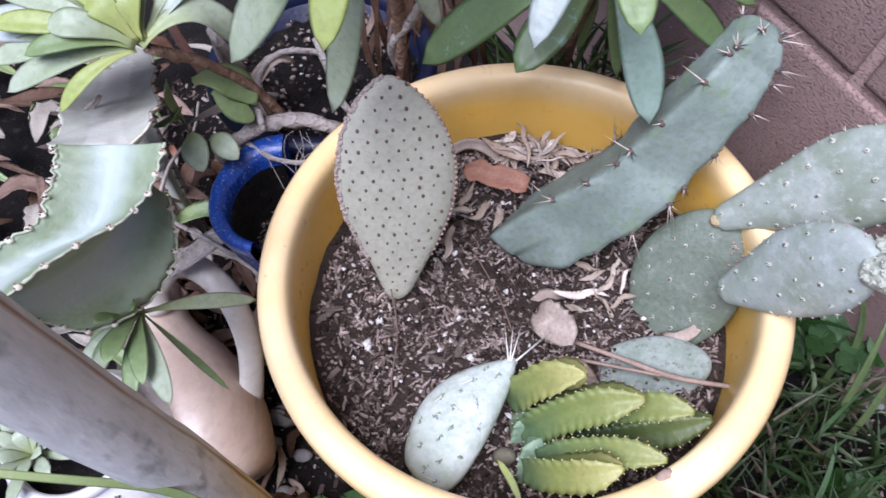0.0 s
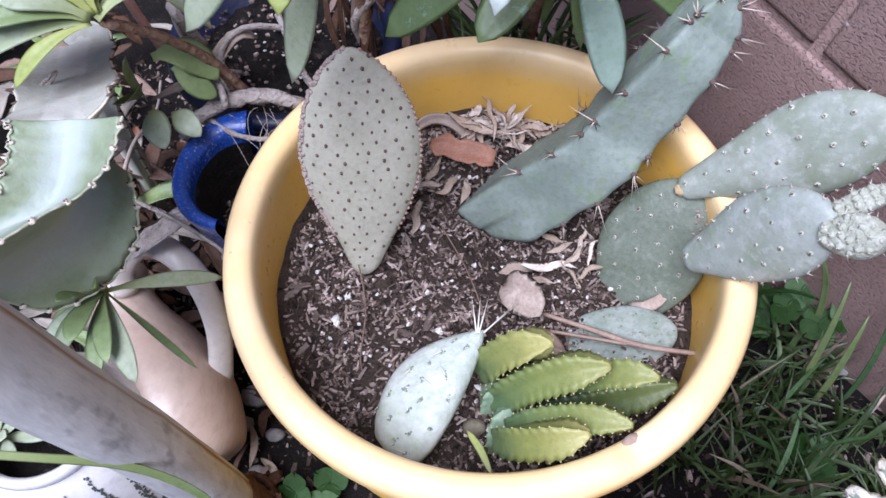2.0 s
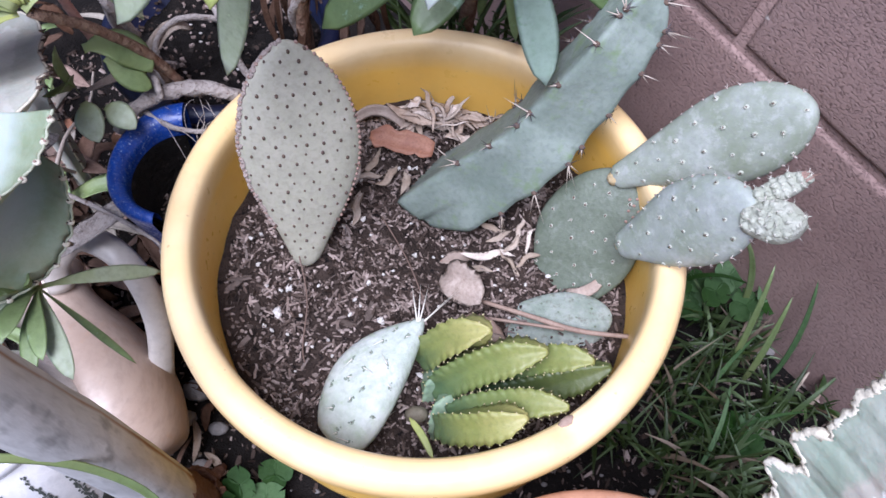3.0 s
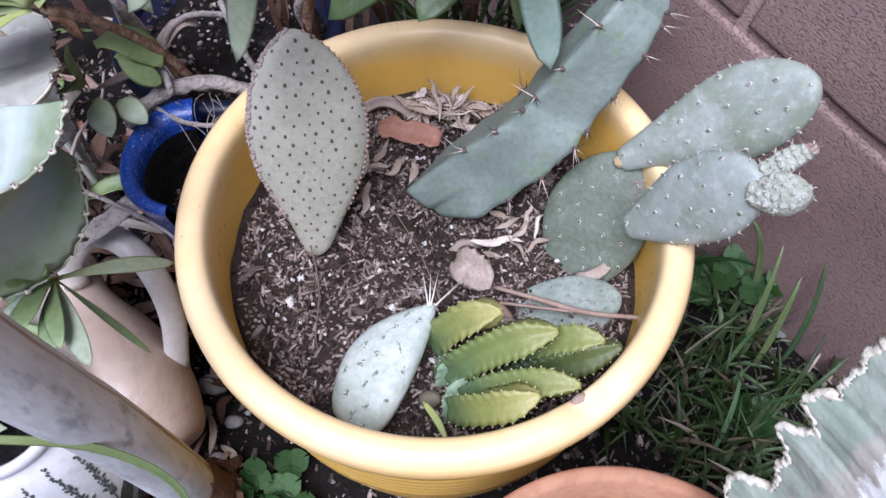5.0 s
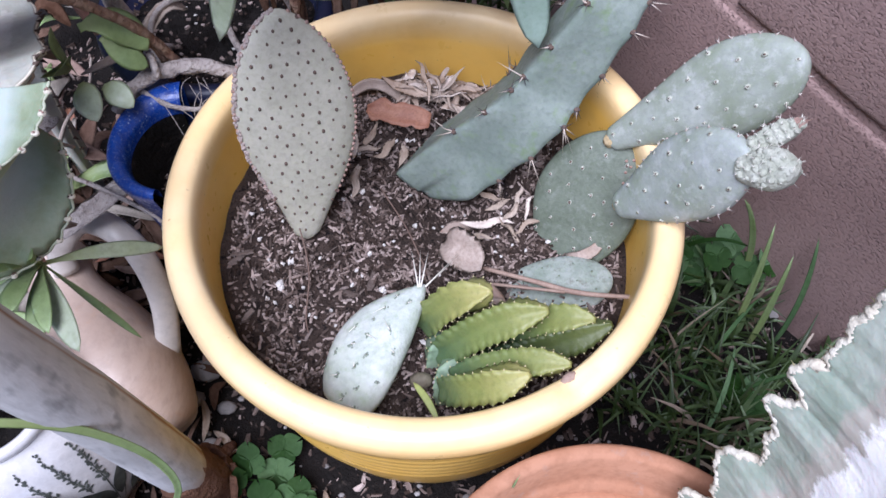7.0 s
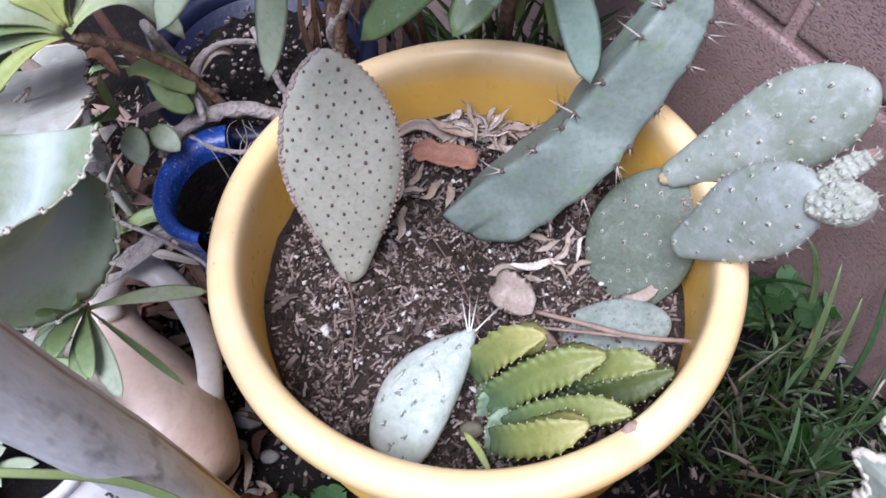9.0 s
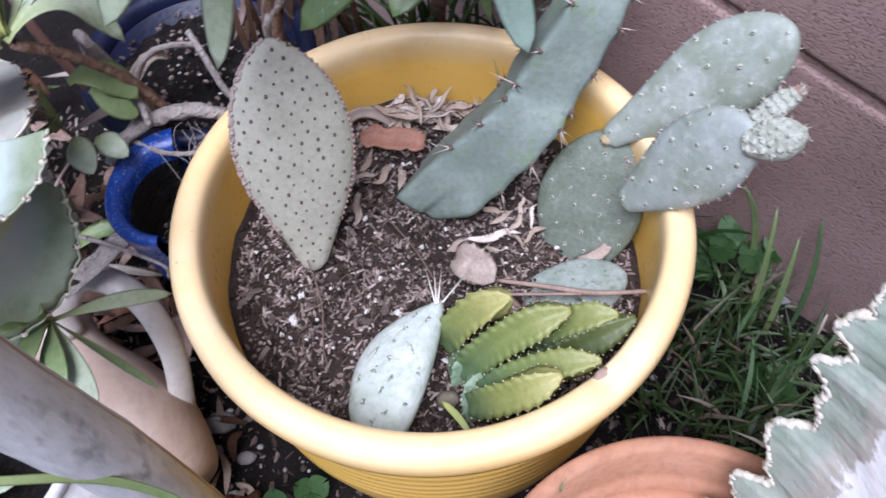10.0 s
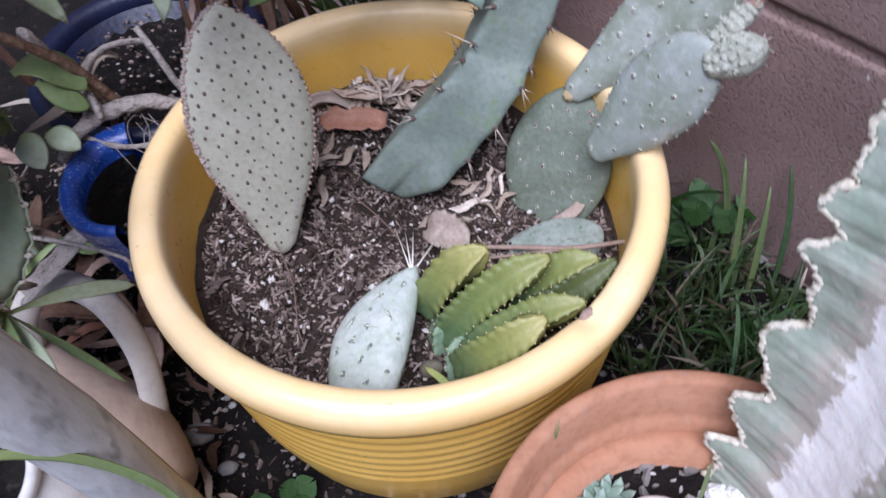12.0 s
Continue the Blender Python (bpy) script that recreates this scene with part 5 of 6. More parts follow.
def trough_stem(parent):
    """The young stem tip: two wings spread into a trough and a third hangs below, all with thin wavy edges."""
    n = 110
    fore = spline([(-0.206, 0.004, 0.369), (-0.209, -0.021, 0.363), (-0.217, -0.046, 0.366), (-0.24, -0.074, 0.374), (-0.26, -0.098, 0.373), (-0.273, -0.118, 0.374)], n)
    floor = spline([(-0.246, 0.015, 0.353), (-0.245, -0.003, 0.347), (-0.248, -0.035, 0.34), (-0.273, -0.059, 0.345), (-0.285, -0.086, 0.353), (-0.289, -0.11, 0.362)], n)
    rear = spline([(-0.275, 0.007, 0.362), (-0.27, -0.015, 0.359), (-0.271, -0.041, 0.356), (-0.289, -0.061, 0.357), (-0.306, -0.08, 0.358), (-0.319, -0.098, 0.36)], n)
    hollow = spline([(-0.22, 0.004, 0.35), (-0.231, -0.017, 0.332), (-0.245, -0.043, 0.323), (-0.26, -0.074, 0.335), (-0.269, -0.096, 0.357), (-0.279, -0.117, 0.363)], n)
    hang = spline([(-0.214, -0.007, 0.331), (-0.217, -0.023, 0.298), (-0.236, -0.043, 0.27), (-0.266, -0.07, 0.274), (-0.284, -0.081, 0.309), (-0.29, -0.107, 0.341)], n)
    back = spline([(-0.263, 0.02, 0.321), (-0.266, -0.002, 0.309), (-0.275, -0.032, 0.303), (-0.294, -0.063, 0.309), (-0.31, -0.084, 0.321), (-0.318, -0.104, 0.333)], n)
    rows, uvs, edges = [], [], ([], [], [])
    for i in range(n):
        s = i / (n - 1)
        hollow[i] = hollow[i].lerp(back[i], 0.5)
        tips = []
        for k, (tip, root) in enumerate(((fore, floor), (rear, floor), (hang, hollow))):
            d = (tip[i] - root[i]).normalized()
            ph = (s * 17 + k * 0.37) % 1.0
            wave = 0.0016 * (abs(2 * ph - 1) - 0.5) * (1.6 if k == 1 else 1.0) + 0.0022 * noise.noise((s * 14, k * 5.0, 3)) + (0.0028 * noise.noise((s * 9, k, 8)) if k == 1 else 0.0)
            tips.append(tip[i] + d * wave + V(0, 0, 1) * 0.0014 * noise.noise((s * 11, k * 7.0, 1)))
            edges[k].append(tips[-1])
        loop = [(tips[1], floor[i], 0.012), (floor[i], tips[0], 0.012), (tips[0], hollow[i], 0.006), (hollow[i], tips[2], 0.008), (tips[2], back[i], -0.006), (back[i], tips[1], -0.006)]
        row, uv = [], []
        for k, (a, b, sag) in enumerate(loop):
            edge_first = k in (0, 2, 4)
            away = (back[i] - a).normalized() if sag > 0 else V(0, 0, 0)
            for q in (0.0, 0.12, 0.3, 0.5, 0.7, 0.88):
                u = (1 - q) if edge_first else q
                ripple = 0.0013 * math.sin(s * 60 + k) * u * (1 if k in (0, 5) else 0.5)
                row.append(a.lerp(b, q) + away * (sag * 0.3 * q * (1 - q) * 4 * 0.5) + V(0, 0, ripple) * min(1, 6 * q))
                uv.append((u, s))
        rows.append(row)
        uvs.append(uv)
    g = Geo()
    g.grid(rows, True, True, uvs)
    st = part("stem", g, M_EUPH_GREEN, parent, "pale blue-green hollow young stem")
    rq = random.Random(15)
    for k, e in enumerate(edges):
        g = Geo()
        tube(g, e, [0.001 * (0.7 + 0.7 * abs(noise.noise((i * 0.3, k, 0)))) for i in range(n)], 8, wob=0.12, rnd=rq)
        mg = part("margin", g, M_SOFTEDGE, st, "pale green wing edge")
        for i in range(5, n - 2, 11 if k == 0 else 9):
            g = Geo()
            blob(g, e[i], 0.0024, 0.002, 0.0015, 9, 6, None, 0.12, rq)
            part("knob", g, M_MARGIN, st, "pale corky knob on the edge")
        g = Geo()
        for i in range(5, n - 2, 11 if k == 0 else 9):
            for j in range(3):
                blob(g, e[i] + V(rq.uniform(-1, 1), rq.uniform(-1, 1), 1.2) * 0.0014, 0.0007, 0.0006, 0.0006, 6, 4, None, 0.2, rq)
        part("thorn_fringe", g, M_DARKTOOTH if k else M_RED_EDGE, mg, "", True, "stuff")


trough_stem(eul)

# ---- leaning trunk ----
trunk = thing("bare_trunk", (-0.2, -0.135, 0.0), "leaning smooth grey succulent trunk with a rusty brown foot", "trunk")
g = Geo()
tp = spline([(-0.198, -0.142, -0.01), (-0.198, -0.14, 0.05), (-0.199, -0.142, 0.12), (-0.2005, -0.147, 0.25), (-0.2072, -0.1535, 0.38), (-0.222, -0.159, 0.62), (-0.25, -0.16, 1.0)], 60)
rr = [0.0195 + 0.0007 * min(1, i / 20) for i in range(60)]
rows, uvs = [], []
for i, (p, t) in enumerate(zip(tp, tangents(tp))):
    x, y, z = basis(t, (1, 0.55, 0))
    row, uv = [], []
    for j in range(24):
        a = 2 * math.pi * j / 24
        r = rr[i] * (1 + 0.03 * noise.noise((math.cos(a) * 2, math.sin(a) * 2, p.z * 20)) + 0.008 * math.sin(p.z * 110 + 2 * math.cos(a)) + 0.012 * max(0.0, math.sin(p.z * 47 + 0.8 * math.cos(a))) ** 12)
        row.append(p + (x * math.cos(a) + y * math.sin(a)) * r)
        rust = 0.72 + 0.5 * max(0, 1 - p.z / 0.11)
        uv.append((max(0.42 + 0.5 * max(0.0, math.cos(a)) ** 26, rust * (1 if p.z < 0.11 else 0.2)), i / 59))
    rows.append(row)
    uvs.append(uv)
g.grid(rows, True, True, uvs)
part("stem", g, M_BARK, trunk)
g = Geo()
tube(g, spline([(-0.197, -0.142, -0.012), (-0.197, -0.142, 0.012), (-0.198, -0.141, 0.05), (-0.199, -0.142, 0.095)], 12), [0.029, 0.0285, 0.028, 0.0275, 0.0268, 0.026, 0.0252, 0.0245, 0.0235, 0.0225, 0.021, 0.0185], 18, wob=0.09, rnd=random.Random(4))
part("root_collar", g, M_RUST, trunk, "dark brown crumbling root collar")
g, rq = Geo(), random.Random(8)
for i in range(34):
    a = rq.uniform(0, 6.28)
    p = V(-0.197 + 0.028 * math.cos(a), -0.142 + 0.028 * math.sin(a), rq.uniform(0.0, 0.045))
    chip_geo(g, p, rq.uniform(0.012, 0.026), 0.008, 0.002, a + 1.57, rq.uniform(0.3, 1.3))
part("loose_bark", g, M_RUST, trunk, "flaking rusty bark scales", False, "stuff")
g = Geo()
tube(g, spline([(-0.2, -0.13, 0.03), (-0.185, -0.12, 0.03), (-0.175, -0.105, 0.022)], 8), [0.008, 0.0085, 0.008, 0.007, 0.0065, 0.006, 0.005, 0.003], 9, wob=0.08)
part("root_spur", g, M_RUST, trunk, "short rusty root spur")

# ---- tan jug lying behind the trunk ----
jug = thing("ceramic_jug", (-0.262, -0.06, 0.0), "tan glazed jug with a pale looped handle, lying down", "jug")
JA, JB = V(-0.228, -0.11, 0.05), V(-0.329, 0.044, 0.1)
jx, jy, jz = basis(JB - JA, (0, 0, 1))
g = Geo()
prof = smooth_profile([(0.001, 0.0), (0.027, 0.001), (0.04, 0.012), (0.05, 0.045), (0.051, 0.075), (0.044, 0.11), (0.032, 0.14), (0.027, 0.16), (0.03, 0.185), (0.026, 0.186), (0.022, 0.165), (0.001, 0.12)], 46)
lathe(g, prof, JA, 64, (jx, jy, jz))
part("body", g, M_JUG, jug, "rounded tan belly")
g = Geo()
hp = spline([(-0.302, 0.02, 0.118), (-0.3, 0.03, 0.14), (-0.28, 0.04, 0.162), (-0.254, 0.033, 0.17), (-0.229, 0.014, 0.158), (-0.218, -0.012, 0.12), (-0.222, -0.044, 0.075)], 30)
rows, x = [], V(1, 0, 0)
for p, t in zip(hp, tangents(hp)):
    a, b, c = basis(t, (0.6, -0.5, 0.6))
    rows.append([p + a * (0.006 * math.cos(2 * math.pi * j / 12)) + b * (0.0108 * math.sin(2 * math.pi * j / 12)) for j in range(12)])
g.grid(rows, True, True)
part("handle", g, M_HANDLE, jug, "broad looped pale grey handle")

# ---- white herb pot and the blue-rimmed planter ----
WC = V(-0.329, -0.099, 0)
wpot = thing("herb_pot", WC, "white ceramic pot printed with a dark herb sprig", "flower pot")
HERB = [(0.066, 0.0), (0.079, 0.01), (0.085, 0.03), (0.081, 0.07), (0.066, 0.115), (0.049, 0.145)]
g = Geo()
lathe(g, [(0.001, 0.006), (0.064, 0.006)] + HERB + [(0.044, 0.145), (0.056, 0.11), (0.001, 0.09)], WC, 72)
wbody = part("body", g, M_WHITEPOT, wpot)
g = Geo()
lathe(g, [(0.0485, 0.142), (0.0515, 0.1435), (0.053, 0.149), (0.0515, 0.1535), (0.0475, 0.155), (0.0445, 0.152), (0.044, 0.144)], WC, 72)
part("rim", g, M_WHITEPOT, wpot, "rounded white rim")


def on_herb(u, h, lift=0.0006):
    """A point on the pot's wall: u metres round from the side that faces the yellow pot, h metres up."""
    k = max(i for i in range(5) if HERB[i][1] <= max(h, 0.0))
    (ra, ha), (rb, hb) = HERB[k], HERB[k + 1]
    r = ra + (rb - ra) * (h - ha) / (hb - ha) + lift
    a = radians(-30) + u / 0.08
    return WC + V(r * math.cos(a), r * math.sin(a), h), V(math.cos(a), math.sin(a), 0.0)


def print_leaf(g, u, h, L, w, ang):
    """A thin raised printed leaf on the wall."""
    rows = []
    for i in range(7):
        s = i / 6
        hw = w * math.sin(math.pi * s) ** 0.8 + 0.0001
        row = []
        for k in (-1, 0, 1):
            du, dh = L * s * math.cos(ang) - k * hw * math.sin(ang), L * s * math.sin(ang) + k * hw * math.cos(ang)
            row.append(on_herb(u + du, h + dh, 0.0007 if k else 0.0009)[0])
        rows.append(row)
    g.grid(rows)


g, rq = Geo(), random.Random(77)
for u1, h1 in ((-0.05, 0.128), (-0.024, 0.132), (0.004, 0.122), (-0.066, 0.075), (0.026, 0.092), (-0.058, 0.045)):
    u0, h0 = -0.012, 0.022
    ang, L = math.atan2(h1 - h0, u1 - u0), math.hypot(h1 - h0, u1 - u0)
    print_leaf(g, u0, h0, L, 0.0004, ang)
    for i in range(15):
        q = 0.5 + 0.5 * i / 14
        for w in (-1.0, 0.0, 1.0):
            print_leaf(g, u0 + L * q * math.cos(ang) + rq.uniform(-0.002, 0.002), h0 + L * q * math.sin(ang) + rq.uniform(-0.002, 0.002), rq.uniform(0.003, 0.0065) * (1.5 - q), 0.0011, ang + w + rq.uniform(-0.5, 0.5))
for u, h, ang, L in ((-0.01, 0.04, 1.9, 0.036), (-0.006, 0.04, 1.15, 0.034), (-0.02, 0.03, 2.7, 0.045), (0.0, 0.03, 0.6, 0.03), (-0.014, 0.055, 2.2, 0.03)):
    print_leaf(g, u, h, L, 0.0062, ang)
part("herb_print", g, M_PRINT, wbody, "dark printed herb sprig")
g = Geo()
g.grid([[WC + V(r * math.cos(2 * math.pi * j / 40), r * math.sin(2 * math.pi * j / 40), 0.128 + 0.004 * noise.noise((r * 60, j * 0.5, 1))) for j in range(40)] for r in (0.0005, 0.015, 0.03, 0.04, 0.0485)], True)
solo("pot_soil", g, M_EARTH, WC + V(0, 0, 0.12), "dark soil filling the white herb pot", "soil")
hs = thing("small_rosette", (-0.353, -0.116, 0.128), "small grey-green rosette in the white herb pot", "succulent")
rq = random.Random(13)
for i in range(15):
    a = i * 2.4
    L = 0.046 - 0.0016 * i
    d = V(math.cos(a), math.sin(a), 0.25 + 0.07 * i).normalized()
    c = V(-0.353, -0.116, 0.15)
    g = Geo()
    leaf(g, bez(c, c + d * L * 0.5 + V(0, 0, 0.008), c + d * L, 9), 0.0055, 0.0012, (0, 0, 1), 0.15, 1.6, 0.6)
    part("leaf", g, M_PALELEAF, hs)

GD, GN = V(0.972, -0.235, 0).normalized(), V(-0.235, -0.972, 0).normalized()
GC = V(-0.165, -0.198, 0)  # the box's far right corner
plan = thing("glazed_planter", GC + GD * -0.2, "long dark green glazed planter box with a blue rim", "planter")
g = Geo()


def box_ring(inset, h):
    a, b = GC - GD * inset + GN * inset, GC - GD * (0.48 - inset) + GN * inset
    return [p + V(0, 0, h) for p in (a, b, b + GN * (0.16 - 2 * inset), a + GN * (0.16 - 2 * inset))]


g.grid([box_ring(0.014, 0.0), box_ring(0.002, 0.1), box_ring(0.01, 0.1), box_ring(0.02, 0.03)], True, True)
part("body", g, M_GREENPOT, plan, "", False)
g = Geo()
g.grid([box_ring(0.003, 0.1), box_ring(-0.001, 0.102), box_ring(-0.001, 0.107), box_ring(0.001, 0.11), box_ring(0.006, 0.11), box_ring(0.008, 0.106), box_ring(0.0095, 0.098)], True)
part("rim", g, M_BLUERIM, plan, "sky-blue glazed rim")
g = Geo()
g.grid([box_ring(0.012, 0.085), box_ring(0.04, 0.088)], True, True)
solo("planter_soil", g, M_EARTH, GC + V(0, 0, 0.08), "dark soil in the green planter box", "soil")

# ---- blue pot with roots ----
BC = V(-0.172, 0.222, 0)
BR = 0.1
bpot = thing("blue_pot", BC, "cobalt blue glazed planting pot with a projecting side pocket", "flower pot")
g = Geo()
lathe(g, [(0.001, 0.01), (0.068, 0.01), (0.072, 0.0), (0.076, 0.004), (BR - 0.004, 0.2), (BR - 0.006, 0.205), (BR - 0.016, 0.205), (0.075, 0.1), (0.001, 0.1)], BC, 80)
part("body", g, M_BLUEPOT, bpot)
g = Geo()
lathe(g, [(BR - 0.005, 0.203), (BR, 0.204), (BR + 0.003, 0.211), (BR, 0.218), (BR - 0.008, 0.219), (BR - 0.014, 0.214), (BR - 0.015, 0.205)], BC, 80)
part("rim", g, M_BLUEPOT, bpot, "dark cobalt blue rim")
KC = V(-0.184, 0.068, 0)
g = Geo()
rows, lining = [], []
for j in range(45):
    a = radians(92 + 168 * j / 44)
    k = 1 - 0.5 * (j / 44) ** 1.2  # the lip narrows towards its lower end
    prof = smooth_profile([(0.034, 0.1), (0.044, 0.16), (0.0505, 0.205), (0.0545, 0.226), (0.0545, 0.2325), (0.051, 0.2352), (0.0545 - 0.0125 * k, 0.2345), (0.0545 - 0.0185 * k, 0.2295), (0.0545 - 0.0205 * k, 0.219)], 30)
    pull = 1 - 0.1 * math.sin(math.pi * min(1, j / 40)) ** 2
    rows.append([KC + V(r * pull * math.cos(a), r * pull * math.sin(a), h) for r, h in prof])
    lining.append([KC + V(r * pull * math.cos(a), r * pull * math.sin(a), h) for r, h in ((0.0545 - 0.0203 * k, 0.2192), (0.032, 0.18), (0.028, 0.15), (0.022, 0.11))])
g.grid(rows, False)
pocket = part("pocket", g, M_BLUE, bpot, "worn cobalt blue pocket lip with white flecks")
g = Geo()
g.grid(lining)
# lining takes the same dark colour as the earth
part("lining", g, M_EARTH, pocket, "dark earth-coloured inside of the pocket")
g = Geo()
rows = []
for i in range(5):
    rows.append([KC + V(0.0405 * i / 4 * math.cos(radians(90 + 174 * j / 20)), 0.0405 * i / 4 * math.sin(radians(90 + 174 * j / 20)), 0.168 + 0.004 * noise.noise((i, j * 0.4, 3))) for j in range(21)])
g.grid(rows)
psoil = thing("pocket_soil", KC + V(0, 0, 0.165), "dark earth and brown scraps in the blue pot's pocket", "soil")
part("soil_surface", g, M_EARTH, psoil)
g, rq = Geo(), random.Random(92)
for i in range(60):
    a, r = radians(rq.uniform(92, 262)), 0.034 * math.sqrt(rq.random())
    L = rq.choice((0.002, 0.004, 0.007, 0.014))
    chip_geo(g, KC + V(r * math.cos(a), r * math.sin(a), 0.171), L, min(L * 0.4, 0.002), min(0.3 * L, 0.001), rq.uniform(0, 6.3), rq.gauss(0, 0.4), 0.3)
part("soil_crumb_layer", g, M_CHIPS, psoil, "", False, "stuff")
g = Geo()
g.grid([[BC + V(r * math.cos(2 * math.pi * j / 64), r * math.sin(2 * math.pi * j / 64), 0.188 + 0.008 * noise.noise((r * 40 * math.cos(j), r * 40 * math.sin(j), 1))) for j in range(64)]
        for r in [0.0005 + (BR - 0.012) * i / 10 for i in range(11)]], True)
bsoil = thing("pot_soil", BC + V(0, 0, 0.18), "black soil with perlite in the blue pot", "soil")
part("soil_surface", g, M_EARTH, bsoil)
g, rq = Geo(), random.Random(91)
for i in range(420):
    a, r = rq.uniform(0, 6.283), 0.086 * math.sqrt(rq.random())
    L = rq.choice((0.0015, 0.002, 0.003, 0.004))
    chip_geo(g, BC + V(r * math.cos(a), r * math.sin(a), 0.196), L, L * 0.7, L * 0.5, rq.uniform(0, 6.3), rq.gauss(0, 0.4))
part("soil_crumb_layer", g, M_CHIPS, bsoil, "", False, "stuff")
for i in range(8):
    a, r = rq.uniform(0, 6.283), 0.085 * math.sqrt(rq.random())
    ob = new("perlite_grain", PERL[min(4, int(abs(rq.gauss(0, 1))))])
    ob.parent = bsoil
    ob.location = V(r * math.cos(a), r * math.sin(a), 0.016)
roots = thing("exposed_root", (-0.22, 0.11, 0.23), "thick pale woody roots lying over the blue pot's rim", "root")
g = Geo()
tube(g, spline([(-0.232, 0.095, 0.232), (-0.218, 0.108, 0.243), (-0.195, 0.122, 0.246), (-0.17, 0.128, 0.244), (-0.148, 0.128, 0.236), (-0.13, 0.14, 0.215)], 26), [0.0038 + 0.0022 * math.sin(math.pi * i / 25) + 0.0006 * math.sin(i * 1.9) for i in range(26)], 12, wob=0.14)
part("main_root", g, M_ROOT, roots)
for pts, r in (([(-0.21, 0.12, 0.243), (-0.206, 0.13, 0.256), (-0.2, 0.122, 0.262), (-0.197, 0.112, 0.25)], 0.0028), ([(-0.215, 0.112, 0.236), (-0.19, 0.1, 0.23), (-0.16, 0.1, 0.228), (-0.13, 0.115, 0.235)], 0.002),
               ([(-0.205, 0.165, 0.2), (-0.215, 0.175, 0.235), (-0.2, 0.195, 0.247), (-0.17, 0.2, 0.245), (-0.165, 0.205, 0.23)], 0.0026), ([(-0.215, 0.2, 0.19), (-0.22, 0.17, 0.22), (-0.205, 0.155, 0.215)], 0.004),
               ([(-0.17, 0.21, 0.25), (-0.16, 0.19, 0.24), (-0.145, 0.17, 0.21), (-0.12, 0.165, 0.2)], 0.003),
               ([(-0.25, 0.2, 0.2), (-0.245, 0.19, 0.27), (-0.235, 0.17, 0.29), (-0.225, 0.175, 0.25)], 0.004), ([(-0.1, 0.22, 0.19), (-0.105, 0.2, 0.25), (-0.085, 0.19, 0.29), (-0.07, 0.17, 0.33)], 0.004)):
    g = Geo()
    tube(g, spline(pts, 20), r, 8, wob=0.14)
    part("side_root", g, M_ROOT, roots)
g, rq = Geo(), random.Random(17)
for i in range(12):
    p = V(-0.2 + rq.uniform(0, 0.06), 0.1 + rq.uniform(-0.01, 0.02), 0.24)
    q = p + V(rq.uniform(-0.01, 0.04), rq.uniform(-0.05, -0.01), rq.uniform(-0.05, -0.01))
    tube(g, bez(p, (p + q) / 2 + V(rq.uniform(-1, 1), rq.uniform(-1, 1), rq.uniform(0, 1)) * 0.012, q, 8), 0.00028, 4)
part("root_fuzz", g, M_ROOT, roots, "fine hanging root hairs", True, "stuff")


# ---- leafy plants above and behind ----
def plant_leaf(parent, base, mid, tip, width, mat, thick=0.0014, fold=0.14, a=1.7, b=0.62, hint=None, wavy=0.02, w0=0.3):
    g = Geo()
    leaf(g, bez(base, mid, tip, 16), width, thick, hint or CAMERA_SIDE, fold, a, b, 0.0004, wavy, 4, w0)
    return part("leaf", g, mat, parent)


def mid_of(b, t, up):
    return (Vector(b) + Vector(t)) / 2 + Vector(up)


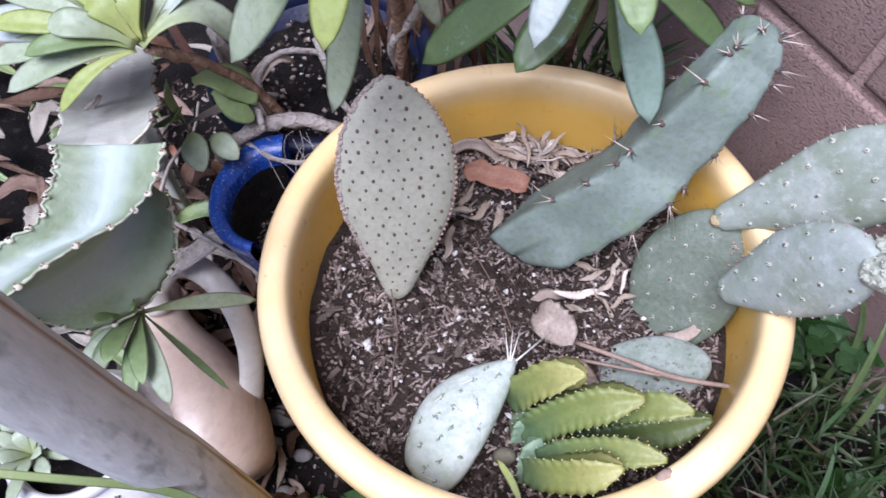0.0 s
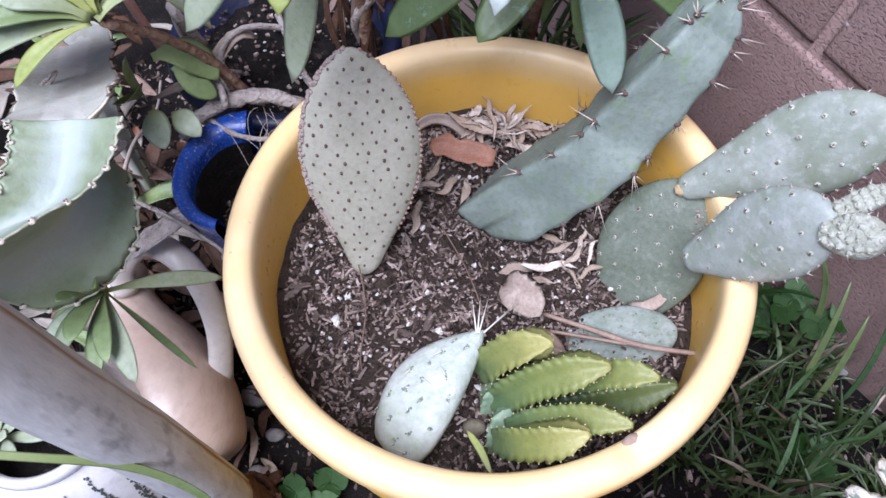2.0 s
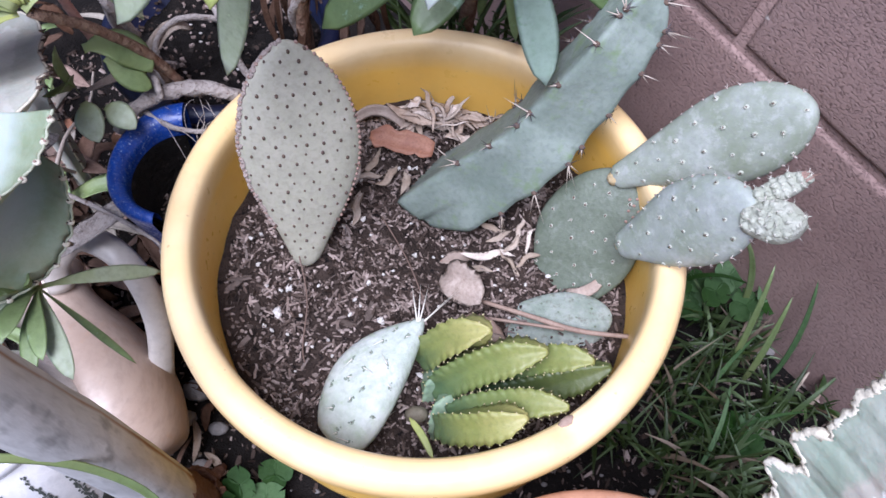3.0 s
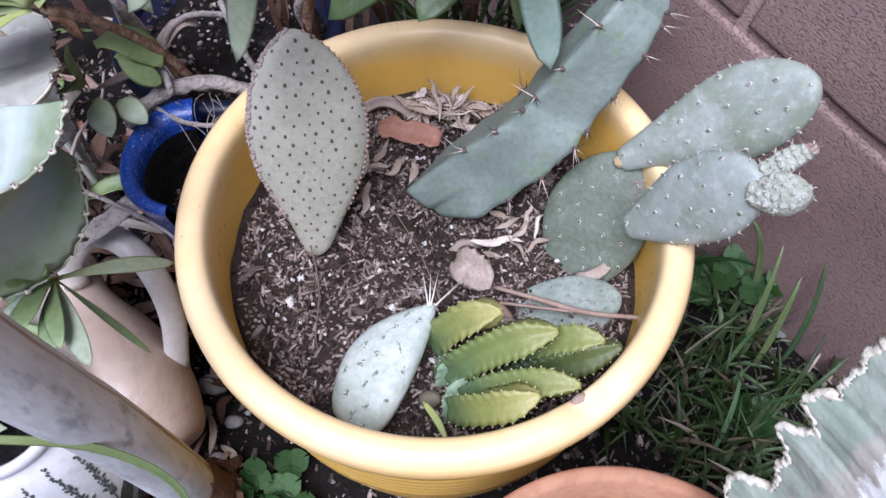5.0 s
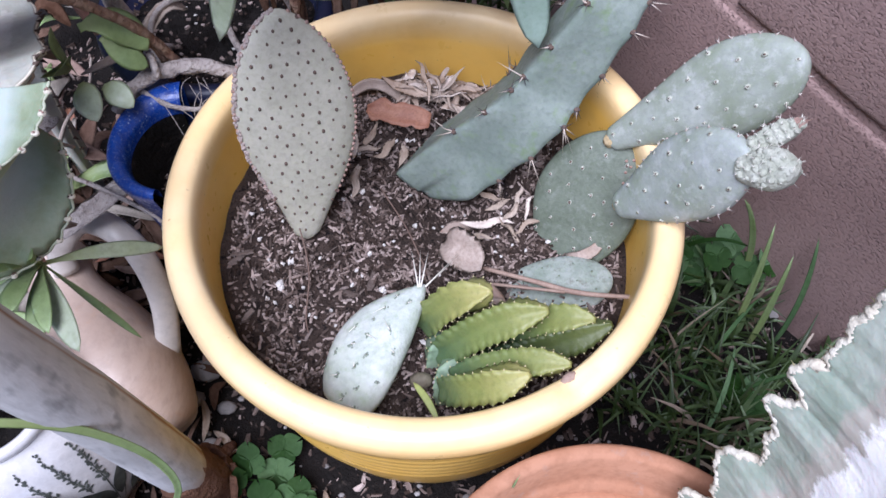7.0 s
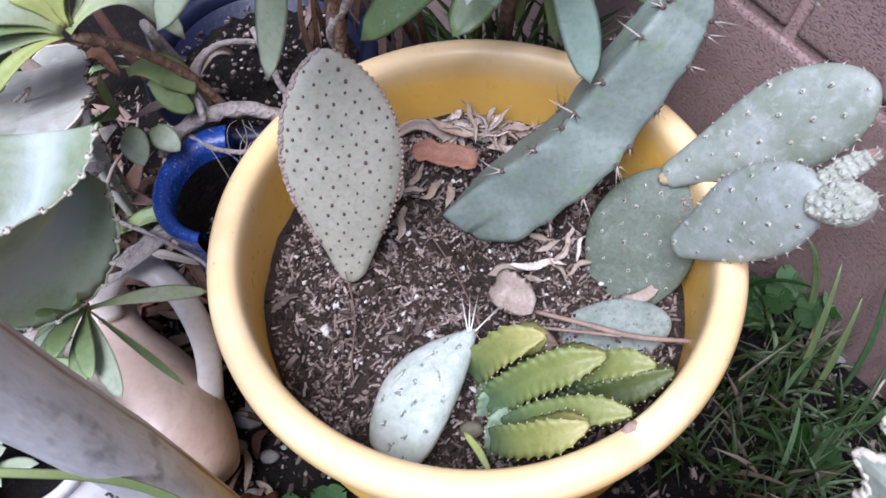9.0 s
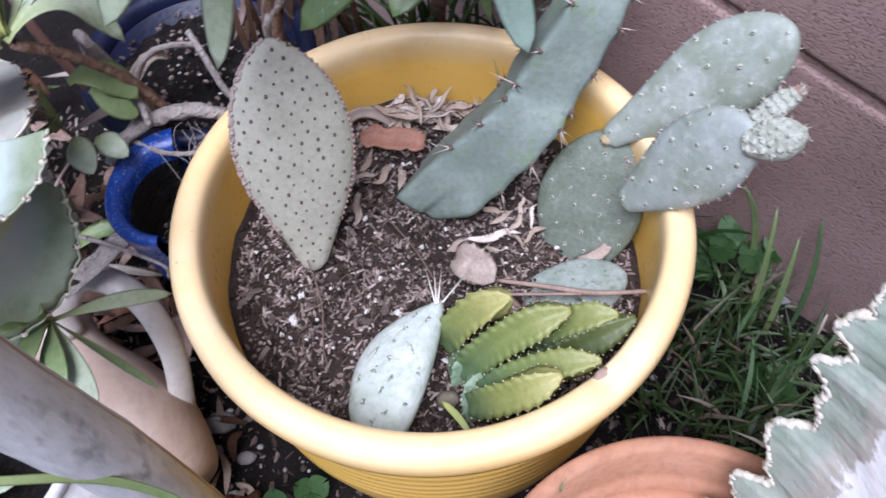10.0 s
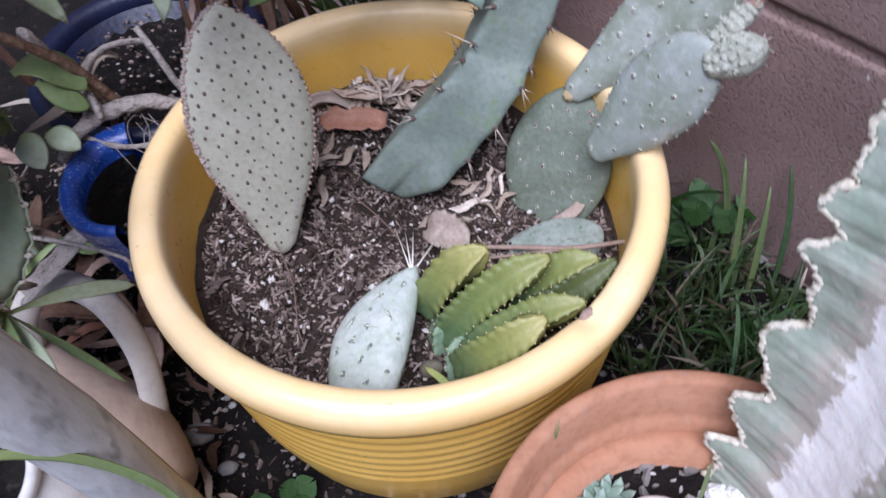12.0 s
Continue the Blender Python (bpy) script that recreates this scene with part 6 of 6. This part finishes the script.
# silvery rosette at the far left
c1 = V(-0.236, 0.075, 0.372)
ros = thing("silvery_rosette", c1, "silvery green rosette succulent with spoon-shaped leaves on a stalk", "succulent")
g = Geo()
tube(g, spline([(-0.186, 0.135, 0.24), (-0.2, 0.122, 0.29), (-0.218, 0.1, 0.335), (-0.235, 0.078, 0.368)], 18), [0.0036] * 18, 9, wob=0.16)
part("stalk", g, M_REDSTEM, ros, "brown scarred stalk")
plant_leaf(ros, c1, (-0.2, 0.108, 0.402), (-0.183, 0.106, 0.335), 0.0095, M_PALELEAF, 0.0014, 0.25, 1.3)
for dx, dy, dz, L, w, m in ((-0.35, 0.75, 0.45, 0.06, 0.02, M_LIMELEAF), (-0.9, 0.5, 0.2, 0.085, 0.014, M_PALELEAF), (-1, 0.1, 0.1, 0.1, 0.013, M_GREYLEAF), (-1, -0.12, 0.05, 0.085, 0.009, M_PALELEAF),
                            (-0.9, -0.35, 0.0, 0.075, 0.009, M_PALELEAF), (-0.75, -0.6, -0.15, 0.055, 0.006, M_LIMELEAF), (-0.95, 0.3, 0.25, 0.09, 0.008, M_PALELEAF), (-0.98, -0.02, 0.3, 0.08, 0.008, M_LIMELEAF), (-0.8, 0.65, 0.35, 0.07, 0.01, M_LIMELEAF), (-0.85, -0.3, 0.3, 0.06, 0.007, M_GREENLEAF), (-0.6, 0.3, 0.7, 0.04, 0.01, M_LIMELEAF), (0.0, 0.9, 0.5, 0.07, 0.008, M_PALELEAF), (0.4, 0.9, 0.35, 0.075, 0.007, M_PALELEAF), (0.6, 0.75, 0.3, 0.085, 0.008, M_GREYLEAF),
                            (-0.7, 0.8, 0.15, 0.1, 0.016, M_PALELEAF), (-0.5, 0.5, 0.75, 0.04, 0.014, M_LIMELEAF), (-0.1, 0.5, 0.8, 0.035, 0.01, M_LIMELEAF), (-0.85, -0.1, 0.5, 0.05, 0.01, M_PALELEAF)):
    d = V(dx, dy, dz).normalized()
    L *= 1.12
    plant_leaf(ros, c1 + d * 0.004, c1 + d * L * 0.55 + V(0, 0, 0.012), c1 + d * L - V(0, 0, 0.008), w * 0.96, m, 0.0014, 0.3)

dry = thing("withered_stems", (-0.3, 0.05, 0.0), "pale withered twisted stems behind the winged euphorbia", "plant")
rq = random.Random(23)
for i in range(16):
    p = V(-0.35 + rq.uniform(0, 0.09), rq.uniform(0.0, 0.14), rq.uniform(0.16, 0.26))
    d = V(rq.uniform(-0.3, 0.6), rq.uniform(-0.6, 0.5), rq.uniform(-0.1, 0.8)).normalized()
    L = rq.uniform(0.05, 0.12)
    pts = [p, p + d * L * 0.4 + V(rq.uniform(-1, 1), rq.uniform(-1, 1), rq.uniform(-1, 1)) * 0.014, p + d * L * 0.8 + V(rq.uniform(-1, 1), rq.uniform(-1, 1), rq.uniform(-1, 1)) * 0.016, p + d * L]
    g = Geo()
    if i % 3:
        tube(g, spline(pts, 14), [0.0022 * (1 - 0.5 * k / 13) for k in range(14)], 7, wob=0.18, rnd=rq)
    else:
        leaf(g, spline(pts, 12), rq.uniform(0.006, 0.011), 0.0006, CAMERA_SIDE, 0.6, 1.0, 0.5, 0, 0.2, 3)
    part("withered_stem", g, M_ROOT if i % 2 else M_STRAW, dry)

# pale drooping rosette over the top edge
c2 = V(-0.075, 0.014, 0.52)
ros2 = thing("drooping_rosette", c2, "pale blue-green rosette succulent with long drooping leaves", "succulent")
g = Geo()
tube(g, spline([(-0.1, 0.2, 0.2), (-0.095, 0.19, 0.3), (-0.085, 0.12, 0.43), (-0.083, 0.02, 0.51)], 24), 0.0055, 9, wob=0.12)
part("stalk", g, M_REDSTEM, ros2, "brown woody stalk")
for tip, w, m, up in (((-0.152, 0.008, 0.428), 0.0135, M_PALELEAF, (-0.002, 0.01, 0.008)), ((-0.093, -0.028, 0.472), 0.009, M_LIMELEAF, (-0.004, 0.004, 0.006)), ((-0.108, 0.011, 0.388), 0.0098, M_PALELEAF, (0.006, 0.004, 0.008)),
                      ((-0.05, 0.042, 0.42), 0.0065, M_PALELEAF, (0, 0, 0.01)), ((-0.122, -0.004, 0.486), 0.009, M_LIMELEAF, (-0.004, 0.01, 0.008)), ((-0.05, 0.07, 0.51), 0.01, M_PALELEAF, (0, 0, 0.02)),
                      ((-0.13, 0.07, 0.52), 0.011, M_PALELEAF, (0, 0, 0.02)), ((-0.06, -0.02, 0.54), 0.009, M_LIMELEAF, (0, 0, 0.01)), ((-0.1, 0.09, 0.54), 0.01, M_GREYLEAF, (0, 0, 0.02)),
                      *[((-0.085 + 0.1 * math.cos(k * 2.4), 0.09 + 0.09 * math.sin(k * 2.4), 0.52 + 0.012 * k), 0.012, M_PALELEAF, (0, 0, 0.02)) for k in range(5)]):
    plant_leaf(ros2, c2, mid_of(c2, tip, up), tip, w, m)

# dark strap-leaved plant behind the pot
c3 = V(0.046, 0.146, 0.378)
strap = thing("strap_leaf_plant", c3, "dark green strap-leaved rosette plant with bluish leaf ends", "plant")
g = Geo()
tube(g, spline([(0.03, 0.25, 0.0), (0.035, 0.24, 0.15), (0.04, 0.2, 0.28), (0.045, 0.15, 0.37)], 20), 0.007, 9, wob=0.12)
part("stalk", g, M_REDSTEM, strap, "woody stalk")
for tip, w, m, up in (((-0.072, 0.128, 0.306), 0.0165, M_DARKLEAF, (0.0, 0.004, 0.022)), ((-0.008, 0.078, 0.35), 0.0145, M_DARKLEAF, (0.006, 0.004, 0.014)), ((0.0, 0.052, 0.396), 0.0105, M_GREYLEAF, (-0.008, -0.012, 0.06)),
                      ((0.082, 0.079, 0.302), 0.0135, M_BLUELEAF, (0.006, 0.004, 0.024)), ((0.057, 0.056, 0.402), 0.0125, M_GREENLEAF, (0.0, -0.004, 0.05)), ((0.146, 0.137, 0.351), 0.0085, M_DARKLEAF, (0, 0.01, 0.02)),
                      ((0.135, 0.126, 0.32), 0.011, M_DARKLEAF, (0, 0.01, 0.018)), ((0.078, 0.135, 0.285), 0.0065, M_GREENLEAF, (0.008, 0.02, 0.02)), ((0.07, 0.15, 0.27), 0.006, M_GREENLEAF, (0.0, 0.02, 0.03)), ((0.045, 0.2, 0.245), 0.005, M_DARKLEAF, (0.01, 0.02, 0.02)),
                      ((0.0, 0.22, 0.36), 0.012, M_DARKLEAF, (0, 0.01, 0.02)), ((0.1, 0.2, 0.33), 0.012, M_DARKLEAF, (0, 0.01, 0.02)), ((0.03, 0.24, 0.4), 0.012, M_DARKLEAF, (0, 0.01, 0.02)), ((-0.03, 0.19, 0.33), 0.012, M_DARKLEAF, (0, 0.01, 0.02)),
                      *[((0.046 + 0.13 * math.cos(k * 2.4 + 0.6), 0.19 + 0.09 * math.sin(k * 2.4 + 0.6), 0.42 + 0.02 * k), 0.017, M_DARKLEAF, (0, 0, 0.04)) for k in range(7)],
                      # unseen high leaves, added to shade the wall and the pot's back
                      *[((0.06 + 0.17 * math.cos(0.3 + 0.36 * k), 0.17 + 0.1 * math.sin(0.3 + 0.36 * k), 0.5 + 0.014 * k), 0.02, M_DARKLEAF, (0, 0, 0.05)) for k in range(8)]):
    plant_leaf(strap, c3, mid_of(c3, tip, up), tip, w, m, 0.0016, 0.12, 1.9, 0.55)
g, rq = Geo(), random.Random(73)
for i in range(90):
    p = V(rq.uniform(-0.02, 0.11), 0, rq.uniform(0.1, 0.2))
    p.y = min(rq.uniform(0.19, 0.25), (0.262 - 0.8 * p.x) / 0.6)
    a, L = rq.uniform(0, 6.28), rq.uniform(0.05, 0.11)
    q = p + V(math.cos(a) * 0.05, math.sin(a) * 0.02, L)
    q.y = min(q.y, (0.264 - 0.8 * q.x) / 0.6)
    leaf(g, bez(p, p + V(0, 0, L * 0.7), q, 6), rq.uniform(0.0012, 0.0026), 0.0004, CAMERA_SIDE, 0.3, 0.8, 0.4, 0, 0, 1)
part("blade_cover", g, M_GRASS, strap, "thin dark green blades below the rosette", True, "stuff")

# stem with fresh leaves by the blue pot
sprig = thing("leafy_sprig", (-0.2, 0.135, 0.2), "reddish stem with glossy fresh green leaves beside the blue pot", "plant")
g = Geo()
tube(g, spline([(-0.2, 0.14, 0.2), (-0.197, 0.13, 0.262), (-0.215, 0.118, 0.275)], 22), [0.0028] * 22, 8, wob=0.16)
part("stem", g, M_REDSTEM, sprig)
for b, t, w, m, up in (((-0.235, 0.112, 0.302), (-0.198, 0.118, 0.272), 0.0125, M_GREENLEAF, (0.006, 0.01, 0.018)), ((-0.225, 0.115, 0.29), (-0.2, 0.112, 0.262), 0.009, M_GREENLEAF, (0.0, -0.004, 0.0)),
                       ((-0.248, 0.1, 0.26), (-0.234, 0.07, 0.252), 0.0105, M_PALELEAF, (0, 0, 0.01)), ((-0.234, 0.1, 0.255), (-0.21, 0.082, 0.252), 0.0095, M_PALELEAF, (0, 0, 0.01)),
                       ((-0.27, 0.13, 0.24), (-0.255, 0.085, 0.285), 0.013, M_GREENLEAF, (0, 0, 0.012)), ((-0.26, 0.12, 0.25), (-0.25, 0.1, 0.31), 0.012, M_GREENLEAF, (0, 0, 0.01))):
    plant_leaf(sprig, b, mid_of(b, t, up), t, w, m, 0.0012, 0.1, 1.2, 0.6)
g = Geo()
tube(g, spline([(-0.238, 0.14, 0.27), (-0.255, 0.15, 0.33), (-0.262, 0.17, 0.4)], 10), 0.0036, 8)
part("side_stem", g, M_PINKSTEM, sprig, "smooth pinkish side stem")

# low rosette above the jug
c4 = V(-0.252, -0.045, 0.25)
low = thing("low_rosette", c4, "small green rosette on a slender stalk above the jug", "succulent")
g = Geo()
tube(g, spline([(-0.33, 0.05, 0.0), (-0.325, 0.04, 0.12), (-0.29, 0.0, 0.2), c4], 18), 0.003, 8)
part("stalk", g, M_PINKSTEM, low, "thin pinkish stalk")
for tip, w, m in (((-0.217, -0.108, 0.25), 0.0095, M_PALELEAF), ((-0.29, -0.064, 0.232), 0.006, M_GREENLEAF), ((-0.232, -0.1, 0.262), 0.008, M_GREENLEAF), ((-0.272, -0.09, 0.25), 0.008, M_GREENLEAF), ((-0.255, -0.09, 0.27), 0.0095, M_GREENLEAF),
                  ((-0.3, -0.03, 0.24), 0.007, M_GREENLEAF), ((-0.285, -0.045, 0.27), 0.0075, M_PALELEAF), ((-0.19, -0.012, 0.208), 0.007, M_PALELEAF), ((-0.203, -0.075, 0.19), 0.0035, M_GREENLEAF), ((-0.262, -0.07, 0.285), 0.006, M_GREENLEAF),
                  ((-0.24, -0.06, 0.285), 0.006, M_GREENLEAF), ((-0.285, -0.085, 0.245), 0.007, M_PALELEAF), ((-0.244, -0.106, 0.245), 0.008, M_GREENLEAF), ((-0.265, -0.1, 0.262), 0.007, M_PALELEAF)):
    plant_leaf(low, c4, mid_of(c4, tip, (0, 0, 0.012)), tip, w * 0.82, m, 0.0012, 0.2, 1.6, 0.6)

# long arching blade across the white pot
ribbon(spline([(-0.3, -0.178, 0.36), (-0.23, -0.174, 0.326), (-0.2, -0.169, 0.297), (-0.182, -0.168, 0.265), (-0.168, -0.172, 0.23), (-0.165, -0.18, 0.193), (-0.182, -0.187, 0.155), (-0.213, -0.196, 0.118), (-0.235, -0.215, 0.087)], 26), 0.0026, M_GREENLEAF, "tall_grass", "long arching green grass blade across the herb pot", "grass", "", 0.0005, (0.3, -0.5, 1), 0.2, 0.6, 0.3)

# ---- litter and low plants on the ground ----
gl = thing("ground_litter", (0, 0, 0), "scattered bark bits, crumbs and grit on the earth", "litter")
g, rq = Geo(), random.Random(51)
for i in range(9000):
    x, y = rq.uniform(-0.42, 0.45), rq.uniform(-0.32, 0.4)
    if x * x + y * y < 0.0185:
        continue
    L = rq.choice((0.002, 0.003, 0.004, 0.006, 0.01))
    chip_geo(g, (x, y, height(x, y) + 0.001), L, L * rq.uniform(0.15, 0.55), L * rq.uniform(0.12, 0.4), rq.uniform(0, 6.3), rq.gauss(0, 0.5))
part("mulch", g, M_CHIPS, gl, "", False, "stuff")
g = Geo()
for i in range(900):
    x, y = rq.uniform(-0.35, 0.4), rq.uniform(-0.3, 0.4)
    if x * x + y * y < 0.0195:
        continue
    r = rq.choice((0.0015, 0.002, 0.003, 0.004))
    blob(g, (x, y, height(x, y) + r * 0.4), r, r * 0.8, r * 0.6, 6, 4, None, 0.2, rq)
part("gravel", g, M_STONE, gl, "", True, "stuff")
for k, (x, y, r) in enumerate(((-0.211, -0.03, 0.013), (-0.222, -0.056, 0.01), (-0.19, -0.065, 0.008), (-0.2, -0.1, 0.007), (0.27, 0.01, 0.008), (0.33, 0.005, 0.014), (-0.12, -0.155, 0.007))):
    g = Geo()
    rq = random.Random(100 + k)
    blob(g, (x, y, height(x, y) + r * 0.35), r * 1.2, r * 0.85, r * 0.65, 9, 6, None, 0.09, rq)
    solo("garden_stone", g, M_STONE, (x, y, height(x, y)), "small rough grey stone on the earth", "stone", "stones on the earth")
rq = random.Random(61)
for i in range(60):
    if i < 42:
        x, y = rq.uniform(-0.29, -0.19), rq.uniform(-0.16, 0.12)
    else:
        x, y = rq.uniform(-0.24, -0.02), rq.uniform(-0.25, -0.16)
    a, L = rq.uniform(0, 6.28), rq.uniform(0.018, 0.045)
    d = V(math.cos(a), math.sin(a), 0) * L / 2
    p = V(x, y, height(x, y) + rq.uniform(0.003, 0.012))
    ribbon(spline([p - d, p + V(rq.uniform(-1, 1), rq.uniform(-1, 1), 0.8) * 0.006, p + d], 7), rq.uniform(0.0012, 0.005), M_STRAW if i % 3 == 0 and i >= 42 else M_DEADLEAF, "dry_leaf_strip", "curled brown dead leaf on the earth", "leaf", "dead leaves on the earth", 0.0005, (0, 0, 1), 0.5, 1.0, 0.6)
for x, y, a, L in ((-0.21, -0.077, 1.7, 0.04), (-0.19, -0.1, 2.2, 0.03), (-0.1, -0.165, 1.4, 0.04), (-0.06, -0.175, 1.2, 0.035)):
    d = V(math.cos(a), math.sin(a), 0) * L / 2
    p = V(x, y, height(x, y) + 0.006)
    ribbon(spline([p - d, p + V(0.006, 0, 0.007), p + d], 9), 0.0035, M_STRAW, "dry_leaf_strip", "curled straw-coloured leaf strip on the earth", "leaf", "dead leaves on the earth", 0.0005, (0, 0, 1), 0.6, 1.0, 0.5)
rq = random.Random(68)
for i in range(120):
    x, y = (rq.uniform(-0.43, -0.3), rq.uniform(-0.02, 0.2)) if i % 3 == 0 else (rq.uniform(-0.64, -0.36), rq.uniform(0.08, 0.42))
    a, L = rq.uniform(0, 6.28), rq.uniform(0.04, 0.1)
    d = V(math.cos(a), math.sin(a), rq.uniform(-0.4, 0.4)) * L / 2
    p = V(x, y, height(x, y) + rq.uniform(0.02, 0.08))
    ribbon(spline([p - d, p + V(rq.uniform(-1, 1), rq.uniform(-1, 1), 0.8) * 0.014, p + d], 9), rq.uniform(0.004, 0.012), (M_DEADLEAF, M_DEADLEAF, M_GREENLEAF, M_DRYLEAF)[i % 4], "dry_leaf_strip", "long withered leaf lying under the rosettes", "leaf", "withered leaves under the rosettes", 0.0006, (0, 0, 1), 0.5, 1.0, 0.6)
rq = random.Random(67)
for i in range(70):
    x, y = rq.uniform(-0.37, -0.22), rq.uniform(0.03, 0.27)
    a, L = rq.uniform(0, 6.28), rq.uniform(0.03, 0.07)
    d = V(math.cos(a), math.sin(a), rq.uniform(-0.3, 0.3)) * L / 2
    p = V(x, y, height(x, y) + rq.uniform(0.012, 0.05))
    ribbon(spline([p - d, p + V(rq.uniform(-1, 1), rq.uniform(-1, 1), 0.8) * 0.01, p + d], 8), rq.uniform(0.004, 0.011), M_DEADLEAF if i % 4 else M_REDLEAF, "dry_leaf_strip", "crumpled reddish-brown dead leaf on the earth", "leaf", "dead leaves on the earth", 0.0005, (0, 0, 1), 0.5, 1.0, 0.6)
# dead fibrous leaves hanging behind the pot
rq = random.Random(71)
dead = thing("dead_leaf_skirt", (-0.06, 0.2, 0.2), "hanging brown dead leaves and fibres behind the pots", "plant")
for i in range(26):
    x, y = rq.uniform(-0.13, -0.03), rq.uniform(0.21, 0.28)
    p = V(x, y, rq.uniform(0.24, 0.34))
    q = p + V(rq.uniform(-0.03, 0.03), rq.uniform(-0.03, 0.01), -rq.uniform(0.06, 0.2))
    q.z = max(q.z, 0.19)
    g = Geo()
    leaf(g, bez(p, (p + q) / 2 + V(rq.uniform(-1, 1), rq.uniform(-1, 1), 0) * 0.02, q, 9), rq.uniform(0.001, 0.005), 0.0004, CAMERA_SIDE, 0.4, 1.0, 0.5, 0, 0.1, 2)
    part("dead_leaf", g, M_DEADLEAF, dead)

# grass by the wall
rq = random.Random(81)


def blade(g, x, y, L, lean, a, w):
    z = height(x, y)
    d = V(math.cos(a), math.sin(a), 0)
    pts = bez((x, y, z), (x, y, z + L * 0.6), V(x, y, z + L * math.cos(lean)) + d * L * math.sin(lean), 5)
    t = [V(math.cos(a + 1.57), math.sin(a + 1.57), 0) * w * k for k in (0.8, 1.0, 0.9, 0.6, 0.08)]
    rows = [[p - q, p + V(0, 0, -w * 0.4), p + q] for p, q in zip(pts, t)]
    g.grid(rows)


g = Geo()
g2 = Geo()
count = 0
while count < 1450:
    x, y = rq.uniform(0.13, 0.5), rq.uniform(-0.3, 0.2)
    if (V(x, y, 0) - WO).dot(WN) < 0.006 or x * x + y * y < 0.0285 or (V(x, y, 0) - V(TC.x, TC.y, 0)).length < 0.085:
        continue
    if noise.noise((x * 18, y * 18, 9)) < -0.12 or (y < -0.1 and x < 0.24 - rq.random() * 0.06):
        continue
    count += 1
    blade(g if rq.random() < 0.87 else g2, x, y, rq.uniform(0.02, 0.085), rq.uniform(0.1, 1.35), rq.uniform(0, 6.28), rq.uniform(0.001, 0.003))
gr = thing("grass_patch", (0.28, -0.05, 0), "dark green grass growing between pot and wall", "grass")
part("grass_cover", g, M_GRASS, gr, "", True, "stuff")
part("dry_grass_cover", g2, M_DRYGRASS, gr, "dry straw among the grass", True, "stuff")
for p0, p1, p2, w in (((0.29, -0.02, 0), (0.285, -0.015, 0.09), (0.29, 0.02, 0.15), 0.004), ((0.305, -0.03, 0), (0.3, -0.03, 0.07), (0.308, 0.0, 0.13), 0.0042), ((0.33, -0.03, 0), (0.335, -0.02, 0.08), (0.328, 0.01, 0.14), 0.0035),
                      ((0.31, 0.03, 0), (0.3, 0.035, 0.11), (0.27, 0.045, 0.15), 0.0042), ((0.24, 0.06, 0), (0.25, 0.06, 0.09), (0.3, 0.035, 0.08), 0.003), ((0.26, -0.09, 0), (0.28, -0.08, 0.07), (0.34, -0.075, 0.05), 0.0028),
                      ((0.25, -0.06, 0), (0.27, -0.03, 0.06), (0.31, 0.0, 0.05), 0.003), ((0.28, -0.1, 0), (0.24, -0.09, 0.08), (0.21, -0.07, 0.05), 0.003), ((0.24, -0.12, 0), (0.25, -0.1, 0.07), (0.27, -0.05, 0.06), 0.0032)):
    ribbon(bez(p0, p1, p2, 12), w * 0.72, M_GREENLEAF if w > 0.0038 else M_CLOVER, "tall_grass", "tall green grass blade by the wall", "grass", "tall grass blades by the wall", 0.0004, (-0.4, -0.6, 0.6), 0.25, 0.7, 0.4)


def heart(g, p, d, up, size):
    """A thin heart-shaped leaflet with its point at p, folded a little along its middle."""
    side = d.cross(up).normalized()
    rows = []
    for i in range(9):
        s = i / 8
        half = size * 0.62 * math.sin(math.pi * min(1.0, 0.06 + s * 0.9)) ** 0.75 if i else 0.0002
        row = []
        for u in (-1, -0.5, 0, 0.5, 1):
            notch = size * 0.34 * s ** 3 * max(0.0, 1 - abs(u) * 2.2)
            row.append(p + d * (size * s - notch - size * 0.12 * s * max(0.0, abs(u) - 0.5)) + side * (half * u) + up * (size * (0.07 * abs(u) - 0.04 * s * s)))
        rows.append(row)
    g.grid(rows)


def clover(x, y, n, spread, h, size, seed):
    rq = random.Random(seed)
    c = thing("clover_plant", (x, y, 0), "low clover plant with rounded three-part green leaves", "clover", "clover on the earth")
    for i in range(n):
        a, r = i * 2.4, spread * math.sqrt((i + 0.4) / n)
        p = V(x + r * math.cos(a), y + r * math.sin(a), h * rq.uniform(0.7, 1.2))
        g = Geo()
        tube(g, bez((x, y, 0.002), ((x + p.x) / 2, (y + p.y) / 2, p.z * 0.8), p, 7), 0.0006, 5)
        stk = part("stalk", g, M_CLOVER, c)
        up = (CAMERA_SIDE + V(rq.uniform(-0.3, 0.3), rq.uniform(-0.3, 0.3), 0)).normalized()
        ex, ey, ez = basis(up, (1, 0, 0))
        b0 = rq.uniform(0, 2)
        for k in range(3):
            b = b0 + k * 2.094
            d = ex * math.cos(b) + ey * math.sin(b)
            g = Geo()
            heart(g, p, d, up, size * rq.uniform(0.85, 1.1))
            part("leaflet", g, M_CLOVER, stk)


clover(-0.146, -0.134, 6, 0.034, 0.026, 0.0185, 1)
clover(-0.118, -0.162, 3, 0.016, 0.016, 0.014, 2)
clover(0.3, 0.045, 6, 0.03, 0.055, 0.0175, 3)
clover(0.255, 0.045, 5, 0.02, 0.045, 0.0145, 4)
clover(0.283, -0.088, 4, 0.016, 0.035, 0.017, 5)
clover(0.355, 0.005, 4, 0.014, 0.06, 0.013, 6)
